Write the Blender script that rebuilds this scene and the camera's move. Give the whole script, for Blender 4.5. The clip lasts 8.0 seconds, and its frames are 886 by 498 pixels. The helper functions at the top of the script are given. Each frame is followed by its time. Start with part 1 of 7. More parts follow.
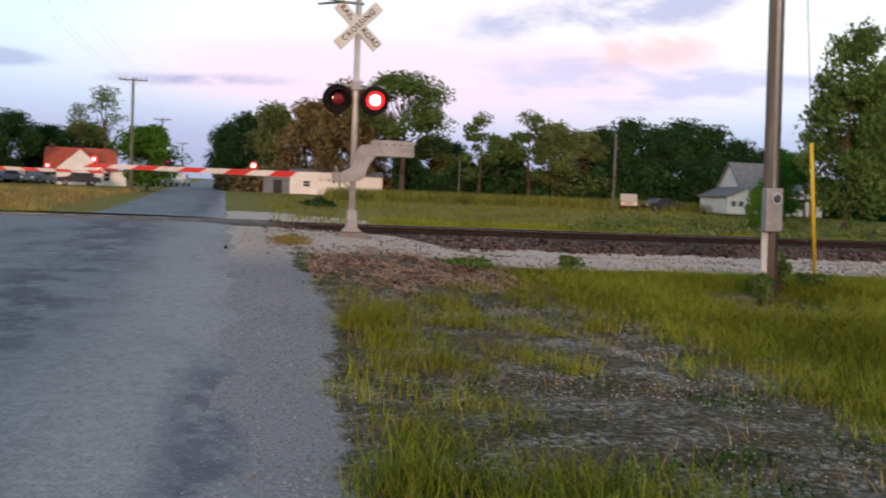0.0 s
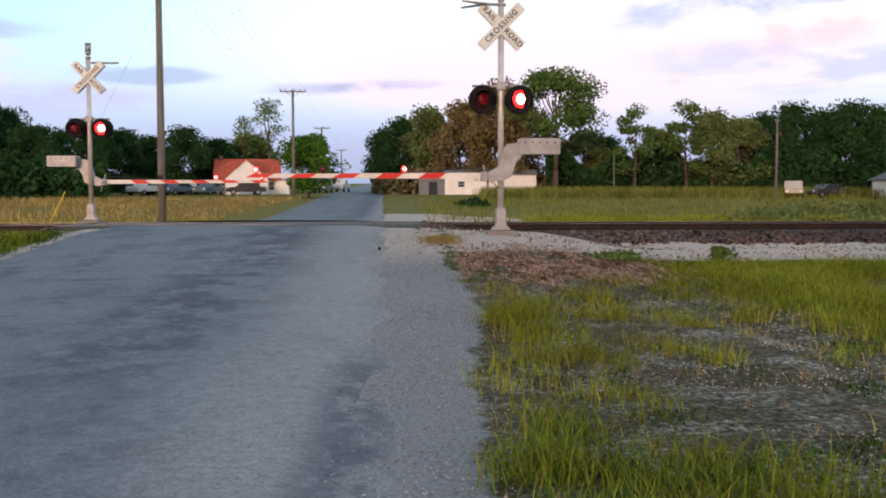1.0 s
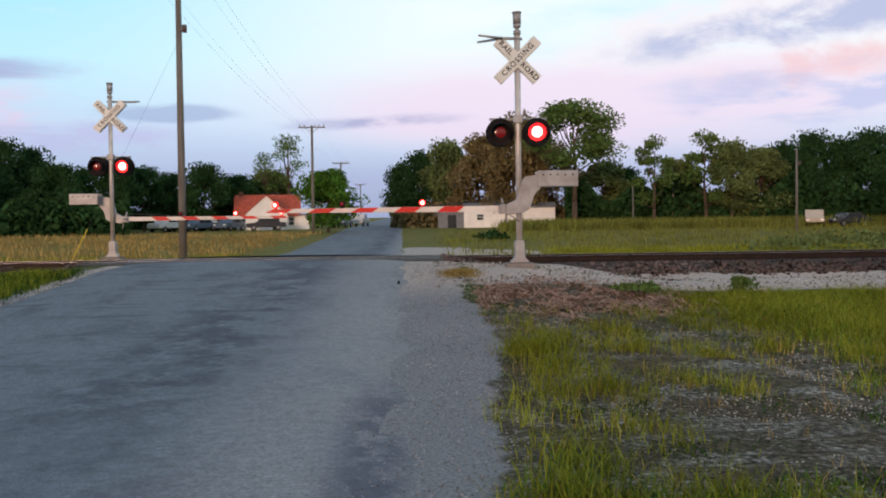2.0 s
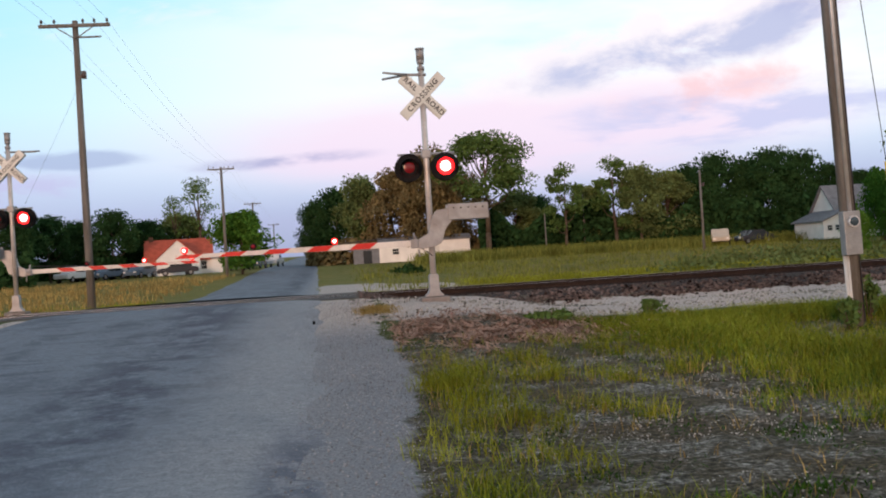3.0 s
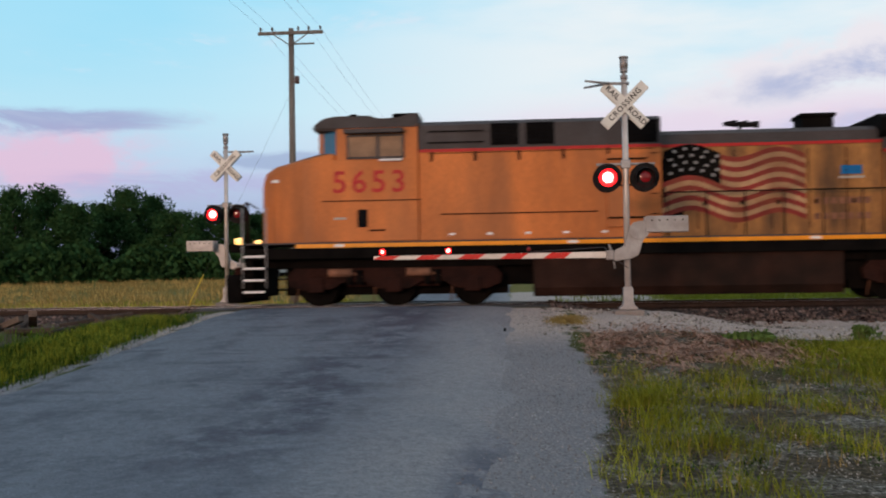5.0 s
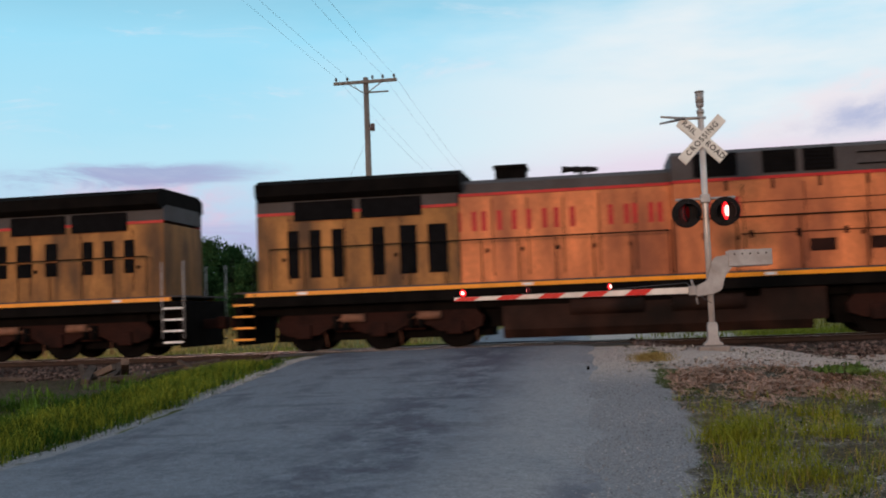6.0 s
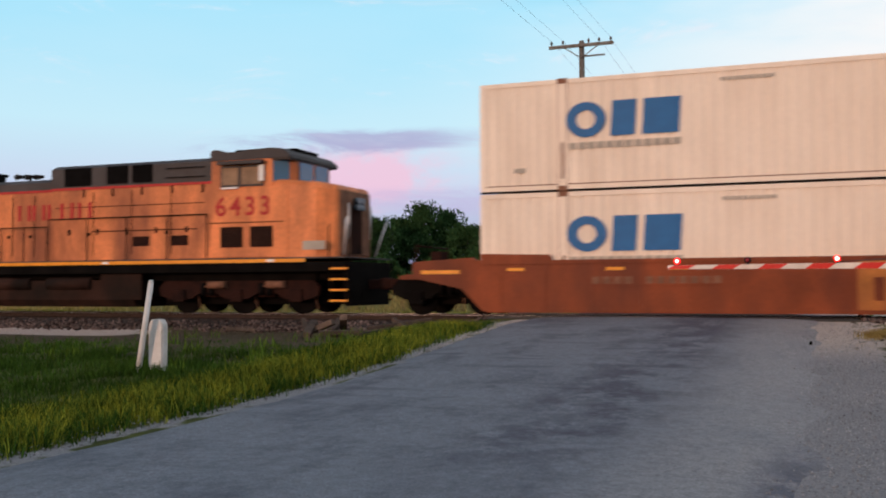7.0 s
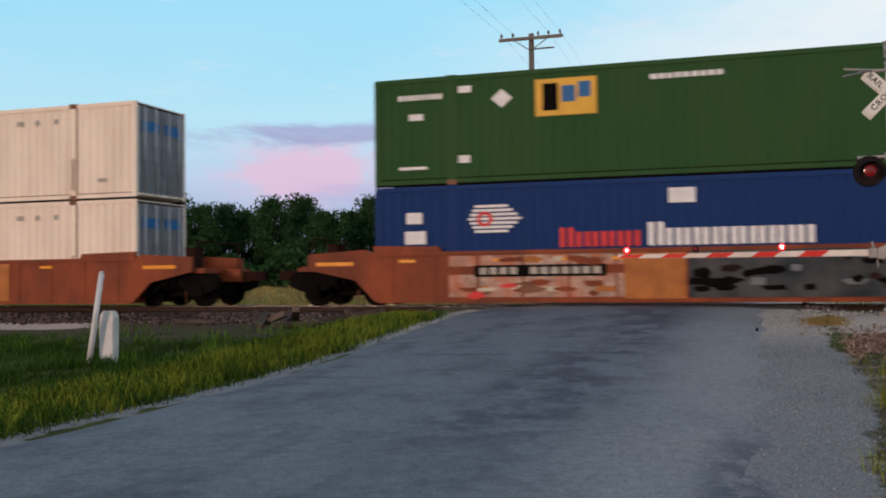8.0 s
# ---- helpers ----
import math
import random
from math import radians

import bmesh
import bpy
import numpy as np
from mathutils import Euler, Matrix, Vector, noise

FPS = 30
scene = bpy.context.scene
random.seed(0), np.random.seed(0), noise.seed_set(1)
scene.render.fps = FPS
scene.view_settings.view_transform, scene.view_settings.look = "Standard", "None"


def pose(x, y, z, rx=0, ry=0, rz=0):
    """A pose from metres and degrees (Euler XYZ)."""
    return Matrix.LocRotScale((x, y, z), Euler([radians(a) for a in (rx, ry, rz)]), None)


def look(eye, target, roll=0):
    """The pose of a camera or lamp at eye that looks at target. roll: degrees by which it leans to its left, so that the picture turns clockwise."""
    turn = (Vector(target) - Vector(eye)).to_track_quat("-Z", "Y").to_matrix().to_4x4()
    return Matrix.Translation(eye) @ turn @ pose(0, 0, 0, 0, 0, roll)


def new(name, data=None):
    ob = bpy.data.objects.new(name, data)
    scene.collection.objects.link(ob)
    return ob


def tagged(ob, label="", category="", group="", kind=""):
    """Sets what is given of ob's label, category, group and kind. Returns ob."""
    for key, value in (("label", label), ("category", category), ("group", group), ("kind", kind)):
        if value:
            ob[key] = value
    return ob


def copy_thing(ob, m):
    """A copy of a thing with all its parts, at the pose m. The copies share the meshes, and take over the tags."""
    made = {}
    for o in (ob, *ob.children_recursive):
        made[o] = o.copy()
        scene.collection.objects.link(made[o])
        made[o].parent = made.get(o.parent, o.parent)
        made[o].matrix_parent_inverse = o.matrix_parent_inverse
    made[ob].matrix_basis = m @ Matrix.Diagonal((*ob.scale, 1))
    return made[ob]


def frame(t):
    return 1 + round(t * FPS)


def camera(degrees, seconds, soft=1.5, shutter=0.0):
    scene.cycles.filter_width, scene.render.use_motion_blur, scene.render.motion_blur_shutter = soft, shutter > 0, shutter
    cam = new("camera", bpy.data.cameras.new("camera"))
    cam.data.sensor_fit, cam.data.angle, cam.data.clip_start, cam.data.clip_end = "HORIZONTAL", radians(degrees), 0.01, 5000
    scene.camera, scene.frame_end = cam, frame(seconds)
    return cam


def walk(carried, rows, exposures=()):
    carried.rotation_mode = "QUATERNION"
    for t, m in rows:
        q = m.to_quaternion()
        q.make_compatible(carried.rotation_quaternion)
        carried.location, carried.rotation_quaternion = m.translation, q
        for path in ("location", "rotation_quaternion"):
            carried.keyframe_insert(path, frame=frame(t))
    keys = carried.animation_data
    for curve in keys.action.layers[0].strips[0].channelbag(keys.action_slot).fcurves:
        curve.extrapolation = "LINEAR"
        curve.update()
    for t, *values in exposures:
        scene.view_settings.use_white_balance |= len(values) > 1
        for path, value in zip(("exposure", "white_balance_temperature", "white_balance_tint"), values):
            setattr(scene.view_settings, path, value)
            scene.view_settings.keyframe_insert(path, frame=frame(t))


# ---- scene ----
RAIL = 0.77      # top of rail
TRACK_Y = 26.38  # centre line of the track
cam = camera(47.97, 8.0, 1.9, 0.16)
PATH = [
    (0.0, pose(-0.11, 0.32, 1.60, 86.98, -2.26, -11.49)),
    (0.2, pose(-0.08, 0.28, 1.61, 87.12, -3.57, -8.19)),
    (0.5, pose(-0.04, 0.23, 1.63, 89.47, -2.57, -7.43)),
    (0.8, pose(-0.00, 0.11, 1.61, 89.21, -0.82, -5.04)),
    (1.0, pose(0.02, 0.03, 1.60, 86.70, 0.08, -2.56)),
    (1.2, pose(0.02, 0.03, 1.60, 87.70, 0.20, -2.05)),
    (1.6, pose(0.03, 0.02, 1.60, 88.0, 0.45, -1.7)),
    (2.3, pose(0.04, 0.01, 1.60, 89.42, 1.00, -1.53)),
    (2.5, pose(0.06, -0.00, 1.60, 89.86, 1.49, -4.35)),
    (2.7, pose(0.08, -0.00, 1.61, 89.95, 1.55, -5.40)),
    (3.0, pose(0.10, -0.01, 1.63, 90.39, 3.55, -6.27)),
    (3.3, pose(0.09, -0.01, 1.62, 92.20, 2.49, -7.31)),
    (3.5, pose(0.09, -0.01, 1.62, 92.52, 3.44, -7.86)),
    (3.8, pose(0.07, 0.01, 1.60, 92.92, 2.65, -6.69)),
    (4.0, pose(0.05, 0.03, 1.58, 92.68, 3.65, -5.18)),
    (4.2, pose(0.07, 0.03, 1.59, 92.52, 2.87, -4.19)),
    (4.5, pose(0.09, 0.04, 1.61, 91.44, 2.29, -4.25)),
    (4.8, pose(0.08, 0.06, 1.64, 90.88, 1.52, 1.87)),
    (5.0, pose(0.07, 0.07, 1.66, 91.22, 0.87, 4.75)),
    (5.2, pose(0.13, 0.10, 1.66, 92.89, 1.12, 6.05)),
    (6.3, pose(-0.10, -0.14, 1.59, 93.83, 1.59, 11.20)),
    (6.5, pose(-0.14, -0.16, 1.60, 92.71, 1.03, 13.45)),
    (6.6, pose(-0.12, -0.13, 1.59, 92.06, 0.83, 15.08)),
    (6.8, pose(-0.07, -0.07, 1.57, 91.17, -0.55, 19.81)),
    (7.0, pose(-0.03, -0.01, 1.55, 92.17, 0.23, 21.15)),
    (7.2, pose(-0.06, -0.06, 1.57, 92.70, -0.63, 20.63)),
    (7.5, pose(-0.10, -0.14, 1.60, 93.47, 0.59, 20.40)),
    (7.8, pose(-0.08, -0.12, 1.53, 92.52, -1.04, 18.23)),
    (8.0, pose(-0.07, -0.11, 1.48, 91.78, 0.59, 18.26)),
]
EXPOSURES = [(0.0, 0.18, 6500, 8), (0.5, 0.60, 6500, 8), (1.0, 0.31, 6400, 6), (2.3, 0.0, 6250, 4), (3.0, 0.08, 6400, 7), (3.5, 0.08, 6350, 5), (4.0, -0.24, 6100, 3), (4.5, -0.26, 6150, 4),
             (5.0, -0.18, 6250, 5), (6.5, -0.18, 6300, 6), (7.0, -0.05, 6700, 11), (7.5, -0.02, 6700, 12), (8.0, -0.18, 6250, 6)]
walk(cam, PATH, EXPOSURES)

# ---- light: clear dusk sky with pink and lavender cloud, a low warm sun behind the camera
SUN_AZ, SUN_EL = radians(200), radians(7)


def build_world():
    w = bpy.data.worlds.new("dusk_sky")
    scene.world = w
    w.use_nodes = True
    nt = w.node_tree
    nt.nodes.clear()
    N, L = nt.nodes.new, nt.links.new
    out, bg = N("ShaderNodeOutputWorld"), N("ShaderNodeBackground")
    tc = N("ShaderNodeTexCoord")
    sep = N("ShaderNodeSeparateXYZ")
    L(tc.outputs["Generated"], sep.inputs[0])
    sky = N("ShaderNodeTexSky")
    sky.sky_type = 'NISHITA'
    sky.sun_disc = False
    sky.sun_elevation, sky.sun_rotation = SUN_EL, SUN_AZ
    skys = N("ShaderNodeMix")
    skys.data_type = 'RGBA'
    skys.blend_type = 'MULTIPLY'
    skys.inputs[0].default_value = 1
    L(sky.outputs[0], skys.inputs[6])
    skys.inputs[7].default_value = (0.11, 0.11, 0.11, 1)
    ramp = N("ShaderNodeValToRGB")
    L(sep.outputs[2], ramp.inputs[0])
    cr = ramp.color_ramp
    stops = [(0.0, (0.36, 0.42, 0.66)), (0.045, (0.46, 0.50, 0.78)), (0.10, (0.63, 0.75, 1.0)),
             (0.16, (0.56, 0.93, 1.12)), (0.27, (0.38, 0.88, 1.15)), (0.42, (0.12, 0.34, 0.50)), (1.0, (0.035, 0.10, 0.19))]
    for i, (p, c) in enumerate(stops):
        e = cr.elements[i] if i < 2 else cr.elements.new(p)
        e.position, e.color = p, (*c, 1)
    # stretched cloud coordinates
    mp = N("ShaderNodeMapping")
    mp.inputs["Scale"].default_value = (1.0, 1.0, 4.2)
    L(tc.outputs["Generated"], mp.inputs[0])

    def noise_tex(scale, detail, rough, dist=0.0):
        n = N("ShaderNodeTexNoise")
        n.inputs["Scale"].default_value, n.inputs["Detail"].default_value = scale, detail
        n.inputs["Roughness"].default_value, n.inputs["Distortion"].default_value = rough, dist
        L(mp.outputs[0], n.inputs[0])
        return n

    def remap(sock, a, b, c=0.0, d=1.0):
        r = N("ShaderNodeMapRange")
        r.interpolation_type = 'SMOOTHSTEP'
        r.inputs[1].default_value, r.inputs[2].default_value = a, b
        r.inputs[3].default_value, r.inputs[4].default_value = c, d
        L(sock, r.inputs[0])
        return r.outputs[0]

    def mul(a, b):
        m = N("ShaderNodeMath")
        m.operation = 'MULTIPLY'
        L(a, m.inputs[0])
        L(b, m.inputs[1])
        return m.outputs[0]

    def mixc(fac, a, col):
        m = N("ShaderNodeMix")
        m.data_type = 'RGBA'
        L(fac, m.inputs[0])
        L(a, m.inputs[6])
        m.inputs[7].default_value = (*col, 1)
        return m.outputs[2]

    base = N("ShaderNodeMix")
    base.data_type = 'RGBA'
    base.inputs[0].default_value = 0.12
    L(ramp.outputs[0], base.inputs[6])
    L(skys.outputs[2], base.inputs[7])
    col = base.outputs[2]
    # bearing and elevation of each direction, in degrees
    def math_node(op, a, b=None):
        m = N("ShaderNodeMath")
        m.operation = op
        for i, v in enumerate((a, b)):
            if v is None:
                continue
            if isinstance(v, (int, float)):
                m.inputs[i].default_value = v
            else:
                L(v, m.inputs[i])
        return m.outputs[0]
    bearing = math_node('MULTIPLY', math_node('ARCTAN2', sep.outputs[0], sep.outputs[1]), 57.2958)
    elev = math_node('MULTIPLY', math_node('ARCSINE', sep.outputs[2]), 57.2958)

    def bank(az, el, waz, wel, slope=0.0):
        """A cloud bank round a bearing and elevation, 1 at its heart."""
        da = math_node('SUBTRACT', bearing, az)
        de = math_node('SUBTRACT', math_node('SUBTRACT', elev, el), math_node('MULTIPLY', da, slope))
        q = math_node('ADD', math_node('POWER', math_node('ABSOLUTE', math_node('DIVIDE', da, waz)), 2.0), math_node('POWER', math_node('ABSOLUTE', math_node('DIVIDE', de, wel)), 2.0))
        return math_node('EXPONENT', math_node('MULTIPLY', q, -1.0))

    def shaped(b, noise_sock, lo, hi, amt, ragged_by=5.0):
        return remap(math_node('MULTIPLY', b, math_node('ADD', 1.0, math_node('MULTIPLY', math_node('SUBTRACT', noise_sock, 0.5), ragged_by))), lo * 0.6, hi * 1.25, 0.0, amt)

    n_soft, n_cloud, n_wisp = noise_tex(1.7, 6, 0.55).outputs[0], noise_tex(7.5, 10, 0.66, 0.7).outputs[0], noise_tex(9.0, 7, 0.55, 0.3).outputs[0]
    puff = N("ShaderNodeMapping")
    puff.inputs["Scale"].default_value = (1.0, 1.0, 1.9)
    puff.inputs["Rotation"].default_value = (0.0, radians(-9), 0.0)
    L(tc.outputs["Generated"], puff.inputs[0])
    n_puff = noise_tex(9.0, 9, 0.60, 0.2)
    L(puff.outputs[0], n_puff.inputs[0])
    n_puff = n_puff.outputs[0]
    # bright thin veil ahead, clear cyan to the left
    veil = mul(remap(n_soft, 0.30, 0.62), remap(sep.outputs[2], 0.05, 0.16))
    col = mixc(mul(veil, remap(bearing, -24, 8, 0.12, 1.0)), col, (1.0, 1.0, 1.02))
    # pink glow low ahead
    col = mixc(shaped(bank(11, 6.6, 17, 3.2), n_soft, 0.25, 0.95, 0.75), col, (0.94, 0.72, 0.88))
    col = mixc(shaped(bank(-25.5, 6.3, 5.5, 1.9), n_puff, 0.25, 0.75, 0.85), col, (0.92, 0.60, 0.78))
    col = mixc(shaped(bank(-27, 8.2, 8, 0.8, 0.05), n_cloud, 0.4, 0.85, 0.8), col, (0.42, 0.42, 0.68))
    col = mixc(shaped(bank(-20, 5.0, 7, 1.0), n_cloud, 0.3, 0.9, 0.6), col, (0.55, 0.50, 0.78))
    # lavender banks to the right, with a lit rim
    col = mixc(shaped(bank(20, 11.0, 12, 2.2, 0.13), n_puff, 0.50, 0.55, 0.95, 3.0), col, (1.0, 0.90, 0.95))
    col = mixc(shaped(bank(20.5, 10.6, 10, 1.6, 0.13), n_puff, 0.50, 0.75, 0.85, 3.6), col, (0.48, 0.52, 0.76))
    col = mixc(shaped(bank(22, 8.3, 6, 1.2, 0.06), n_puff, 0.40, 0.8, 0.9), col, (0.97, 0.66, 0.70))
    col = mixc(shaped(bank(25, 6.6, 12, 1.7), n_wisp, 0.35, 0.9, 0.8), col, (0.58, 0.60, 0.86))
    col = mixc(shaped(bank(34, 13.5, 9, 2.5), n_puff, 0.4, 0.8, 0.8), col, (0.45, 0.46, 0.72))
    # thin grey-blue streaks
    col = mixc(shaped(bank(-3, 5.9, 5, 0.45, 0.04), n_wisp, 0.35, 0.85, 0.7), col, (0.36, 0.37, 0.62))
    col = mixc(shaped(bank(-14, 6.4, 4, 0.6), n_wisp, 0.4, 0.85, 0.65), col, (0.36, 0.42, 0.66))
    # faint wisps higher up and all round
    col = mixc(mul(remap(n_cloud, 0.56, 0.74, 0, 0.5), remap(sep.outputs[2], 0.1, 0.22)), col, (0.86, 0.90, 1.0))
    # warm afterglow behind
    glow = mul(remap(sep.outputs[1], 0.1, -0.7), remap(sep.outputs[2], 0.45, 0.02))
    col = mixc(math_node('MULTIPLY', glow, 0.7), col, (0.90, 0.58, 0.40))
    L(col, bg.inputs[0])
    bg.inputs[1].default_value = 1.0
    L(bg.outputs[0], out.inputs[0])
    s = bpy.data.lights.new("sun", 'SUN')
    s.energy, s.angle, s.color = 1.7, radians(10), (1.0, 0.60, 0.40)
    ob = new("sun", s)
    d = Vector((math.sin(SUN_AZ) * math.cos(SUN_EL), math.cos(SUN_AZ) * math.cos(SUN_EL), math.sin(SUN_EL)))
    ob.matrix_world = look(d * 50, (0, 0, 0))


build_world()


# ---- materials
def mat(name, color, rough=0.7, metal=0.0, var=0.25, scale=6.0, fine=60.0, bump=0.0, dirt=None, dirt_amt=0.0, dirt_scale=1.5,
        emit=None, power=0.0, stretch=(1, 1, 1), rand=0.0, trans=0.0, coat=0.0, spec=0.25):
    """A surface with two scales of variation, an optional stain layer and fine relief."""
    m = bpy.data.materials.new(name)
    m.use_nodes = True
    nt = m.node_tree
    N, L = nt.nodes.new, nt.links.new
    b = nt.nodes["Principled BSDF"]
    b.inputs["Roughness"].default_value, b.inputs["Metallic"].default_value = rough, metal
    b.inputs["Specular IOR Level"].default_value = spec
    tc, mp = N("ShaderNodeTexCoord"), N("ShaderNodeMapping")
    mp.inputs["Scale"].default_value = stretch
    L(tc.outputs["Object"], mp.inputs[0])

    def tex(s, detail):
        n = N("ShaderNodeTexNoise")
        n.inputs["Scale"].default_value, n.inputs["Detail"].default_value = s, detail
        L(mp.outputs[0], n.inputs[0])
        return n.outputs[0]

    def scaled(sock, k):
        r = N("ShaderNodeMapRange")
        r.inputs[1].default_value, r.inputs[2].default_value = 0.3, 0.7
        r.inputs[3].default_value, r.inputs[4].default_value = 1 - k, 1 + k
        L(sock, r.inputs[0])
        return r.outputs[0]

    a, f = tex(scale, 4), tex(fine, 2)
    m1 = N("ShaderNodeMath")
    m1.operation = 'MULTIPLY'
    L(scaled(a, var), m1.inputs[0])
    L(scaled(f, var * 0.6), m1.inputs[1])
    k = m1.outputs[0]
    if rand:
        oi, rr = N("ShaderNodeObjectInfo"), N("ShaderNodeMapRange")
        rr.inputs[3].default_value, rr.inputs[4].default_value = 1 - rand, 1 + rand
        L(oi.outputs["Random"], rr.inputs[0])
        m2 = N("ShaderNodeMath")
        m2.operation = 'MULTIPLY'
        L(k, m2.inputs[0])
        L(rr.outputs[0], m2.inputs[1])
        k = m2.outputs[0]
    mx = N("ShaderNodeMix")
    mx.data_type, mx.blend_type = 'RGBA', 'MULTIPLY'
    mx.inputs[0].default_value = 1
    mx.inputs[6].default_value = (*color, 1)
    L(k, mx.inputs[7])
    col = mx.outputs[2]
    if dirt:
        d = tex(dirt_scale, 8)
        r = N("ShaderNodeMapRange")
        r.inputs[1].default_value, r.inputs[2].default_value = 0.42, 0.68
        r.inputs[4].default_value = dirt_amt
        L(d, r.inputs[0])
        m3 = N("ShaderNodeMix")
        m3.data_type = 'RGBA'
        L(r.outputs[0], m3.inputs[0])
        L(col, m3.inputs[6])
        m3.inputs[7].default_value = (*dirt, 1)
        col = m3.outputs[2]
    L(col, b.inputs["Base Color"])
    if bump:
        bp = N("ShaderNodeBump")
        bp.inputs["Strength"].default_value, bp.inputs["Distance"].default_value = bump, 0.02
        L(f, bp.inputs["Height"])
        L(bp.outputs[0], b.inputs["Normal"])
    if emit:
        b.inputs["Emission Color"].default_value = (*emit, 1)
        b.inputs["Emission Strength"].default_value = power
    if trans:
        b.inputs["Transmission Weight"].default_value = trans
    if coat:
        b.inputs["Coat Weight"].default_value = coat
    return m


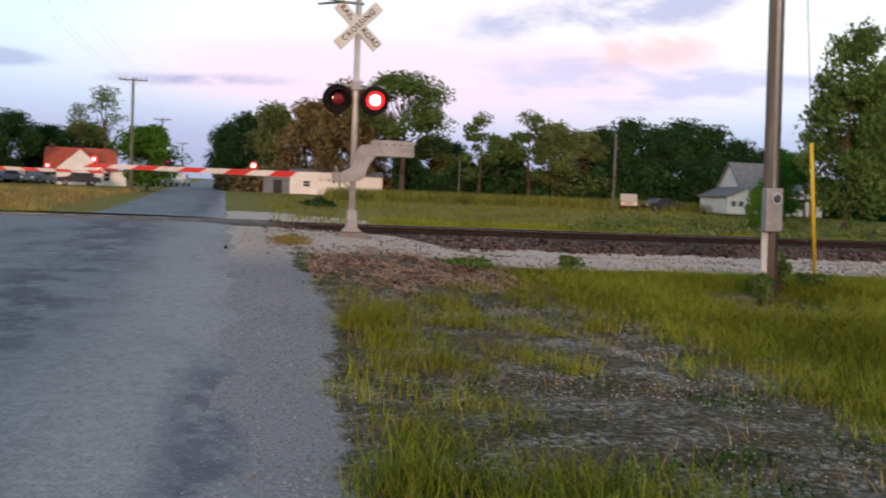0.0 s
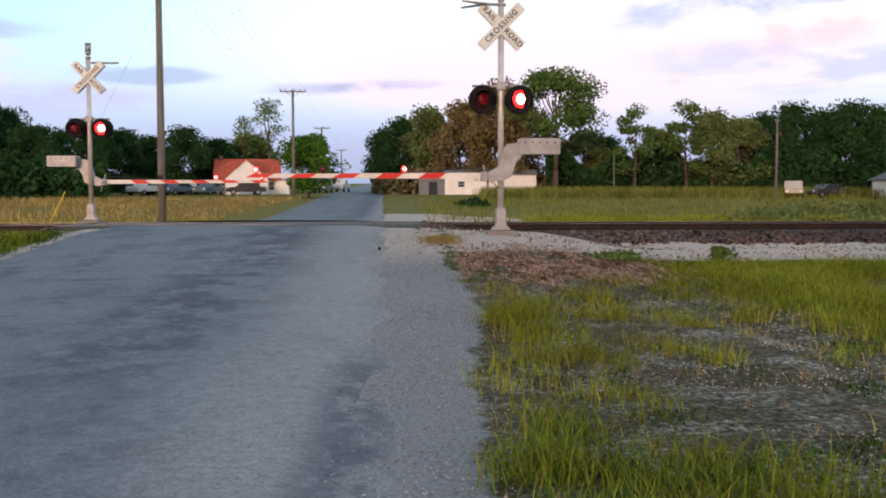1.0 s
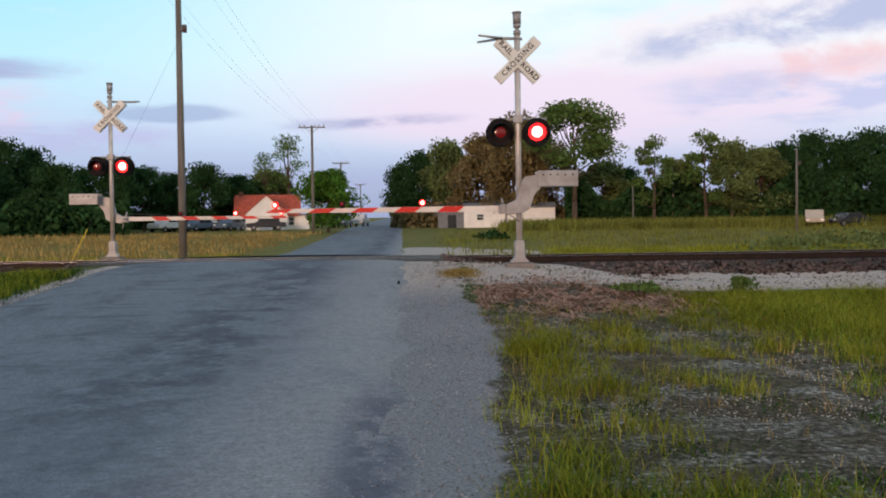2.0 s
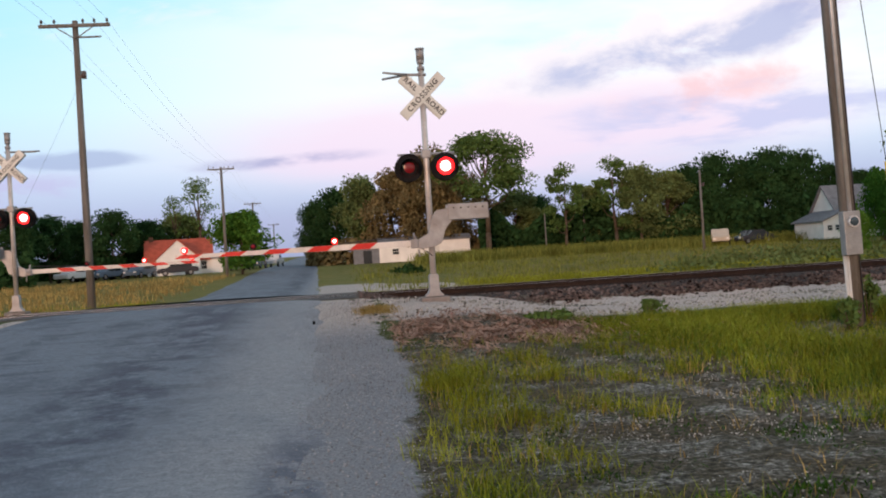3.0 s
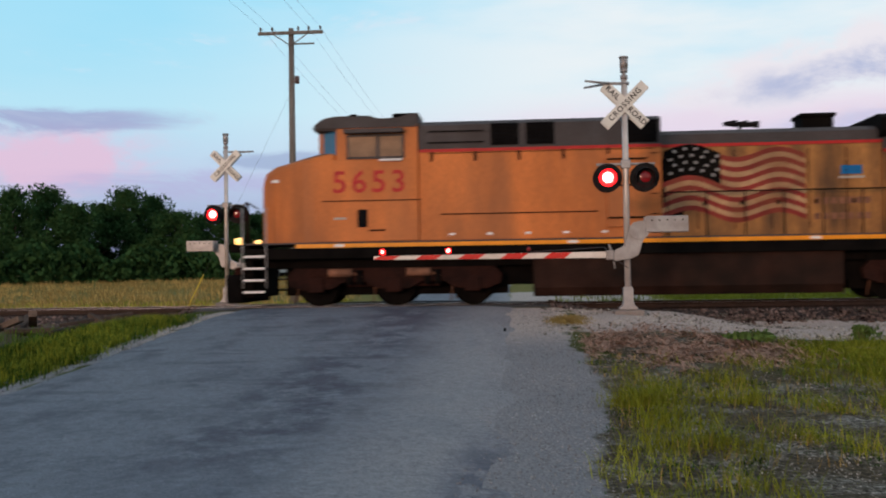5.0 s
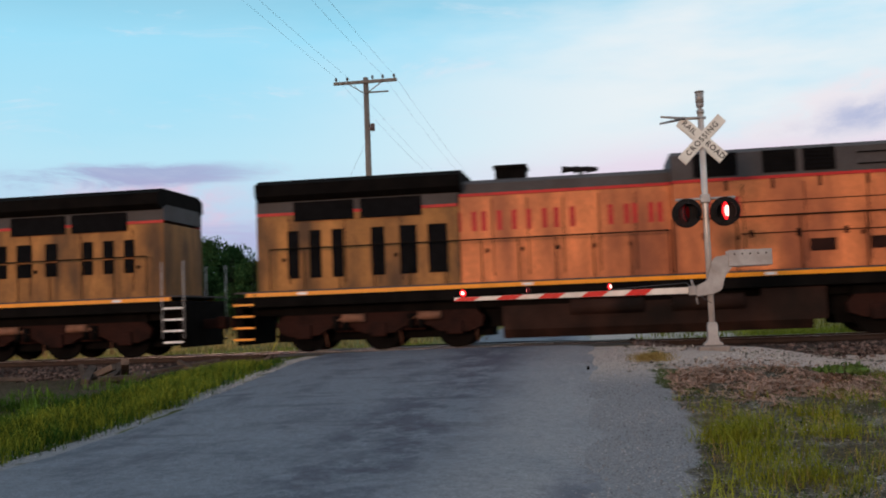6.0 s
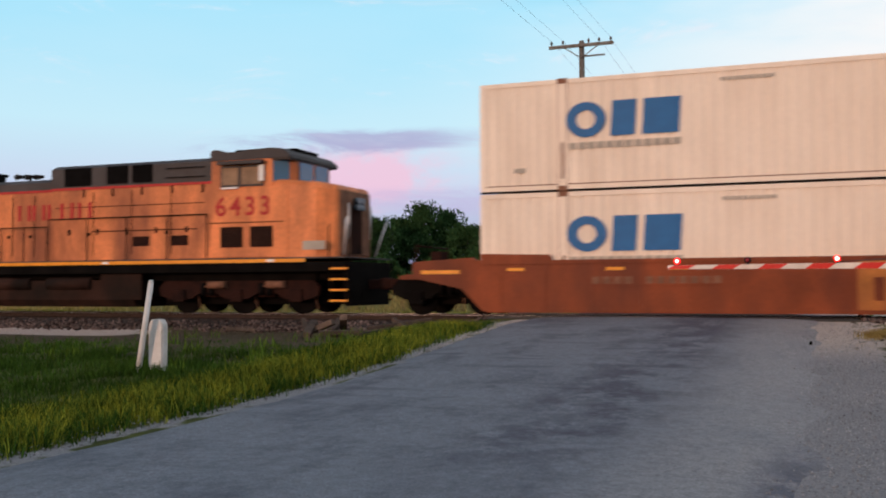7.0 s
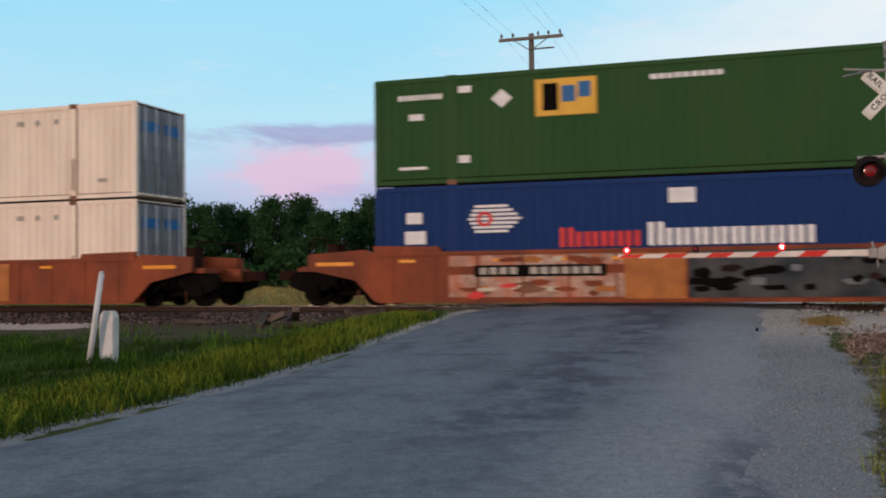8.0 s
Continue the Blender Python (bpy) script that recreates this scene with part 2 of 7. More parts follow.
M = dict(
    yellow=mat("armour_yellow_paint", (0.55, 0.172, 0.044), 0.55, 0, 0.2, 1.2, 30, 0.02, (0.24, 0.10, 0.045), 0.7, 0.9, stretch=(1, 1, 0.35)),
    yellow2=mat("faded_yellow_paint", (0.68, 0.215, 0.078), 0.5, 0, 0.28, 1.6, 30, 0.02, (0.15, 0.045, 0.025), 0.85, 0.9, stretch=(1, 1, 0.3)),
    # browner, darker ochre with near-black upright streaks
    yellowdark=mat("darker_ochre_paint", (0.36, 0.165, 0.050), 0.65, 0, 0.3, 1.4, 30, 0.03, (0.055, 0.032, 0.02), 0.9, 1.3, stretch=(1, 1, 0.3)),
    roofgrey=mat("locomotive_roof_grey", (0.060, 0.055, 0.060), 0.65, 0, 0.2, 1.5, 30, 0.03, (0.05, 0.04, 0.04), 0.6, 1.3),
    red=mat("red_stripe_paint", (0.42, 0.02, 0.02), 0.5, 0, 0.15, 3, 40),
    # black steel; also colours the boxes that stand for shade under the train
    frameblack=mat("black_grimy_shaded_steel", (0.0045, 0.004, 0.004), 0.9, 0.0, 0.4, 3, 40, 0.1, (0.012, 0.009, 0.008), 0.4, 2.0),
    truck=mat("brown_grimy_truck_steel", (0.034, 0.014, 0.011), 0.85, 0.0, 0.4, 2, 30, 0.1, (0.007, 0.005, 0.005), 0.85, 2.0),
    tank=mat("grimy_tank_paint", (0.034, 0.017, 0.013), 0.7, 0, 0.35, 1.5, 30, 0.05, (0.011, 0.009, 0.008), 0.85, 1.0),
    flagred=mat("weathered_mural_red", (0.20, 0.022, 0.018), 0.6, 0, 0.3, 2, 30, 0, (0.16, 0.05, 0.02), 0.6, 1.5),
    flagtan=mat("weathered_mural_cream", (0.38, 0.24, 0.13), 0.6, 0, 0.3, 2, 30, 0, (0.22, 0.09, 0.04), 0.6, 1.5),
    dark=mat("dark_grille", (0.005, 0.005, 0.006), 0.8, 0.0, 0.3, 5, 50, 0.1),
    sillyellow=mat("reflective_sill_yellow", (0.80, 0.30, 0.015), 0.4, 0, 0.1, 3, 40, emit=None),
    # dull tan panes: sky light in the glass is put into the colour
    skyglowpane=mat("cab_side_window", (0.24, 0.15, 0.095), 0.5, 0.0, 0.3, 2, 30),
    glass=mat("cab_window_glass", (0.05, 0.07, 0.09), 0.06, 0.0, 0.05, 3, 30, coat=0.6),
    blueglass=mat("blue_tinted_glass", (0.03, 0.12, 0.24), 0.08, 0.0, 0.05, 3, 30, coat=0.6),
    headlight=mat("headlight_lens", (1, 0.95, 0.8), 0.2, 0, 0, 3, 30, emit=(1.0, 0.80, 0.50), power=4.0),
    ditch=mat("ditch_light_lens", (1, 0.8, 0.4), 0.2, 0, 0, 3, 30, emit=(1.0, 0.50, 0.14), power=2.6),
    well=mat("rust_red_well_car_paint", (0.23, 0.048, 0.014), 0.6, 0, 0.2, 1.2, 30, 0.05, (0.09, 0.022, 0.012), 0.7, 0.9, stretch=(1, 1, 0.5)),
    wellorange=mat("faded_yellow_car_panel", (0.42, 0.15, 0.035), 0.6, 0, 0.2, 2, 30, 0.03, (0.2, 0.06, 0.03), 0.6, 1.5),
    white=mat("ribbed_container_white", (0.88, 0.76, 0.66), 0.5, 0, 0.06, 1.0, 25, 0.02, (0.55, 0.42, 0.33), 0.3, 0.9, stretch=(1, 1, 0.35)),
    rust=mat("rust_stained_rail", (0.20, 0.095, 0.06), 0.8, 0, 0.3, 4, 40, 0.1),
    contgrey=mat("grey_with_door_shade", (0.17, 0.18, 0.205), 0.5, 0.1, 0.15, 2, 30, 0.02),
    green=mat("container_green_paint", (0.020, 0.078, 0.020), 0.7, 0, 0.1, 1.0, 25, 0.02, (0.035, 0.065, 0.022), 0.35, 1.0, stretch=(1, 1, 0.35)),
    blue=mat("container_blue_paint", (0.003, 0.032, 0.15), 0.7, 0, 0.1, 1.0, 25, 0.02, (0.008, 0.022, 0.08), 0.35, 1.0, stretch=(1, 1, 0.35)),
    logoblue=mat("blue_lettering_paint", (0.004, 0.12, 0.34), 0.5, 0, 0.1, 3, 30),
    logored=mat("red_lettering_paint", (0.62, 0.03, 0.03), 0.5, 0, 0.1, 3, 30),
    logowhite=mat("white_lettering_paint", (0.75, 0.75, 0.78), 0.5, 0, 0.1, 3, 30),
    logogold=mat("gold_sign_paint", (0.70, 0.40, 0.05), 0.5, 0, 0.1, 3, 30),
    faintgrey=mat("grey_small_lettering", (0.40, 0.36, 0.32), 0.6, 0, 0.1, 3, 30),
    graffiti=mat("graffiti_spray_paint", (0.42, 0.30, 0.25), 0.6, 0, 0.35, 2.5, 8, 0, (0.45, 0.10, 0.03), 0.95, 1.4),
    graffiti_dark=mat("dark_graffiti_spray_paint", (0.016, 0.026, 0.036), 0.7, 0, 0.35, 2.5, 8, 0, (0.13, 0.12, 0.12), 0.6, 0.9),
    alu=mat("weathered_aluminium_paint", (0.62, 0.57, 0.55), 0.42, 0.35, 0.14, 6, 60, 0.02, (0.30, 0.24, 0.22), 0.4, 3),
    mech=mat("grey_mechanism_paint", (0.36, 0.35, 0.36), 0.5, 0.3, 0.14, 5, 60, 0.03, (0.2, 0.17, 0.16), 0.5, 3),
    black=mat("matt_black_paint", (0.014, 0.013, 0.014), 0.6, 0, 0.3, 8, 60, 0.02),
    signwhite=mat("reflective_sign_white", (0.72, 0.72, 0.70), 0.4, 0, 0.06, 8, 60, 0.01, (0.4, 0.38, 0.35), 0.3, 4),
    letter=mat("black_sign_lettering", (0.02, 0.02, 0.022), 0.5, 0, 0.1, 8, 60),
    armwhite=mat("gate_arm_white", (0.74, 0.68, 0.64), 0.45, 0, 0.08, 5, 60, 0.01, (0.42, 0.36, 0.32), 0.35, 3),
    armred=mat("gate_arm_red_band", (0.60, 0.025, 0.02), 0.4, 0, 0.1, 5, 60),
    lens_off=mat("unlit_red_roundel", (0.20, 0.006, 0.012), 0.18, 0, 0.1, 20, 90, coat=0.5),
    lens_on=mat("lit_red_roundel", (0.9, 0.05, 0.04), 0.3, 0, 0, 9, 60, emit=(1.0, 0.008, 0.014), power=3.2),
    lens_hot=mat("lit_lamp_core", (1, 0.9, 0.8), 0.3, 0, 0, 9, 60, emit=(1.0, 0.50, 0.42), power=5.0),
    pole=mat("weathered_grey_brown_pole_wood", (0.185, 0.170, 0.160), 0.85, 0, 0.3, 3, 40, 0.3, (0.09, 0.065, 0.05), 0.6, 2, stretch=(3, 3, 0.25)),
    conduit=mat("galvanised_conduit", (0.62, 0.61, 0.63), 0.45, 0.4, 0.12, 6, 60),
    meter=mat("grey_meter_box", (0.30, 0.30, 0.31), 0.5, 0.2, 0.15, 6, 60, 0.02),
    wire=mat("dark_cable", (0.05, 0.05, 0.06), 0.6, 0, 0.1, 5, 50),
    insul=mat("insulator_porcelain", (0.10, 0.07, 0.07), 0.3, 0, 0.1, 5, 50),
    stakeyel=mat("yellow_guy_guard", (0.72, 0.50, 0.03), 0.45, 0, 0.1, 5, 50),
    stakewhite=mat("white_marker_post", (0.62, 0.62, 0.63), 0.5, 0, 0.08, 5, 50, 0.01, (0.35, 0.34, 0.3), 0.35, 3),
    concrete=mat("weathered_concrete", (0.24, 0.21, 0.20), 0.9, 0, 0.2, 4, 50, 0.3, (0.18, 0.15, 0.13), 0.5, 3),
    # rust darkened so the colour carries the shadow under the rail head
    rail=mat("rusty_shaded_rail_steel", (0.028, 0.017, 0.014), 0.6, 0.4, 0.3, 6, 50, 0.1),
    railtop=mat("polished_rail_head", (0.36, 0.34, 0.35), 0.3, 0.9, 0.1, 6, 50),
    tie=mat("creosoted_tie_wood", (0.055, 0.042, 0.036), 0.9, 0, 0.35, 4, 40, 0.3, rand=0.3),
    ballast=mat("crushed_ballast_stone", (0.034, 0.025, 0.023), 0.9, 0, 0.5, 9, 40, 0.5),
    gravelstone=mat("pale_limestone_gravel", (0.27, 0.265, 0.28), 0.95, 0, 0.4, 9, 40, 0.4),
    housewhite=mat("white_painted_siding", (0.85, 0.82, 0.80), 0.6, 0, 0.08, 1, 20, 0.02, (0.7, 0.66, 0.62), 0.3, 0.6),
    roofred=mat("red_brown_shingle_roof", (0.42, 0.09, 0.055), 0.8, 0, 0.2, 2, 25, 0.2),
    roofslate=mat("grey_shingle_roof", (0.20, 0.195, 0.21), 0.8, 0, 0.2, 2, 25, 0.2),
    windowdark=mat("dark_window_pane", (0.025, 0.03, 0.035), 0.08, 0, 0.05, 3, 30, coat=0.4),
    trim=mat("white_window_trim", (0.68, 0.66, 0.64), 0.5, 0, 0.05, 3, 30),
    bark=mat("grey_brown_bark", (0.10, 0.072, 0.052), 0.9, 0, 0.35, 5, 40, 0.5, stretch=(2, 2, 0.5)),
    carwhite=mat("white_car_paint", (0.62, 0.62, 0.64), 0.25, 0, 0.05, 3, 30, coat=0.6),
    cardark=mat("dark_car_paint", (0.035, 0.035, 0.045), 0.25, 0, 0.05, 3, 30, coat=0.6),
    carblue=mat("blue_grey_car_paint", (0.10, 0.14, 0.20), 0.25, 0, 0.05, 3, 30, coat=0.6),
    cartan=mat("pale_tan_car_paint", (0.50, 0.43, 0.36), 0.3, 0, 0.05, 3, 30, coat=0.4),
    tyre=mat("tyre_rubber", (0.018, 0.018, 0.018), 0.85, 0, 0.2, 9, 60),
    hub=mat("wheel_hub_steel", (0.3, 0.3, 0.32), 0.4, 0.7, 0.1, 9, 60),
    wood=mat("bleached_scrap_wood", (0.085, 0.062, 0.05), 0.9, 0, 0.35, 4, 40, 0.3, rand=0.35),
    straw=mat("pinkish_dry_straw", (0.34, 0.22, 0.17), 0.95, 0, 0.4, 6, 40, 0.3),
    planter=mat("rubber_crossing_panel", (0.07, 0.068, 0.072), 0.85, 0, 0.2, 4, 50, 0.2),
)


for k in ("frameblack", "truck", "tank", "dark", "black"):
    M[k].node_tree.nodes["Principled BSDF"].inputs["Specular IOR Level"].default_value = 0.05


def leaf_mat(name, color, rand=0.22):
    m = bpy.data.materials.new(name)
    m.use_nodes = True
    nt = m.node_tree
    N, L = nt.nodes.new, nt.links.new
    b = nt.nodes["Principled BSDF"]
    b.inputs["Roughness"].default_value = 0.9
    b.inputs["Specular IOR Level"].default_value = 0.0
    geo, mr = N("ShaderNodeNewGeometry"), N("ShaderNodeMapRange")
    mr.inputs[3].default_value, mr.inputs[4].default_value = 1 - rand, 1 + rand
    L(geo.outputs["Random Per Island"], mr.inputs[0])
    tc, no = N("ShaderNodeTexCoord"), N("ShaderNodeTexNoise")
    no.inputs["Scale"].default_value = 0.35
    L(tc.outputs["Object"], no.inputs[0])
    m2 = N("ShaderNodeMapRange")
    m2.inputs[1].default_value, m2.inputs[2].default_value = 0.35, 0.65
    m2.inputs[3].default_value, m2.inputs[4].default_value = 0.7, 1.3
    L(no.outputs[0], m2.inputs[0])
    mu = N("ShaderNodeMath")
    mu.operation = 'MULTIPLY'
    L(mr.outputs[0], mu.inputs[0])
    L(m2.outputs[0], mu.inputs[1])
    mx = N("ShaderNodeMix")
    mx.data_type, mx.blend_type = 'RGBA', 'MULTIPLY'
    mx.inputs[0].default_value = 1
    mx.inputs[6].default_value = (*color, 1)
    L(mu.outputs[0], mx.inputs[7])
    L(mx.outputs[2], b.inputs["Base Color"])
    return m


M.update(
    leaf=leaf_mat("summer_leaves", (0.090, 0.145, 0.042)),
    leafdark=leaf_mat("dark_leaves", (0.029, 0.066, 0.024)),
    leafolive=leaf_mat("olive_leaves", (0.115, 0.150, 0.055)),
    leafbright=leaf_mat("bright_green_leaves", (0.075, 0.165, 0.026)),
    leafbrown=leaf_mat("brownish_leaves", (0.180, 0.140, 0.068)),
    grass=leaf_mat("roadside_grass_blades", (0.205, 0.225, 0.026), 0.5),
    grassdeep=leaf_mat("deep_green_grass_blades", (0.080, 0.140, 0.020), 0.5),
    ballast_stone=leaf_mat("ballast_stones", (0.105, 0.075, 0.067), 0.85),
    limestone=leaf_mat("limestone_chips", (0.30, 0.275, 0.25), 0.75),
    chips=leaf_mat("grey_gravel_chips", (0.27, 0.265, 0.28), 0.5),
    # darker copy of the grass, with the left verge's shade in its colour
    grassshade=leaf_mat("shaded_grass_blades", (0.036, 0.076, 0.013), 0.5),
    grassolive=leaf_mat("olive_field_grass", (0.170, 0.180, 0.042), 0.4),
    grassdry=leaf_mat("dry_grass_stalks", (0.32, 0.23, 0.085), 0.45),
)


# ---- mesh helpers
def box(bm, x0, x1, y0, y1, z0, z1, bev=0.0):
    vs = [bm.verts.new((x, y, z)) for x in (x0, x1) for y in (y0, y1) for z in (z0, z1)]
    fs = [bm.faces.new([vs[i] for i in q]) for q in ((0, 1, 3, 2), (4, 6, 7, 5), (0, 4, 5, 1), (2, 3, 7, 6), (0, 2, 6, 4), (1, 5, 7, 3))]
    if bev:
        es = list({e for f in fs for e in f.edges})
        bmesh.ops.bevel(bm, geom=es, offset=bev, segments=2, affect='EDGES', profile=0.5)
    return vs


def tube(bm, a, b, r0, r1=None, seg=12, caps=True):
    a, b = Vector(a), Vector(b)
    r1 = r0 if r1 is None else r1
    q = (b - a).to_track_quat('Z', 'Y')
    rings = []
    for p, r in ((a, r0), (b, r1)):
        rings.append([bm.verts.new(p + q @ Vector((math.cos(t) * r, math.sin(t) * r, 0))) for t in (2 * math.pi * i / seg for i in range(seg))])
    for i in range(seg):
        f = bm.faces.new((rings[0][i], rings[0][(i + 1) % seg], rings[1][(i + 1) % seg], rings[1][i]))
        f.smooth = True
    if caps:
        bm.faces.new(rings[0][::-1])
        bm.faces.new(rings[1])


def prism(bm, outline, axis, a, b):
    """An outline of (u, v) pairs pushed along an axis from a to b."""
    def at(u, v, w):
        return {'x': (w, u, v), 'y': (u, w, v), 'z': (u, v, w)}[axis]
    r0 = [bm.verts.new(at(u, v, a)) for u, v in outline]
    r1 = [bm.verts.new(at(u, v, b)) for u, v in outline]
    n = len(outline)
    for i in range(n):
        bm.faces.new((r0[i], r0[(i + 1) % n], r1[(i + 1) % n], r1[i]))
    bm.faces.new(r0[::-1])
    bm.faces.new(r1)
    bmesh.ops.recalc_face_normals(bm, faces=bm.faces)


def part(name, bm, material, parent, label=""):
    """Links a bmesh as one mesh object under a thing or a part."""
    me = bpy.data.meshes.new(name)
    bm.to_mesh(me)
    bm.free()
    me.materials.append(M[material] if isinstance(material, str) else material)
    ob = new(name, me)
    ob.parent = parent
    if label:
        ob["label"] = label
    return ob


def bx(name, material, parent, *dims, bev=0.0, label=""):
    bm = bmesh.new()
    box(bm, *dims, bev=bev)
    return part(name, bm, material, parent, label)


def thing(name, m, label, category, group="", kind=""):
    ob = new(name)
    ob.matrix_world = m
    return tagged(ob, label, category, group, kind)


def smooth(a, b, v):
    t = min(1.0, max(0.0, (v - a) / (b - a)))
    return t * t * (3 - 2 * t)


def arr_mesh(name, verts, faces, material, parent=None, label="", category="", kind=""):
    """A mesh from numpy arrays of vertices and equal-sided faces."""
    me = bpy.data.meshes.new(name)
    n, k = len(faces), len(faces[0])
    me.vertices.add(len(verts))
    me.vertices.foreach_set("co", np.asarray(verts, dtype=np.float32).ravel())
    me.loops.add(n * k)
    me.loops.foreach_set("vertex_index", np.asarray(faces, dtype=np.int32).ravel())
    me.polygons.add(n)
    me.polygons.foreach_set("loop_start", np.arange(0, n * k, k, dtype=np.int32))
    me.update(calc_edges=True)
    me.materials.append(M[material] if isinstance(material, str) else material)
    ob = new(name, me)
    ob.parent = parent
    return tagged(ob, label, category, "", kind)


# ---- the lie of the land
ROAD_L, ROAD_R = -7.15, -0.05      # edges of the paved road at the crossing
PROF = ([-60, 8, 12.4, 16.7, 20, 22, 24.5, 28.5, 31.5, 36, 45, 60, 80, 110, 125, 300, 600, 1200, 4000], [0, 0, .1, .32, .55, .68, .75, .75, .62, .35, .1, .12, .45, 1.15, 1.4, 3.6, 6.5, 9.5, 10])
SIDE = ([-60, 6, 10, 13, 16, 20, 22, 23.2, 24.1, 25.0, 27.8, 29, 32, 45, 60, 80, 110, 125, 300, 600, 1200, 4000], [-.06, -.06, -.02, .1, .2, .3, .3, .27, .38, .56, .56, .2, 0, -.04, .1, .45, 1.15, 1.4, 3.6, 6.5, 9.5, 10])


def road_x(y):
    """How far the road has drifted sideways at y, against its line at the crossing."""
    return -0.016 * (y - 20) if y > 20 else -0.012 * (y - 20)


def ground_z(x, y):
    x0 = x - road_x(y)
    k = smooth(22.3, 23.8, y)
    w = smooth(2.6 - 1.8 * k, 6.0 - 3.6 * k, x0) if x0 > 0 else smooth(7.9, 10.6 - k, -x0)
    return (1 - w) * np.interp(y, *PROF) + w * np.interp(y, *SIDE)


# ---- ground: one sheet to the horizon
def ground_mat():
    m = bpy.data.materials.new("roadside_ground")
    m.use_nodes = True
    nt = m.node_tree
    N, L = nt.nodes.new, nt.links.new
    b = nt.nodes["Principled BSDF"]
    b.inputs["Roughness"].default_value = 0.95
    b.inputs["Specular IOR Level"].default_value = 0.1
    geo, at = N("ShaderNodeNewGeometry"), N("ShaderNodeAttribute")
    at.attribute_name = "cover"
    sep = N("ShaderNodeSeparateColor")
    L(at.outputs["Color"], sep.inputs[0])

    def tex(s, d, r=0.6):
        n = N("ShaderNodeTexNoise")
        n.inputs["Scale"].default_value, n.inputs["Detail"].default_value, n.inputs["Roughness"].default_value = s, d, r
        L(geo.outputs["Position"], n.inputs[0])
        return n.outputs[0]

    def ramp(sock, stops):
        r = N("ShaderNodeValToRGB")
        L(sock, r.inputs[0])
        for i, (p, c) in enumerate(stops):
            e = r.color_ramp.elements[i] if i < 2 else r.color_ramp.elements.new(p)
            e.position, e.color = p, (*c, 1)
        return r.outputs[0]

    def mix(f, a, c):
        x = N("ShaderNodeMix")
        x.data_type = 'RGBA'
        L(f, x.inputs[0])
        L(a, x.inputs[6])
        L(c, x.inputs[7])
        return x.outputs[2]

    def edged(mask, noise_sock, amp=0.7):
        a = N("ShaderNodeMath")
        a.operation = 'MULTIPLY_ADD'
        L(noise_sock, a.inputs[0])
        a.inputs[1].default_value = amp
        L(mask, a.inputs[2])
        r = N("ShaderNodeMapRange")
        r.interpolation_type = 'SMOOTHSTEP'
        r.inputs[1].default_value, r.inputs[2].default_value = 0.5 + amp * 0.36, 0.5 + amp * 0.64
        L(a.outputs[0], r.inputs[0])
        return r.outputs[0]

    n1, n2, n3, n4 = tex(0.5, 6), tex(3.0, 6), tex(30, 3), tex(0.06, 4)
    grass = ramp(n2, [(0.3, (0.040, 0.048, 0.014)), (0.7, (0.095, 0.110, 0.026))])
    farm = ramp(n1, [(0.3, (0.115, 0.130, 0.032)), (0.7, (0.215, 0.170, 0.054))])
    grav = ramp(n3, [(0.28, (0.15, 0.152, 0.166)), (0.5, (0.245, 0.240, 0.258)), (0.75, (0.34, 0.33, 0.345))])
    n5, n6 = tex(16, 6, 0.75), tex(1.4, 7, 0.7)
    soil = ramp(n5, [(0.36, (0.020, 0.018, 0.012)), (0.5, (0.070, 0.056, 0.036)), (0.64, (0.16, 0.13, 0.095))])
    rubble = ramp(n5, [(0.40, (0.030, 0.026, 0.020)), (0.52, (0.17, 0.155, 0.135)), (0.62, (0.46, 0.43, 0.40))])
    patchy = N("ShaderNodeMapRange")
    patchy.inputs[1].default_value, patchy.inputs[2].default_value = 0.46, 0.62
    L(n6, patchy.inputs[0])
    where, side = N("ShaderNodeSeparateXYZ"), N("ShaderNodeMapRange")
    L(geo.outputs["Position"], where.inputs[0])
    side.inputs[1].default_value, side.inputs[2].default_value = -3.0, 0.0
    L(where.outputs[0], side.inputs[0])
    both = N("ShaderNodeMath")
    both.operation = 'MULTIPLY'
    L(patchy.outputs[0], both.inputs[0])
    L(side.outputs[0], both.inputs[1])
    dirt = mix(both.outputs[0], soil, rubble)
    col = mix(edged(sep.outputs[2], n1, 0.5), grass, farm)
    col = mix(edged(sep.outputs[1], n2, 0.8), col, dirt)
    pos = N("ShaderNodeSeparateXYZ")
    L(geo.outputs["Position"], pos.inputs[0])
    pad = N("ShaderNodeMapRange")
    pad.inputs[1].default_value, pad.inputs[2].default_value = 17.0, 19.5
    L(pos.outputs[1], pad.inputs[0])
    lime = ramp(n3, [(0.28, (0.30, 0.245, 0.22)), (0.5, (0.47, 0.395, 0.36)), (0.75, (0.61, 0.53, 0.49))])
    col = mix(edged(sep.outputs[0], n2, 0.8), col, mix(pad.outputs[0], grav, lime))
    L(col, b.inputs["Base Color"])
    bp = N("ShaderNodeBump")
    bp.inputs["Strength"].default_value, bp.inputs["Distance"].default_value = 0.6, 0.04
    L(n3, bp.inputs["Height"])
    L(bp.outputs[0], b.inputs["Normal"])
    return m


def ragged(y):
    """How the edge of the grass wanders along the road."""
    return 0.30 * noise.noise((y * 0.45, 1.3, 0)) + 0.14 * noise.noise((y * 1.9, 4.1, 0))


def taper(y):
    """How much narrower the right-hand shoulder grows away from the crossing."""
    return .5 * smooth(14, 4.5, y)


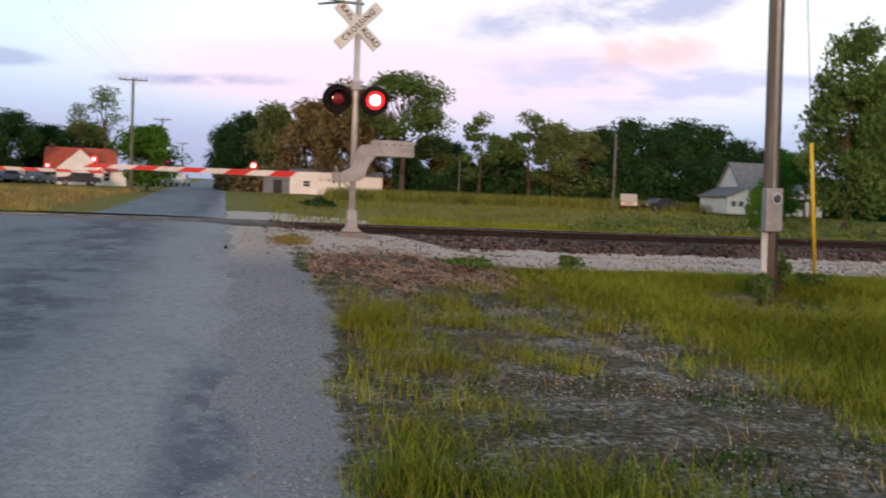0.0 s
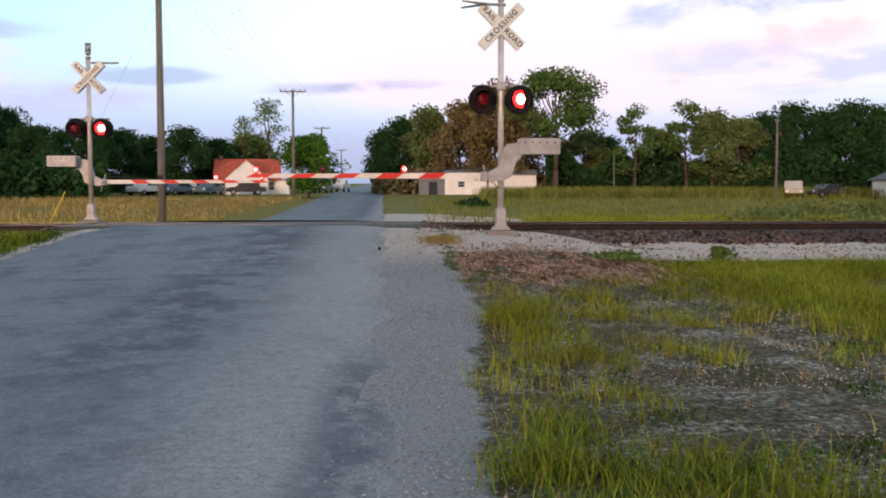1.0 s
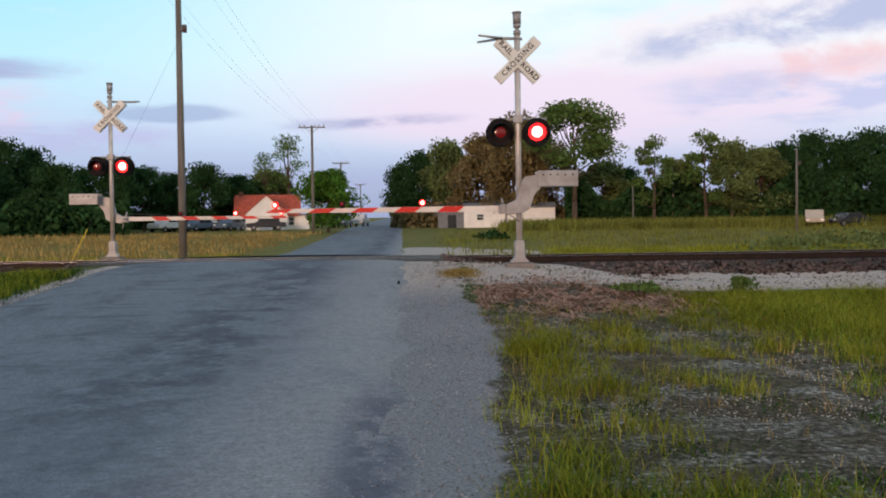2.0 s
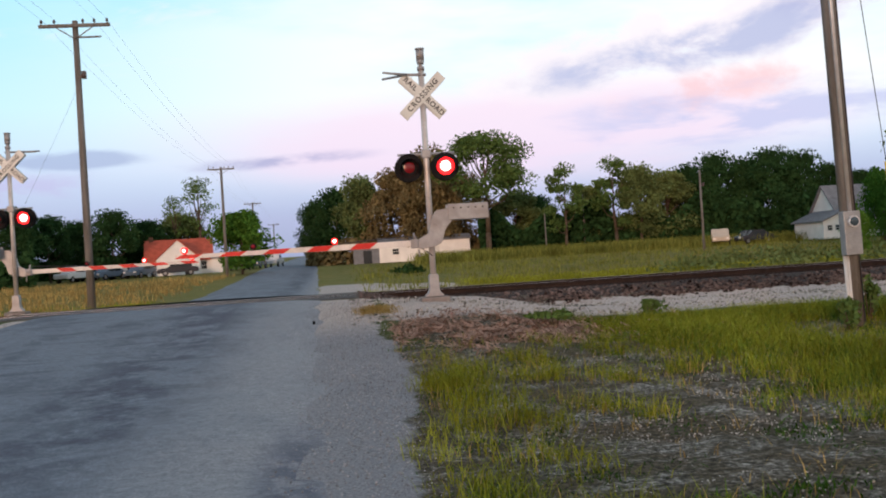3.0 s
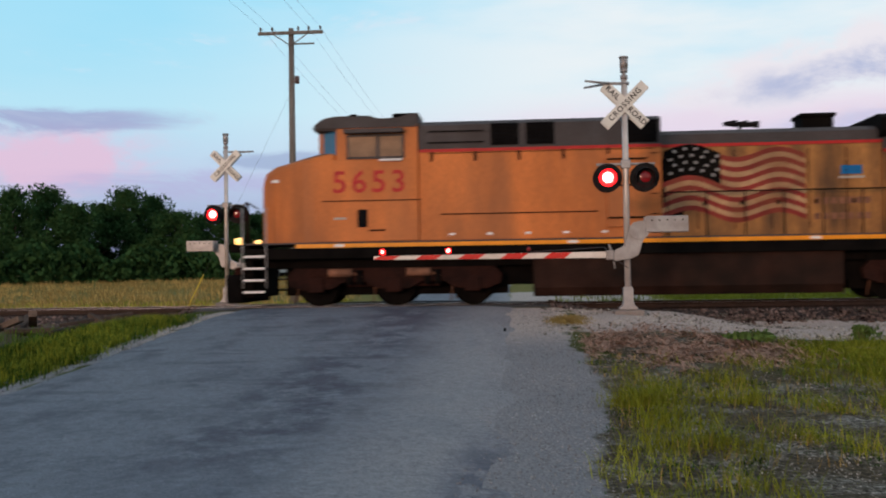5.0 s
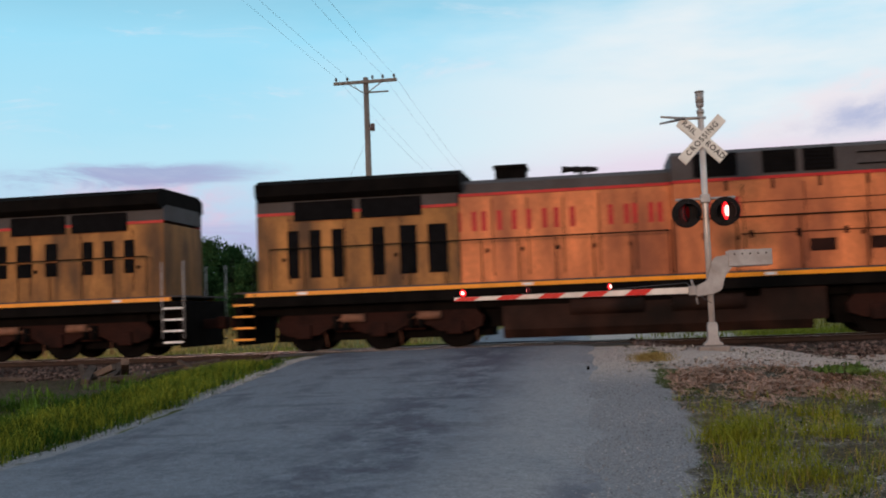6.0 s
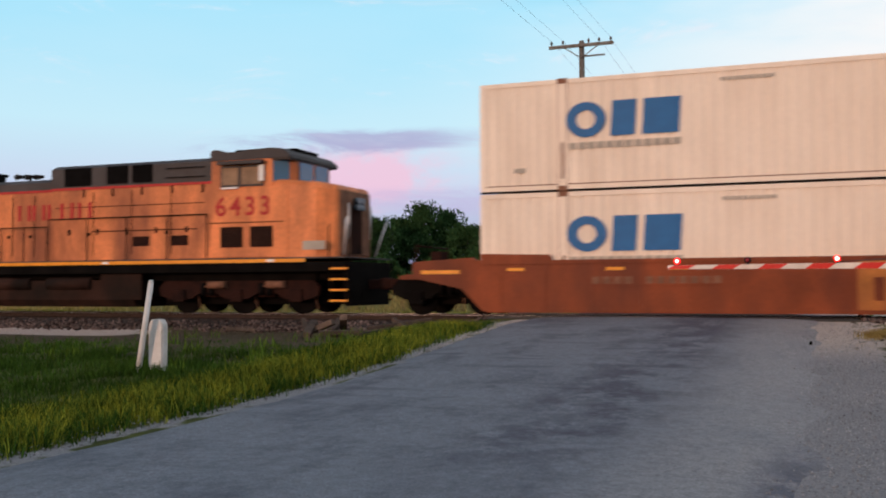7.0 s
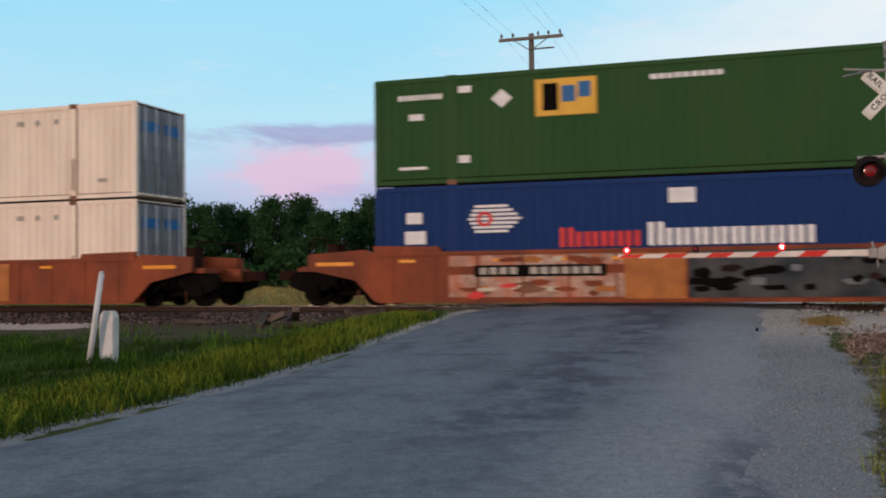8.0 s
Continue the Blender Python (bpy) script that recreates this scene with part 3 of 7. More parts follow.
def cover(x, y):
    """Shares of gravel, bare dirt and dry field at a place."""
    x0 = x - road_x(y) + ragged(y) + (taper(y) if x > -3 else 0)
    g = d = f = 0.0
    if y < 24:
        g = max(g, smooth(1.15, 0.55, x0) * smooth(-1.0, -0.6, x0))                               # right shoulder
        pad = smooth(18.0, 19.3, y) * smooth(24.6, 23.6, y) * smooth(0.4, 1.4, x0)
        g = max(g, pad * (.82 + .5 * noise.noise((x * .5, y * 1.2, 71))))
        d = max(d, smooth(14.8, 16.2, y) * smooth(19.0, 18.2, y) * smooth(1.0, 1.6, x0) * smooth(5.0, 3.4, x0))
        bare = math.exp(-((x0 - 3.1) / 1.5) ** 2 - ((y - 9.0) / 3.2) ** 2)
        g = max(g, 0.12 * bare)
        d = max(d, 0.9 * smooth(0.15, 0.5, bare) + 0.62 * smooth(.35, .75, x0) * (x0 < 8) * (y < 16))
        d = max(d, smooth(-8.8, -9.8, x0) * smooth(13.5, 18.5, y))
        g = max(g, 0.75 * smooth(-7.42, -7.25, x0) * smooth(-6.8, -7.0, x0))                           # left verge
        if x0 < -10:
            g = max(g, 0.9 * smooth(20.6, 21.6, y) * smooth(24.6, 23.6, y) * smooth(-16, -19, x0))
    elif y < 29.5:
        d = 1.0
    else:
        g = max(g, smooth(0.9, 0.3, x0) * smooth(-1.2, -0.6, x0) * smooth(60, 40, y))
        g = max(g, 1.2 * smooth(46, 48, y) * smooth(66 - .9 * x0, 63 - .9 * x0, y) * smooth(-0.5, 0.2, x0) * smooth(8.2, 6.2, x0))
        f = smooth(34, 46, y) * (1 if x0 < -8 else 0.62)
    return g, min(1, d), f


def build_ground():
    xs = np.unique(np.concatenate([[-2500, -1200, -600, -300, -150, -90, -60], np.arange(-40, -14, 1.0), np.arange(-14, 14, 0.25), np.arange(14, 41, 1.0), [60, 90, 150, 300, 600, 1200, 2500]]))
    ys = np.unique(np.concatenate([[-400, -100, -40, -15], np.arange(-6, 3, 1.0), np.arange(3, 37, 0.25), np.arange(37, 62, 1.5), [66, 72, 80, 90, 100, 110, 120, 130, 150, 170, 200, 230, 260, 320, 400, 500, 600, 900, 2000, 3500]]))
    V, C = [], []
    for y in ys:
        for x in xs:
            z = ground_z(x, y)
            x0 = x - road_x(y)
            if abs(x) < 41 and y < 60:
                rough = 0.0 if ROAD_L - 0.6 < x0 < 1.0 else 1.0
                z += rough * 0.05 * noise.noise((x * 0.8, y * 0.8, 0)) + rough * 0.02 * noise.noise((x * 3, y * 3, 5))
            if ROAD_L + 0.35 < x0 < ROAD_R - 0.35 and y > -40:
                z -= 0.06
            V.append((x, y, z))
            C.append(cover(x, y))
    nx, ny = len(xs), len(ys)
    i = np.arange(nx * ny).reshape(ny, nx)
    F = np.stack([i[:-1, :-1], i[:-1, 1:], i[1:, 1:], i[1:, :-1]], -1).reshape(-1, 4)
    ob = arr_mesh("ground", V, F, ground_mat(), None, "flat rural ground with grass, bare gravel and dry field", "ground", "structure")
    a = ob.data.attributes.new("cover", 'FLOAT_COLOR', 'POINT')
    a.data.foreach_set("color", np.array([(*c, 1) for c in C], dtype=np.float32).ravel())
    ob.data.polygons.foreach_set("use_smooth", [True] * len(F))


def road_mat():
    m = bpy.data.materials.new("worn_chip_seal_asphalt")
    m.use_nodes = True
    nt = m.node_tree
    N, L = nt.nodes.new, nt.links.new
    b = nt.nodes["Principled BSDF"]
    b.inputs["Roughness"].default_value = 0.8
    b.inputs["Specular IOR Level"].default_value = 0.3
    geo = N("ShaderNodeNewGeometry")

    def tex(s, d, stretch=(1, 1, 1), r=0.6):
        mp, n = N("ShaderNodeMapping"), N("ShaderNodeTexNoise")
        mp.inputs["Scale"].default_value = stretch
        L(geo.outputs["Position"], mp.inputs[0])
        n.inputs["Scale"].default_value, n.inputs["Detail"].default_value, n.inputs["Roughness"].default_value = s, d, r
        L(mp.outputs[0], n.inputs[0])
        return n.outputs[0]

    def rng(sock, a, c, lo, hi):
        r = N("ShaderNodeMapRange")
        r.interpolation_type = 'SMOOTHSTEP'
        for k, v in enumerate((a, c, lo, hi)):
            r.inputs[k + 1].default_value = v
        L(sock, r.inputs[0])
        return r.outputs[0]

    def mixc(f, a, c):
        x = N("ShaderNodeMix")
        x.data_type = 'RGBA'
        L(f, x.inputs[0])
        L(a, x.inputs[6])
        x.inputs[7].default_value = (*c, 1)
        return x.outputs[2]

    def mul(a, c):
        x = N("ShaderNodeMath")
        x.operation = 'MULTIPLY'
        L(a, x.inputs[0])
        L(c, x.inputs[1])
        return x.outputs[0]

    ramp = N("ShaderNodeValToRGB")
    L(tex(45, 4), ramp.inputs[0])
    ramp.color_ramp.elements[0].position, ramp.color_ramp.elements[0].color = 0.3, (0.088, 0.106, 0.138, 1)
    ramp.color_ramp.elements[1].position, ramp.color_ramp.elements[1].color = 0.72, (0.225, 0.242, 0.285, 1)
    col = ramp.outputs[0]
    sep = N("ShaderNodeSeparateXYZ")
    L(geo.outputs["Position"], sep.inputs[0])
    # pale dusty band along the right wheel line
    band = mul(rng(sep.outputs[0], -2.3, -0.7, 0, 1), rng(tex(1.1, 6, (1, 0.4, 1), 0.7), 0.25, 0.6, 0.6, 1.0))
    chips = rng(tex(38, 3), 0.3, 0.7, 0, 1)
    # dark bitumen bleeding, lengthwise patches and cross seams
    patch = rng(tex(1.0, 8, (1.0, 0.6, 1), 0.74), 0.46, 0.66, 0, 0.70)
    col = mixc(patch, col, (0.060, 0.066, 0.095))
    path = N("ShaderNodeMath")
    path.operation = 'MULTIPLY'
    L(rng(sep.outputs[0], -3.9, -2.9, 0, 1), path.inputs[0])
    L(rng(sep.outputs[0], -1.5, -2.3, 0, 1), path.inputs[1])
    blot = mul(mul(path.outputs[0], rng(tex(1.1, 8, (1.0, 0.8, 1), 0.74), 0.45, 0.56, 0, 0.85)), rng(sep.outputs[1], 7, 10, 0.3, 1))
    col = mixc(blot, col, (0.055, 0.058, 0.088))
    seam = mul(rng(tex(1.1, 4, (0.35, 2.2, 1)), 0.56, 0.66, 0, 0.55), rng(sep.outputs[1], 7, 16, 0.2, 1))
    col = mixc(seam, col, (0.055, 0.058, 0.085))
    dusty = N("ShaderNodeMix")
    dusty.data_type = 'RGBA'
    L(chips, dusty.inputs[0])
    dusty.inputs[6].default_value, dusty.inputs[7].default_value = (0.185, 0.186, 0.204, 1), (0.325, 0.316, 0.335, 1)
    over = N("ShaderNodeMix")
    over.data_type = 'RGBA'
    L(band, over.inputs[0])
    L(col, over.inputs[6])
    L(dusty.outputs[2], over.inputs[7])
    col = over.outputs[2]
    strip = mul(mul(rng(sep.outputs[0], -0.75, -0.35, 0, 1), rng(sep.outputs[0], 0.10, -0.20, 0, 1)), mul(rng(sep.outputs[1], 11, 8, 0, 1), rng(tex(2.2, 6, (1, 0.7, 1), 0.7), 0.36, 0.54, 0.15, 0.85)))
    col = mixc(strip, col, (0.075, 0.082, 0.12))
    worn = N("ShaderNodeMix")
    worn.data_type, worn.blend_type = 'RGBA', 'MULTIPLY'
    worn.inputs[0].default_value = 1
    L(col, worn.inputs[6])
    L(rng(tex(10, 8, (1, 1, 1), 0.85), 0.34, 0.66, 0.78, 1.22), worn.inputs[7])
    col = worn.outputs[2]
    L(col, b.inputs["Base Color"])
    bp = N("ShaderNodeBump")
    bp.inputs["Strength"].default_value, bp.inputs["Distance"].default_value = 0.5, 0.012
    L(tex(60, 3), bp.inputs["Height"])
    L(bp.outputs[0], b.inputs["Normal"])
    return m


def build_road():
    ys = np.unique(np.concatenate([[-40, -20, -8], np.arange(-4, 24.4, 0.25), [24.4]]))
    ys2 = np.unique(np.concatenate([np.arange(28.4, 62, 0.6), [66, 72, 80, 90, 100, 110, 125, 140, 170, 200, 250, 300, 400, 500, 600, 900]]))
    m = road_mat()
    for k, yy in enumerate((ys, ys2)):
        V, n = [], 11
        for y in yy:
            wide = 0.0 if k == 0 else 1.0 * smooth(60, 200, y)
            jl, jr = .12 * noise.noise((y * 1.1, 2, 0)), .46 * noise.noise((y * .7, 7, 0)) + .26 * noise.noise((y * 2.6, 9, 0))
            for i in range(n):
                u = i / (n - 1)
                x0 = (ROAD_L + jl + wide * 0.5) * (1 - u) + (ROAD_R + jr - wide * 0.4) * u
                crown = 0.035 * (1 - (2 * u - 1) ** 2) - (0.03 if i in (0, n - 1) else 0)
                V.append((x0 + road_x(y), y, float(np.interp(y, *PROF)) + 0.012 + crown))
        i = np.arange(len(V)).reshape(len(yy), n)
        F = np.stack([i[:-1, :-1], i[:-1, 1:], i[1:, 1:], i[1:, :-1]], -1).reshape(-1, 4)
        arr_mesh("road" if k == 0 else "road_beyond", V, F, m, None, "worn grey chip-seal country road with dark patches", "road", "structure")


def build_track():
    tr = thing("railway_track", pose(0, TRACK_Y, RAIL), "single railway track with rusty rails on timber ties", "railway track", kind="structure")
    prof = [(-.075, -.17), (.075, -.17), (.075, -.155), (.012, -.13), (.012, -.05), (.036, -.035), (.036, -.004), (-.036, -.004), (-.036, -.035), (-.012, -.05), (-.012, -.13), (-.075, -.155)]
    for s in (-1, 1):
        bm = bmesh.new()
        prism(bm, [(u + s * 0.755, v) for u, v in prof], 'x', -400, 400)
        r = part("rail", bm, "rail", tr)
        bx("rail_head", "railtop", r, -400, 400, s * 0.755 - 0.034, s * 0.755 + 0.034, -0.003, 0.0)
    bm = bmesh.new()
    box(bm, -0.115, 0.115, -1.3, 1.3, -0.36, -0.165, 0.012)
    tie = part("tie", bm, "tie", tr)
    tie.location.x = -42.0
    for i in range(1, 170):
        x = -42.0 + i * 0.53
        if -8.3 < x < 0.6:
            continue
        o = tie.copy()
        o.location.x = x + random.uniform(-.03, .03)
        o.rotation_euler.z = random.uniform(-.015, .015)
        scene.collection.objects.link(o)
    # crossing surface between and beside the rails
    for y0, y1 in ((-2.0, -0.85), (-0.63, 0.63), (0.85, 2.0)):
        bx("crossing_panel", "planter", tr, -8.3, 0.6, y0, y1, -0.2, -0.012, bev=0.01, label="dark worn rubber crossing panel")


def ballast_bed():
    """The dark stone bed on both sides of the crossing."""
    ys = np.array([23.3, 23.7, 24.1, 24.5, 24.9, 25.1, 25.4, 25.7, 26.0, 26.4, 26.8, 27.2, 27.6, 28.0, 28.4, 28.8, 29.3])
    zs = np.interp(ys, [23.3, 23.7, 24.9, 25.1, 27.7, 29.3], [.18, .30, .57, .60, .60, .12])
    for xs in (np.concatenate([[-400, -150, -80], np.arange(-45, -8.1, .35)]), np.concatenate([np.arange(.5, 32, .35), [60, 120, 400]])):
        V = [(x, y, z + .035 * noise.noise((x * 2.2, y * 2.2, 1)) + .02 * noise.noise((x * 7, y * 7, 2))) for x in xs for y, z in zip(ys, zs)]
        i = np.arange(len(V)).reshape(len(xs), len(ys))
        F = np.stack([i[:-1, :-1], i[1:, :-1], i[1:, 1:], i[:-1, 1:]], -1).reshape(-1, 4)
        arr_mesh("ballast_bed", V, F, "ballast", None, "dark crushed stone bed of the railway track", "ballast", "structure")


def stones(name, n, area, size, material, label, zoff=0.0, seed=1, keep=None):
    """Loose stones strewn over the ground, each a squashed octahedron."""
    r = np.random.default_rng(seed)
    o = np.array([(1, 0, 0), (-1, 0, 0), (0, 1, 0), (0, -1, 0), (0, 0, 1), (0, 0, -1)], float)
    f = np.array([(0, 2, 4), (2, 1, 4), (1, 3, 4), (3, 0, 4), (2, 0, 5), (1, 2, 5), (3, 1, 5), (0, 3, 5)])
    V, F, c = [], [], 0
    for _ in range(n):
        x, y = r.uniform(area[0], area[1]), r.uniform(area[2], area[3])
        if keep and not keep(x, y, r):
            continue
        s = size * r.uniform(0.5, 1.4) * np.array([1, r.uniform(.6, 1), r.uniform(.4, .8)])
        p = o * s * r.uniform(0.75, 1.25, (6, 1))
        a = r.uniform(0, 6.28)
        R = np.array([[math.cos(a), -math.sin(a), 0], [math.sin(a), math.cos(a), 0], [0, 0, 1]])
        V.append(p @ R.T + (x, y, ground_z(x, y) + zoff + s[2] * 0.3))
        F.append(f + c)
        c += 6
    arr_mesh(name, np.concatenate(V), np.concatenate(F), material, None, label, "gravel", "stuff")


build_ground()
build_road()
build_track()
ballast_bed()


# ---- the train
def lettering(text, size, material, parent, m, name="lettering", depth=0.004, bold=0.0, spread=1.0):
    cu = bpy.data.curves.new(name, 'FONT')
    cu.body, cu.size, cu.align_x, cu.align_y = text, size, 'CENTER', 'CENTER'
    cu.extrude, cu.offset = depth, bold
    cu.space_character = spread
    ob = new("tmp_text", cu)
    dg = bpy.context.evaluated_depsgraph_get()
    me = bpy.data.meshes.new_from_object(ob.evaluated_get(dg))
    bpy.data.objects.remove(ob)
    me.materials.clear()
    me.materials.append(M[material])
    o = new(name, me)
    o.parent = parent
    o.matrix_local = m
    return o


def side_text(text, size, material, parent, x, z, y, bold=0.0):
    """Lettering on a flank; y tells which flank and how far out."""
    turn = pose(x, y, z, 90, 0, 0) if y < 0 else pose(x, y, z, 90, 0, 180)
    return lettering(text, size, material, parent, turn, bold=bold, spread=1.28)


def flank(name, material, parent, sgn, y, x0, x1, z0, z1, out=0.02, label="", bev=0.0):
    """A shallow panel on a flank, sgn -1 or 1, lying on the plane y."""
    a, b = (sgn * y, sgn * (y + out))
    return bx(name, material, parent, min(x0, x1), max(x0, x1), min(a, b), max(a, b), z0, z1, bev=bev, label=label)


def bogie(parent, x, axles=(-2.0, 0, 2.0), rad=0.53, steel="truck"):
    bm = bmesh.new()
    L = axles[-1] - axles[0]
    for s in (-1, 1):
        y0, y1 = (s * 1.02, s * 1.18)
        out = [(axles[0] - .75, .78), (axles[0] - .55, .98), (axles[-1] + .55, .98), (axles[-1] + .75, .78), (axles[-1] + .7, .55), (axles[-1] + .35, .42)]
        for a0, a1 in zip(axles[::-1][:-1], axles[::-1][1:]):
            out += [(a0 - .4, .45), ((a0 + a1) / 2 + .3, .62), ((a0 + a1) / 2 - .3, .62), (a1 + .4, .45)]
        out += [(axles[0] - .35, .42), (axles[0] - .7, .55)]
        prism(bm, [(u + x, v) for u, v in out], 'y', min(y0, y1), max(y0, y1))
    box(bm, x - L * .3, x + L * .3, -1.0, 1.0, .5, .85)
    fr = part("truck_frame", bm, steel, parent)
    for a in axles:
        bm = bmesh.new()
        for s in (-1, 1):
            tube(bm, (x + a, s * .68, rad), (x + a, s * .82, rad), rad, seg=28)
            tube(bm, (x + a, s * .82, rad), (x + a, s * 1.0, rad), .14, seg=12)
        tube(bm, (x + a, -.7, rad), (x + a, .7, rad), .09, seg=10)
        part("wheelset", bm, "frameblack", fr, "dark steel wheelset")
        for s in (-1, 1):
            bm = bmesh.new()
            box(bm, x + a - .2, x + a + .2, min(s * 1.14, s * 1.26), max(s * 1.14, s * 1.26), rad - .17, rad + .2, .03)
            part("journal_box", bm, steel, fr)
    for s in (-1, 1):
        for a in axles[:-1] if len(axles) > 2 else ():
            bm = bmesh.new()
            tube(bm, (x + a + .35, s * 1.24, .86), (x + a + .95, s * 1.24, .86), .11, seg=12)
            tube(bm, (x + a + .95, s * 1.24, .86), (x + a + 1.2, s * 1.24, .74), .03, seg=6)
            part("brake_cylinder", bm, "rust", fr)
        for a in axles:
            bm = bmesh.new()
            tube(bm, (x + a, s * .99, rad), (x + a, s * 1.145, rad), .16, seg=14)
            tube(bm, (x + a - .45, s * 1.02, .95), (x + a - .56, s * .9, .12), .02, seg=6)
            part("sand_pipe", bm, "rust", fr)
        for a in ((axles[0] + axles[1]) / 2, (axles[-1] + axles[-2]) / 2):
            bm = bmesh.new()
            for dx in (-.13, .13):
                tube(bm, (x + a + dx, s * 1.22, .55), (x + a + dx, s * 1.22, .92), .085, seg=10)
            part("spring", bm, "frameblack", fr)
    return fr


def railing(parent, xs, y, z0, z1, r=0.018, material="frameblack"):
    bm = bmesh.new()
    tube(bm, (xs[0], y, z1), (xs[-1], y, z1), r, seg=8)
    for x in xs:
        tube(bm, (x, y, z0), (x, y, z1), r, seg=8)
    return part("handrail", bm, material, parent)


def loft(bm, sections):
    """A skin over boxy sections (x, half width, bottom, top), with chamfered top corners."""
    rings = []
    for x, h, z0, z1 in sections:
        rings.append([bm.verts.new((x, y, z)) for y, z in ((-h, z0), (-h, z1 - .16), (-h + .05, z1 - .06), (-h + .17, z1), (h - .17, z1), (h - .05, z1 - .06), (h, z1 - .16), (h, z0))])
    n = len(rings[0])
    for r0, r1 in zip(rings[:-1], rings[1:]):
        for i in range(n):
            bm.faces.new((r0[i], r0[(i + 1) % n], r1[(i + 1) % n], r1[i]))
    bm.faces.new(rings[0])
    bm.faces.new(rings[-1][::-1])
    bmesh.ops.recalc_face_normals(bm, faces=bm.faces)


def locomotive(number, paint, second):
    """A six-axle diesel; the nose is at -x. The flank that shows carries the writing."""
    vis = 1 if second else -1
    lo = thing("locomotive", pose(0, 0, 0), ("weathered orange-yellow diesel locomotive with grey roof, running long hood first" if second else
                                             "orange-yellow diesel locomotive with grey roof and flag mural, leading the train"), "locomotive")
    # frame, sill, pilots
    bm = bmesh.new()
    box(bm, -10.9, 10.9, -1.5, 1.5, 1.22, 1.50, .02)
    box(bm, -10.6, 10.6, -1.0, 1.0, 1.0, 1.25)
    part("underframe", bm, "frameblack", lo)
    for s in (-1, 1):
        flank("sill_stripe", "sillyellow", lo, s, 1.5, -9.6, 10.6, 1.50, 1.60, .012, "bright yellow reflective sill stripe")
        for i in range(0, 10, 3):
            flank("sill_reflector", "logowhite", lo, s, 1.513, -8.6 + i * 1.95, -8.35 + i * 1.95, 1.515, 1.585, .006)
    bx("walkway", "roofgrey", lo, -10.9, 10.9, -1.52, 1.52, 1.60, 1.64)
    # nose and cab
    bm = bmesh.new()
    if second:
        loft(bm, [(-10.42, 1.0, 1.64, 3.60), (-10.36, 1.12, 1.64, 3.72), (-9.9, 1.40, 1.64, 3.80), (-9.0, 1.48, 1.64, 3.88), (-8.6, 1.49, 1.64, 3.92)])
    else:
        loft(bm, [(-10.60, .80, 1.64, 3.25), (-10.50, .95, 1.64, 3.48), (-10.2, 1.16, 1.64, 3.62), (-9.4, 1.44, 1.64, 3.78), (-9.0, 1.48, 1.64, 3.86), (-8.6, 1.49, 1.64, 3.92)])
    part("nose", bm, paint, lo)
    if second:
        # slab over the nose end; its lack of sun is put into the brown
        bx("nose_front", "rust", lo, -10.47, -10.40, -.98, .98, 1.70, 3.58, bev=.03, label="brown nose face, darkened as the side away from the sun")
        bx("nose_door", "truck", lo, -10.50, -10.46, -.35, .35, 1.75, 3.2, bev=.01, label="dark nose door")
        for sd in (-1, 1):
            bm = bmesh.new()
            tube(bm, (-10.60, sd * 1.05, 1.7), (-10.85, sd * 1.35, 2.75), .03, seg=8)
            tube(bm, (-10.60, sd * .72, 2.2), (-10.60, sd * .72, 3.2), .025, seg=8)
            part("nose_grab_rail", bm, "conduit", lo)
    else:
        bm = bmesh.new()
        loft(bm, [(-10.45, .70, 3.40, 3.50), (-10.2, .95, 3.50, 3.645), (-9.4, 1.24, 3.70, 3.83), (-8.62, 1.32, 3.85, 4.0)])
        part("nose_top", bm, "roofgrey", lo, "dark grey nose top")
        bm = bmesh.new()
        for k, zz in enumerate((2.62, 2.78, 2.94)):
            box(bm, -10.64 + .005 * k, -10.58, -0.68 + .12 * k, 0.68 - .12 * k, zz - .05, zz + .05)
        part("emblem", bm, "logoblue", lo, "blue and white winged emblem on the nose")
        for sd in (-1, 1):
            for k in range(1):
                bm = bmesh.new()
                z0 = 3.2
                xs = (-10.3, -10.2, -10.08)
                hw = [np.interp(x, [-10.60, -10.50, -10.2, -9.4], [.80, .95, 1.16, 1.44]) + .012 for x in xs]
                lo_, hi_ = ([bm.verts.new((x, sd * h, z0 + dz)) for x, h in zip(xs, hw)] for dz in (0, .075))
                for i in range(2):
                    bm.faces.new((lo_[i], lo_[i + 1], hi_[i + 1], hi_[i]))
                part("emblem_wing", bm, "logowhite", lo)
    bx("cab_base", paint, lo, -9.05, -6.45, -1.5, 1.5, 1.64, 3.72, bev=.03)
    bm = bmesh.new()
    loft(bm, [(-9.06, 1.02, 1.7, 4.52), (-8.98, 1.10, 1.66, 4.60), (-8.5, 1.485, 1.66, 4.66), (-8.3, 1.495, 1.66, 4.70), (-6.46, 1.495, 1.66, 4.72)])
    cab = part("cab", bm, paint, lo)
    bm = bmesh.new()
    prism(bm, [(-9.14, 4.46), (-9.12, 4.58), (-8.85, 4.78), (-8.5, 4.82), (-7.6, 4.80), (-7.45, 4.74), (-6.9, 4.76), (-6.7, 4.84), (-6.42, 4.84), (-6.42, 4.46)], 'y', -1.53, 1.53)
    bmesh.ops.bevel(bm, geom=list(bm.edges), offset=.05, segments=2, affect='EDGES')
    part("cab_roof", bm, "roofgrey", cab)
    bm = bmesh.new()
    box(bm, -8.75, -7.7, -.9, .5, 4.78, 4.92, .04)
    box(bm, -7.2, -6.5, -.7, .35, 4.72, 4.99, .05)
    box(bm, -8.3, -8.1, -.8, -.5, 4.9, 4.98, .03)
    part("roof_equipment", bm, "frameblack", cab)
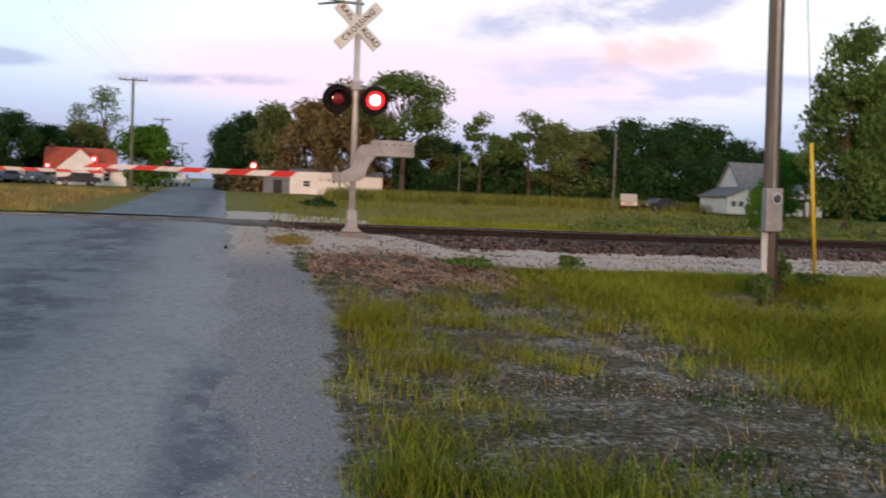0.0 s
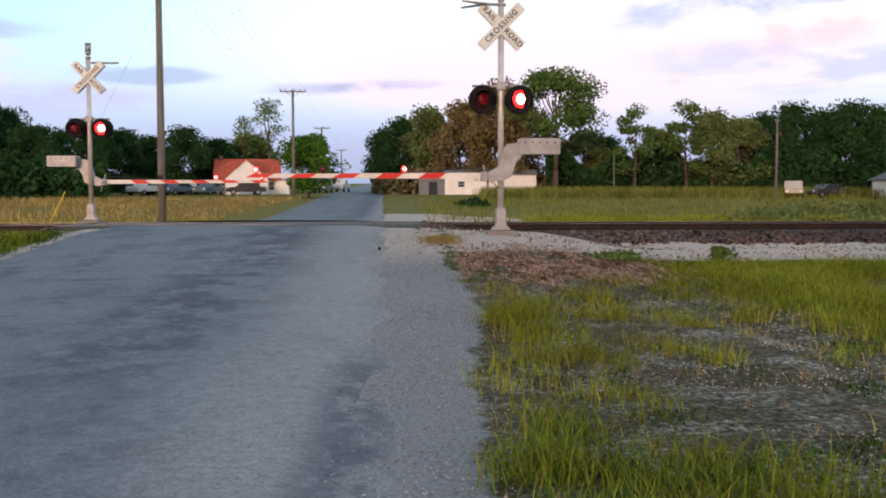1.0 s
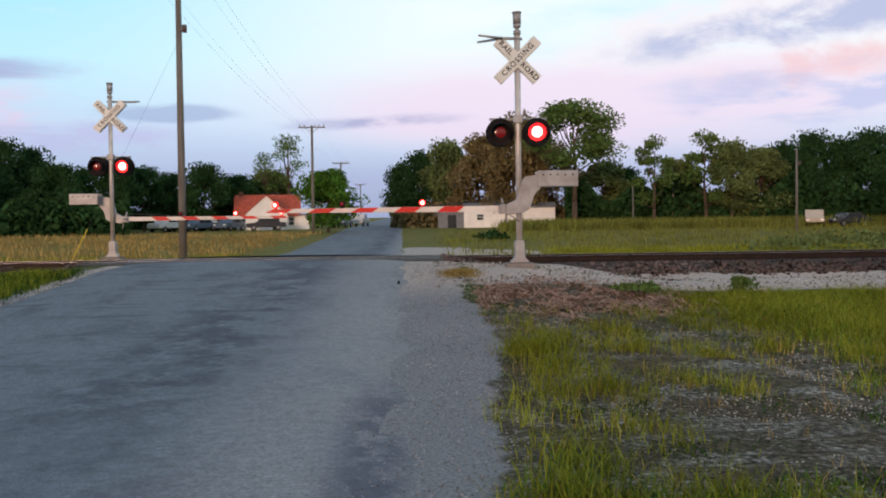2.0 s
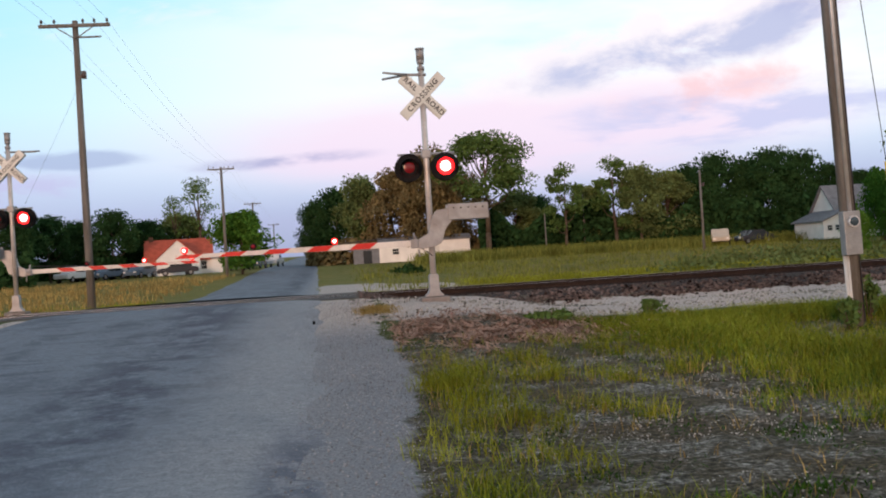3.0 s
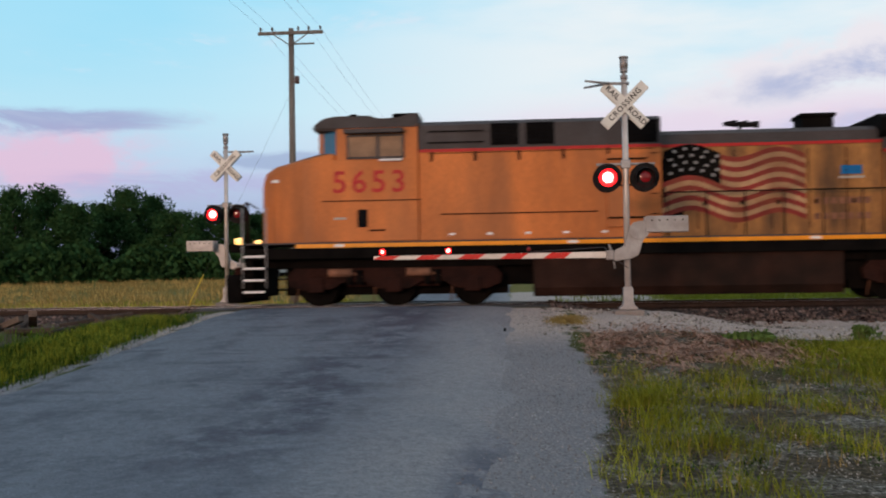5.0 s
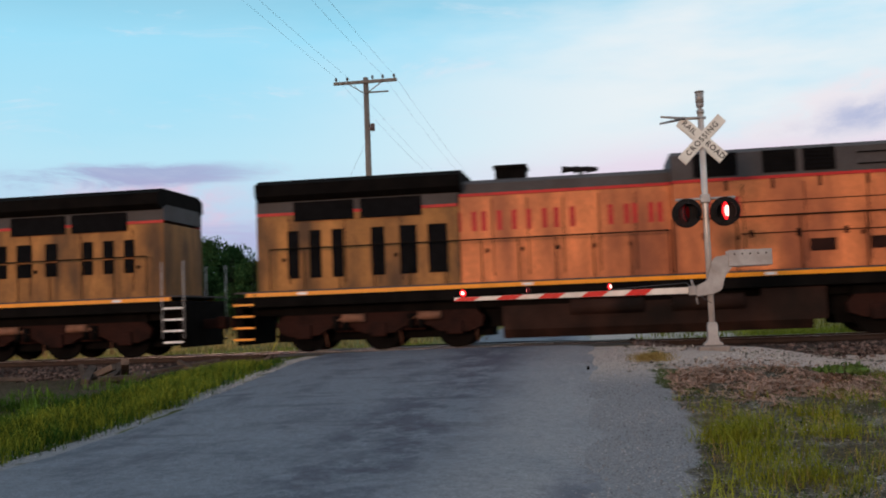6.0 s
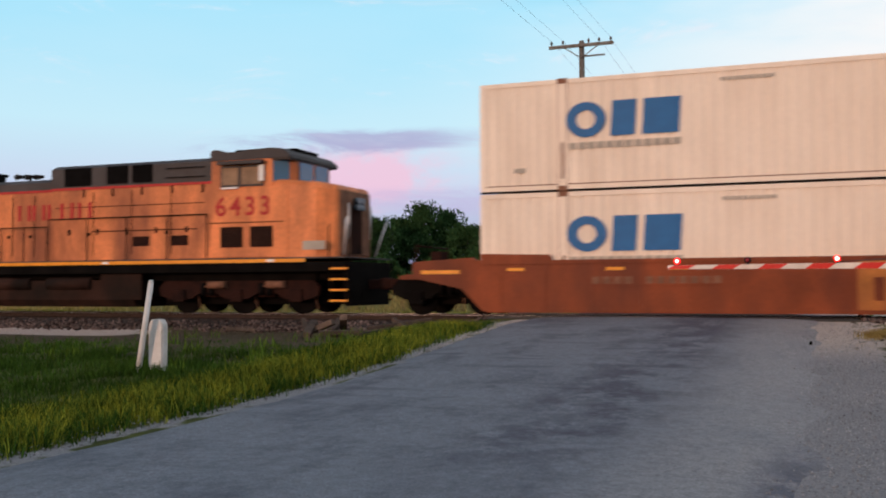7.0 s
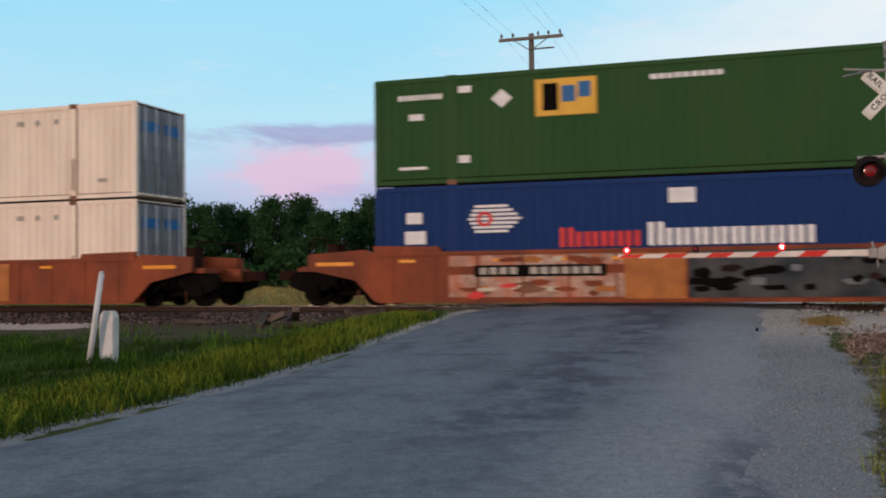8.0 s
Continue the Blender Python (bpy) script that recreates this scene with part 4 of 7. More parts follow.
    for s in (-1, 1):
        for x0, x1, mt in ((-8.2, -7.5, "cartan"), (-7.42, -6.85, "cartan")):
            fr = flank("window_frame", "roofgrey", cab, s, 1.5, x0 - .06, x1 + .06, 3.72, 4.34, .02)
            flank("pane", "skyglowpane", fr, s, 1.521, x0, x1, 3.78, 4.28, .012)
        flank("mullion", "roofgrey", cab, s, 1.53, -7.50, -7.42, 3.72, 4.34, .03)
        flank("sunshade", "roofgrey", cab, s, 1.53, -8.3, -6.8, 4.36, 4.46, .22, "grey window visor")
        if second:
            # white slab added as the glint at the window's front edge
            flank("mirror", "logowhite", cab, s, 1.56, -8.30, -8.14, 3.86, 4.32, .05, "white panel painted as a bright reflection beside the cab window")
        flank("armrest", "logowhite", cab, s, 1.53, -7.42, -6.85, 3.66, 3.71, .06)
        # below the cab: doors, louvres
        flank("groove", "truck", lo, s, 1.5, -8.9, -6.4, 2.66, 2.685, .012)
        if second:
            for x0 in (-8.55, -7.55):
                lv = flank("louvre_panel", "truck", lo, s, 1.5, x0, x0 + .75, 1.95, 2.55, .015)
                for j in range(7):
                    flank("slat", "tank", lv, s, 1.515, x0 + .03, x0 + .72, 2.0 + j * .075, 2.04 + j * .075, .02)
            flank("data_patch", "faintgrey", lo, s, 1.425, -10.2, -9.35, 1.85, 2.1, .012)
        else:
            flank("step_well", "dark", lo, s, 1.5, -8.0, -7.75, 2.0, 2.45, .012)
            flank("latch", "frameblack", lo, s, 1.5, -7.7, -7.3, 1.9, 1.94, .02)
            flank("builder_plate", "faintgrey", lo, s, 1.5, -8.6, -8.3, 2.2, 2.26, .012)
    for y in (-.47, .47):
        bm = bmesh.new()
        prism(bm, [(-9.065, 3.86), (-9.085, 3.86), (-9.085, 4.44), (-9.065, 4.44)], 'y', y - .4, y + .4)
        part("windscreen", bm, "blueglass", cab)
    for sd in (-1, 1):
        bm = bmesh.new()
        bm.faces.new([bm.verts.new(t) for t in ((-8.908, sd * 1.175, 3.80), (-8.54, sd * 1.474, 3.84), (-8.54, sd * 1.474, 4.45), (-8.908, sd * 1.175, 4.45))])
        part("corner_window", bm, "blueglass", cab, "blue-tinted corner windscreen")
    bm = bmesh.new()
    for y in (-.14, .14):
        tube(bm, (-10.66, y, 3.12), (-10.5, y, 3.12), .1, seg=16)
        tube(bm, (-10.66, y, 3.30), (-10.5, y, 3.30), .1, seg=16)
    if not second:
        part("headlight", bm, "headlight", lo, "lit twin headlight")
    else:
        part("headlight", bm, "glass", lo, "unlit twin headlight")
    # hoods: tall equipment blower section, engine hood, radiator section
    def hood(name, x0, x1, half, top, material, rib, stripe_z):
        bm = bmesh.new()
        box(bm, x0, x1, -half, half, 1.64, stripe_z, .02)
        h = part(name, bm, material, lo)
        bm = bmesh.new()
        prism(bm, [(-half, stripe_z + .075), (-half, top - .12), (-half + .25, top), (half - .25, top), (half, top - .12), (half, stripe_z + .075)], 'x', x0, x1)
        part("hood_roof", bm, "roofgrey", h, "grey hood roof")
        for s in (-1, 1):
            flank("roof_stripe", "red", h, s, half - .03, x0 + .01, x1 - .01, stripe_z, stripe_z + .075, .04, "red stripe under the roof")
        x = x0 + rib
        while x < x1 - .3:
            for s in (-1, 1):
                flank("door_seam", "truck", h, s, half, x - .012, x + .012, 1.8, stripe_z - .1, .014)
                flank("door_latch", "frameblack", h, s, half, x + .12, x + .2, 2.4, 2.5, .03)
            x += rib
        return h

    a = hood("blower_hood", -6.44, -.42, 1.42, 4.66, paint, 6.5 if not second else 1.45, 3.86)
    for s in (-1, 1):
        wins = ((-4.62, -3.92), (-3.74, -3.04), (-1.3, -.5)) if not second else ((-4.3, -3.55), (-3.4, -2.6), (-2.0, -.95))
        for j, (x0, x1) in enumerate(wins):
            g = flank("intake_grille", "dark", a, s, 1.42, x0, x1, 4.0 if j < 2 else 3.98, 4.55, .02, "black intake grille")
            for k in range(5):
                flank("slat", "frameblack", g, s, 1.44, x0 + .03, x1 - .03, 4.04 + k * .1, 4.07 + k * .1, .02)
        zs = 2.52 if second else 2.28
        flank("seam", "truck", a, s, 1.42, -5.9, -2.0, zs, zs + .03, .012)
        for zz in (4.08, 4.36):
            flank("roof_rail", "frameblack", a, s, 1.45, -6.2, -4.8, zz, zz + .03, .02)
        for k in range(5):
            flank("hinge", "truck", a, s, 1.42, -6.15 + 1.1 * k, -6.08 + 1.1 * k, 3.62, 3.86, .015)
            if second:
                flank("latch", "truck", a, s, 1.42, -5.6 + 1.1 * k, -5.5 + 1.1 * k, 2.44, 2.62, .015)
            else:
                flank("reflector", "logowhite", a, s, 1.42, -5.7 + .95 * k, -5.56 + .95 * k, 1.76, 1.82, .012)
        flank("seam", "truck", a, s, 1.42, -6.2, -.6, 3.30 if second else 3.82, 3.32 if second else 3.835, .012)
        if second:
            for x0 in (-5.6, -4.2):
                flank("vent", "truck", a, s, 1.42, x0, x0 + .6, 2.05, 2.35, .02)
        else:
            st = flank("access_step", "yellow", a, s, 1.42, -1.75, -.75, 1.9, 3.7, .1)
            for zz in (2.1, 2.9, 3.55):
                flank("rung", "frameblack", st, s, 1.53, -1.75, -.8, zz, zz + .04, .03)
            for k in range(4):
                flank("seam", "truck", a, s, 1.42, -.7, -.5, 2.2 + .5 * k, 2.22 + .5 * k, .012)
    e = hood("engine_hood", -.42, 4.95, 1.18, 4.30, "yellowdark" if not second else paint, 0.9, 3.86)
    bm = bmesh.new()
    box(bm, 3.25, 4.05, -.4, .4, 4.26, 4.66, .03)
    box(bm, 3.2, 4.1, -.46, .46, 4.64, 4.74, .03)
    part("exhaust_stack", bm, "frameblack", e)
    bm = bmesh.new()
    for dx, dy in ((-.3, -.12), (.0, .0), (.3, .12)):
        tube(bm, (1.65 + dx, dy, 4.56), (2.0 + dx, dy, 4.56), .05, .1, seg=10)
    tube(bm, (1.8, 0, 4.28), (1.8, 0, 4.56), .05, seg=8)
    part("air_horn", bm, "black", e)
    rd = hood("radiator_hood", 4.95, 10.35, 1.28, 4.12, "yellowdark", 1.5, 3.62)
    bm = bmesh.new()
    prism(bm, [(-1.3, 3.98), (-1.52, 4.12), (-1.52, 4.42), (-1.2, 4.56), (1.2, 4.56), (1.52, 4.42), (1.52, 4.12), (1.3, 3.98)], 'x', 4.85, 10.3)
    part("radiator_wing", bm, "frameblack", rd, "dark overhanging radiator wing")
    for s in (-1, 1):
        for x0, x1 in ((5.9, 7.5), (7.7, 9.3)):
            flank("radiator_grille", "dark", rd, s, 1.28, x0, x1, 3.45, 3.95, .05)
        for x0, x1 in ((5.25, 5.75), (6.05, 6.5), (6.9, 7.25), (8.0, 8.3), (8.6, 8.9), (9.2, 9.5)):
            flank("door_grille", "dark", rd, s, 1.28, x0, x1, 1.95 if second else 2.3, 3.2, .02)
            if not second:
                flank("grille_bar", paint, rd, s, 1.30, x0, x1, 2.68, 2.74, .02)
    # fuel tank, air reservoirs
    bm = bmesh.new()
    prism(bm, [(-1.4, .42), (-1.25, .2), (1.25, .2), (1.4, .42), (1.4, 1.22 if not second else 1.02), (-1.4, 1.22 if not second else 1.02)], 'x', -3.6, 3.9)
    part("fuel_tank", bm, "tank", lo)
    # added dark box: closes the lit gap between trucks and tank
    bx("centre_sill", "frameblack", lo, -4.6, 4.6, -.7, .7, .5, 1.05)
    if second:
        for s in (-1, 1):
            for x0, x1 in ((-2.0, -.3), (.4, 2.2)):
                bm = bmesh.new()
                tube(bm, (x0, s * 1.34, .92), (x1, s * 1.34, .92), .2, seg=16)
                part("air_reservoir", bm, "tank", lo)
            flank("equipment_box", "tank", lo, s, 1.3, -3.9, -2.4, .42, 1.2, .12)
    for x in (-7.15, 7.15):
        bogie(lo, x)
        # added dark box behind the wheels, standing for the shade there
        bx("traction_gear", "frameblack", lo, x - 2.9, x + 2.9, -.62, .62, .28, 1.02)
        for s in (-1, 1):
            # added dark strip above the truck, shade as a solid
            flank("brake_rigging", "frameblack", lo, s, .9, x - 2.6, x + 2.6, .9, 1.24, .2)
    # ends: steps, pilot, coupler, rails
    for e0 in (-1, 1):
        bm = bmesh.new()
        prism(bm, [(-1.45, 1.5), (1.45, 1.5), (1.3, .25), (-1.3, .25)], 'x', min(e0 * 10.75, e0 * 10.95), max(e0 * 10.75, e0 * 10.95))
        pl = part("pilot", bm, "frameblack", lo)
        for s in (-1, 1):
            for k in range(4):
                st = bx("step", "frameblack", pl, min(e0 * 10.35, e0 * 10.98), max(e0 * 10.35, e0 * 10.98), min(s * 1.2, s * 1.52), max(s * 1.2, s * 1.52), .38 + k * .3, .42 + k * .3)
                flank("step_edge", "sillyellow" if second else "logowhite", st, s, 1.52, e0 * 10.4, e0 * 10.95, .375 + k * .3, .43 + k * .3, .008)
            bm = bmesh.new()
            for xx in (10.36, 10.97):
                tube(bm, (e0 * xx, s * 1.5, .5), (e0 * xx, s * 1.5, 2.55), .02, seg=8)
            part("grab_rail", bm, "frameblack" if second else "mech", pl)
        bm = bmesh.new()
        box(bm, min(e0 * 10.9, e0 * 11.35), max(e0 * 10.9, e0 * 11.35), -.12, .12, .72, 1.0, .04)
        box(bm, min(e0 * 11.3, e0 * 11.6), max(e0 * 11.3, e0 * 11.6), -.18, .18, .7, 1.05, .06)
        part("coupler", bm, "truck", pl)
    if not second:
        for s in (-1, 1):
            bm = bmesh.new()
            tube(bm, (-11.30, s * .95, 1.72), (-11.15, s * .95, 1.72), .085, seg=14)
            part("ditch_light", bm, "ditch", lo, "lit amber-white ditch light")
        bx("front_platform", "frameblack", lo, -11.4, -10.85, -1.25, 1.25, 1.42, 1.62, bev=.02)
        bx("snow_plow", "frameblack", lo, -11.45, -11.0, -1.4, 1.4, .12, .85, bev=.06)
        bm = bmesh.new()
        tube(bm, (-10.9, -1.3, 1.64), (-10.9, -1.3, 2.7), .05, seg=8)
        tube(bm, (-10.9, -.2, 2.6), (-10.9, -1.3, 2.7), .02, seg=8)
        part("end_rail", bm, "truck", lo)
    for s in (-1, 1):
        railing(lo, [-.3 + .93 * i for i in range(12)], s * 1.49, 1.64, 2.72)
        if second:
            railing(lo, [-6.3, -4.9, -3.4, -1.9, -.4], s * 1.5, 1.64, 2.95)
    flank("ground_light", "ditch", lo, vis, 1.3, -7.6 if not second else 9, -7.35 if not second else 9.2, 1.28, 1.36, .05, "small amber step lamp")
    # writing on the flank that shows
    side_text(number, .78, "red", lo, -7.7 if not second else -7.55, 3.12, vis * 1.515, .010)
    if second:
        # the road name, kept as plain painted blocks
        xs = [4.75, 4.1, 3.52, 2.95, 2.25, .9, .3, -.32, -.85, -1.25, -1.75]
        for i, x in enumerate(xs):
            wdt = .16 if i in (2, 8, 9) else .40
            y = 1.18 if x > -.42 else 1.42
            for u in ((-wdt / 2, wdt / 2) if wdt > .2 else (0,)):
                flank("painted_bar", "red", e, vis, y, x + u - .06, x + u + .06, 2.96, 3.46, .018)
    else:
        flag_mural(e)
        flank("small_emblem", "logoblue", e, -1, 1.18, 3.95, 4.45, 3.1, 3.32, .014)
        flank("emblem_line", "faintgrey", e, -1, 1.18, 3.9, 4.5, 3.0, 3.06, .014)
        for k in range(2):
            for j in range(7):
                flank("writing_bar", "rust", e, -1, 1.18, 3.3 + .2 * j, 3.43 + .2 * j, 2.0 + .38 * k, 2.16 + .38 * k, .012)
    return lo


def flag_mural(parent):
    """A waving flag painted over the flank: red and white bands, a dark canton."""
    y = -1.18
    def wave(u):
        return .14 * math.sin(u * 2.9 + .6) - .04 * u
    x0, x1, n = -.35, 3.1, 22
    for k in range(13):
        zt = 3.78 - k * .125
        a = x0 + (1.35 if k < 6 else 0) + .05 * math.sin(k)
        bm = bmesh.new()
        cols = [a + (x1 - a) * i / n for i in range(n + 1)]
        for d in (0.004, 0.016):
            top = [bm.verts.new((x, y - d, zt + wave(x))) for x in cols]
            bot = [bm.verts.new((x, y - d, zt - .125 + wave(x))) for x in cols]
            for i in range(n):
                bm.faces.new((bot[i], bot[i + 1], top[i + 1], top[i]))
        part("flag_band", bm, "flagred" if k % 2 == 0 else "flagtan", parent, "wavy painted flag band")
    bm = bmesh.new()
    n = 10
    cols = [x0 + 1.4 * i / n for i in range(n + 1)]
    top = [bm.verts.new((x, y - .02, 3.80 + wave(x))) for x in cols]
    bot = [bm.verts.new((x, y - .02, 3.03 + wave(x))) for x in cols]
    for i in range(n):
        bm.faces.new((bot[i], bot[i + 1], top[i + 1], top[i]))
    ca = part("flag_canton", bm, "frameblack", parent, "dark blue-grey star field of the painted flag")
    for r in range(4):
        for c in range(5):
            x = x0 + .18 + c * .26 + (.1 if r % 2 else 0)
            flank("star", "meter", ca, -1, 1.202, x - .035, x + .035, 3.15 + r * .17 + wave(x), 3.22 + r * .17 + wave(x), .006)
    bm = bmesh.new()
    prism(bm, [(-.6, 1.75), (-.38, 3.6), (.35, 3.0), (0, 1.75)], 'y', -1.19, -1.183)
    part("mural_shadow", bm, "frameblack", parent, "dark painted fold of the mural")


def container(name, paint, length, label, ribs=True):
    """A 53-foot box: corrugated flanks, frame rails, posts, doors at the +x end."""
    h, w, L = 2.9, 1.3, length / 2
    c = thing(name, pose(0, 0, 0), label, "shipping container", "containers on the train")
    n = int(length / .28)
    bm = bmesh.new()
    for s in (-1, 1):
        pts = []
        for i in range(n):
            x = -L + .1 + (length - .2) * i / n
            d = (length - .2) / n
            for u, o in ((0, 0), (.36, 0), (.5, -.03 if ribs else -.008), (.86, -.03 if ribs else -.008)):
                pts.append((x + u * d, s * (w - .012 + o)))
        pts.append((L - .1, s * (w - .012)))
        lo = [bm.verts.new((x, y, .14)) for x, y in pts]
        hi = [bm.verts.new((x, y, h - .11)) for x, y in pts]
        for i in range(len(pts) - 1):
            bm.faces.new((lo[i], lo[i + 1], hi[i + 1], hi[i]) if s < 0 else (lo[i + 1], lo[i], hi[i], hi[i + 1]))
    part("side_panel", bm, paint, c)
    bm = bmesh.new()
    box(bm, -L, L, -w + .05, w - .05, h - .06, h - .03)
    box(bm, -L, -L + .06, -w + .05, w - .05, .1, h - .06)
    box(bm, -L, L, -w + .05, w - .05, .1, .16)
    part("roof_and_front", bm, paint, c)
    for s in (-1, 1):
        flank("top_rail", paint, c, s, w - .07, -L, L, h - .12, h, .07)
        flank("bottom_rail", paint, c, s, w - .07, -L, L, .03, .15, .07)
        # thin dark strip: shadow line above the bottom rail, painted on
        flank("rail_seam", "rust" if paint == "white" else "frameblack", c, s, w - .03, -L, L, .15, .175, .034)
        # black strip for the shade in the gap below the box
        flank("rail_lip", "frameblack", c, s, w - .09, -L, L, -.02, .03, .08)
        for x in (-L + .08, L - .08):
            flank("corner_post", paint, c, s, w - .12, x - .08, x + .08, .15, h - .12, .13)
        for x in (-6.1, 6.1):
            p = flank("lift_post", paint, c, s, w - .1, x - .11, x + .11, .15, h - .12, .108)
            for e in (-.125, .11):
                flank("post_edge", "rust" if paint == "white" else paint, p, s, w - .06, x + e, x + e + .015, .15, h - .12, .062)
            flank("casting", "rust" if paint == "white" else paint, p, s, w - .1, x - .13, x + .13, h - .12, h + .02, .115)
            flank("casting", "rust", p, s, w - .1, x - .13, x + .13, -.01, .12, .115)
            if paint == "white":
                flank("rust_streak", "rust", p, s, w + .008, x - .03, x + .04, .3, 1.25, .004, "rusty streak down the post")
    for s in (-1, 1):
        # door grey includes the shade of the end turned from the sun
        d = bx("door", "contgrey", c, L - .05, L, min(s * .02, s * 1.22), max(s * .02, s * 1.22), .16, h - .13, bev=.01, label="container door leaf in grey darkened as the unlit end")
        for k in range(6):
            bx("door_rib", "contgrey", d, L, L + .02, min(s * .08, s * 1.18), max(s * .08, s * 1.18), .3 + k * .42, .38 + k * .42)
        for yy in (.35, .9):
            bm = bmesh.new()
            tube(bm, (L + .04, s * yy, .1), (L + .04, s * yy, h - .1), .02, seg=8)
            part("lock_bar", bm, "conduit", d)
        bx("door_sticker", "logoblue", d, L + .001, L + .024, min(s * .15, s * 1.0), max(s * .15, s * 1.0), 2.05, 2.35)
    return c


def blocks(parent, rows, material, y, s=-1, name="painted_block", label=""):
    """Plain painted shapes on a flank: rows of (x0, x1, z0, z1)."""
    for x0, x1, z0, z1 in rows:
        a, b = sorted((s * y, s * (y + .006)))
        bx(name, material, parent, x0, x1, a, b, z0, z1, label=label)


def ring_shape(bm, cx, cz, rx, rz, t, y, a0, a1, n=18):
    """A broad curved stroke on the near flank."""
    prev = None
    for i in range(n + 1):
        a = a0 + (a1 - a0) * i / n
        o = bm.verts.new((cx + rx * math.cos(a), y, cz + rz * math.sin(a)))
        q = bm.verts.new((cx + (rx - t) * math.cos(a), y, cz + (rz - t * .8) * math.sin(a)))
        if prev:
            bm.faces.new((prev[0], prev[1], q, o))
        prev = (o, q)


def railroad_logo(c, x, z, y=-1.312):
    """The carrier's mark as three bold blue shapes and a bar line below."""
    bm = bmesh.new()
    ring_shape(bm, x + .52, z + .45, .52, .46, .27, y, 0, 2 * math.pi, 24)
    for u, k in ((1.15, .62), (1.95, .92)):
        bm.faces.new([bm.verts.new(t) for t in ((x + u, y, z), (x + u + k, y, z), (x + u + k + .06, y, z + .9), (x + u + .06, y, z + .9))])
    part("logo_shape", bm, "logoblue", c, "bold blue carrier mark as plain shapes")
    blocks(c, [(x + .08 + .24 * i, x + .27 + .24 * i, z - .3, z - .13) for i in range(12)], "faintgrey", 1.306, label="small grey bar lettering")


def well_car(art):
    """A single-unit well car: deep side sills, raised end platforms, two trucks."""
    w = thing("well_car", pose(0, 0, 0), "rust-red double-stack well car" + (" with graffiti along its side" if art else " with faded yellow panel"), "railway car", "well cars of the train")
    half = 10.3
    for s in (-1, 1):
        bm = bmesh.new()
        out = [(-half, 1.45), (-half, 1.02), (-8.9, .72), (-8.3, .13), (8.3, .13), (8.9, .72), (half, 1.02), (half, 1.45), (8.6, 1.55), (8.4, 1.45), (-8.4, 1.45), (-8.6, 1.55)]
        prism(bm, out, 'y', min(s * 1.36, s * 1.48), max(s * 1.36, s * 1.48))
        sd = part("side_sill", bm, "well", w)
        flank("top_chord", "well", sd, s, 1.32, -8.4, 8.4, 1.36, 1.46, .2)
        flank("bottom_chord", "well", sd, s, 1.3, -8.2, 8.2, .1, .2, .2)
        for i in range(14):
            x = -7.8 + i * 1.2
            flank("side_stake", "well", sd, s, 1.48, x - .03, x + .03, .2, 1.36, .02)
        for x0 in (-9.7, 9.0):
            flank("end_stripe", "sillyellow", sd, s, 1.482, x0 - .35, x0 + .75, 1.12, 1.22, .006)
        for x0 in (-7.6, -5.0, -3.4, -1.9, 5.0):
            flank("reflector", "sillyellow", sd, s, 1.502, x0, x0 + .45, 1.18, 1.26, .006)
    blocks(w, [(-5.35 + .27 * i, -5.16 + .27 * i, .84, 1.02) for i in range(12) if i != 4], "faintgrey" if art else "rust", 1.512, label="reporting marks as plain bars")
    flank("mark_panel", "frameblack" if art else "well", w, -1, 1.502, -5.5, -2.05, .78, 1.08, .006, "dark backing panel of the reporting marks")
    if not art:
        flank("yellow_panel", "wellorange", w, -1, 1.502, .85, 3.85, .2, 1.34, .006, "faded yellow owner panel")
        blocks(w, [(1.2 + .38 * i, 1.42 + .38 * i, .42, .96) for i in range(6)], "well", 1.51, label="owner mark as dark shapes")
    else:
        flank("graffiti", "graffiti", w, -1, 1.482, -6.2, -1.6, .25, .84, .006, "orange and white spray-painted graffiti")
        flank("graffiti", "graffiti", w, -1, 1.482, -6.2, -1.6, 1.06, 1.34, .006, "orange and white spray-painted graffiti")
        flank("yellow_panel", "wellorange", w, -1, 1.503, -1.6, -.1, .2, 1.34, .006)
        flank("graffiti", "graffiti_dark", w, -1, 1.503, -.05, 6.9, .22, 1.36, .006, "dark grey spray-painted graffiti")
        r = random.Random(5)
        for i in range(52):
            left = i < 26
            cx, cz = (r.uniform(-6.0, -1.8), r.uniform(.3, 1.3)) if left else (r.uniform(.2, 6.6), r.uniform(.38, 1.2))
            if left and .7 < cz < 1.12 and cx > -5.7:
                cz = r.choice((.45, 1.22))
            n, sx, sz, sk = r.choice((4, 5, 6)), r.uniform(.15, .5), r.uniform(.06, .12) if left else r.uniform(.08, .17), r.uniform(-.5, .5)
            bm = bmesh.new()
            a0 = r.uniform(0, 1)
            bm.faces.new([bm.verts.new((cx + sx * math.cos(a0 + 2 * math.pi * k / n) * r.uniform(.6, 1.1) + sk * sz * math.sin(a0 + 2 * math.pi * k / n), -1.5125 - .0004 * i,
                                        cz + sz * math.sin(a0 + 2 * math.pi * k / n))) for k in range(n)])
            part("graffiti_shape", bm, r.choice(("wellorange", "cartan", "well", "logored", "rust")) if left else r.choice(("contgrey", "frameblack", "tank", "frameblack", "frameblack")), w)
    bx("well_floor", "well", w, -8.3, 8.3, -1.3, 1.3, .12, .3)
    for e in (-1, 1):
        bm = bmesh.new()
        box(bm, min(e * 8.3, e * 10.6), max(e * 8.3, e * 10.6), -1.3, 1.3, .98, 1.12)
        box(bm, min(e * 8.5, e * 11.2), max(e * 8.5, e * 11.2), -.3, .3, .72, 1.1)
        pf = part("end_platform", bm, "well", w)
        bm = bmesh.new()
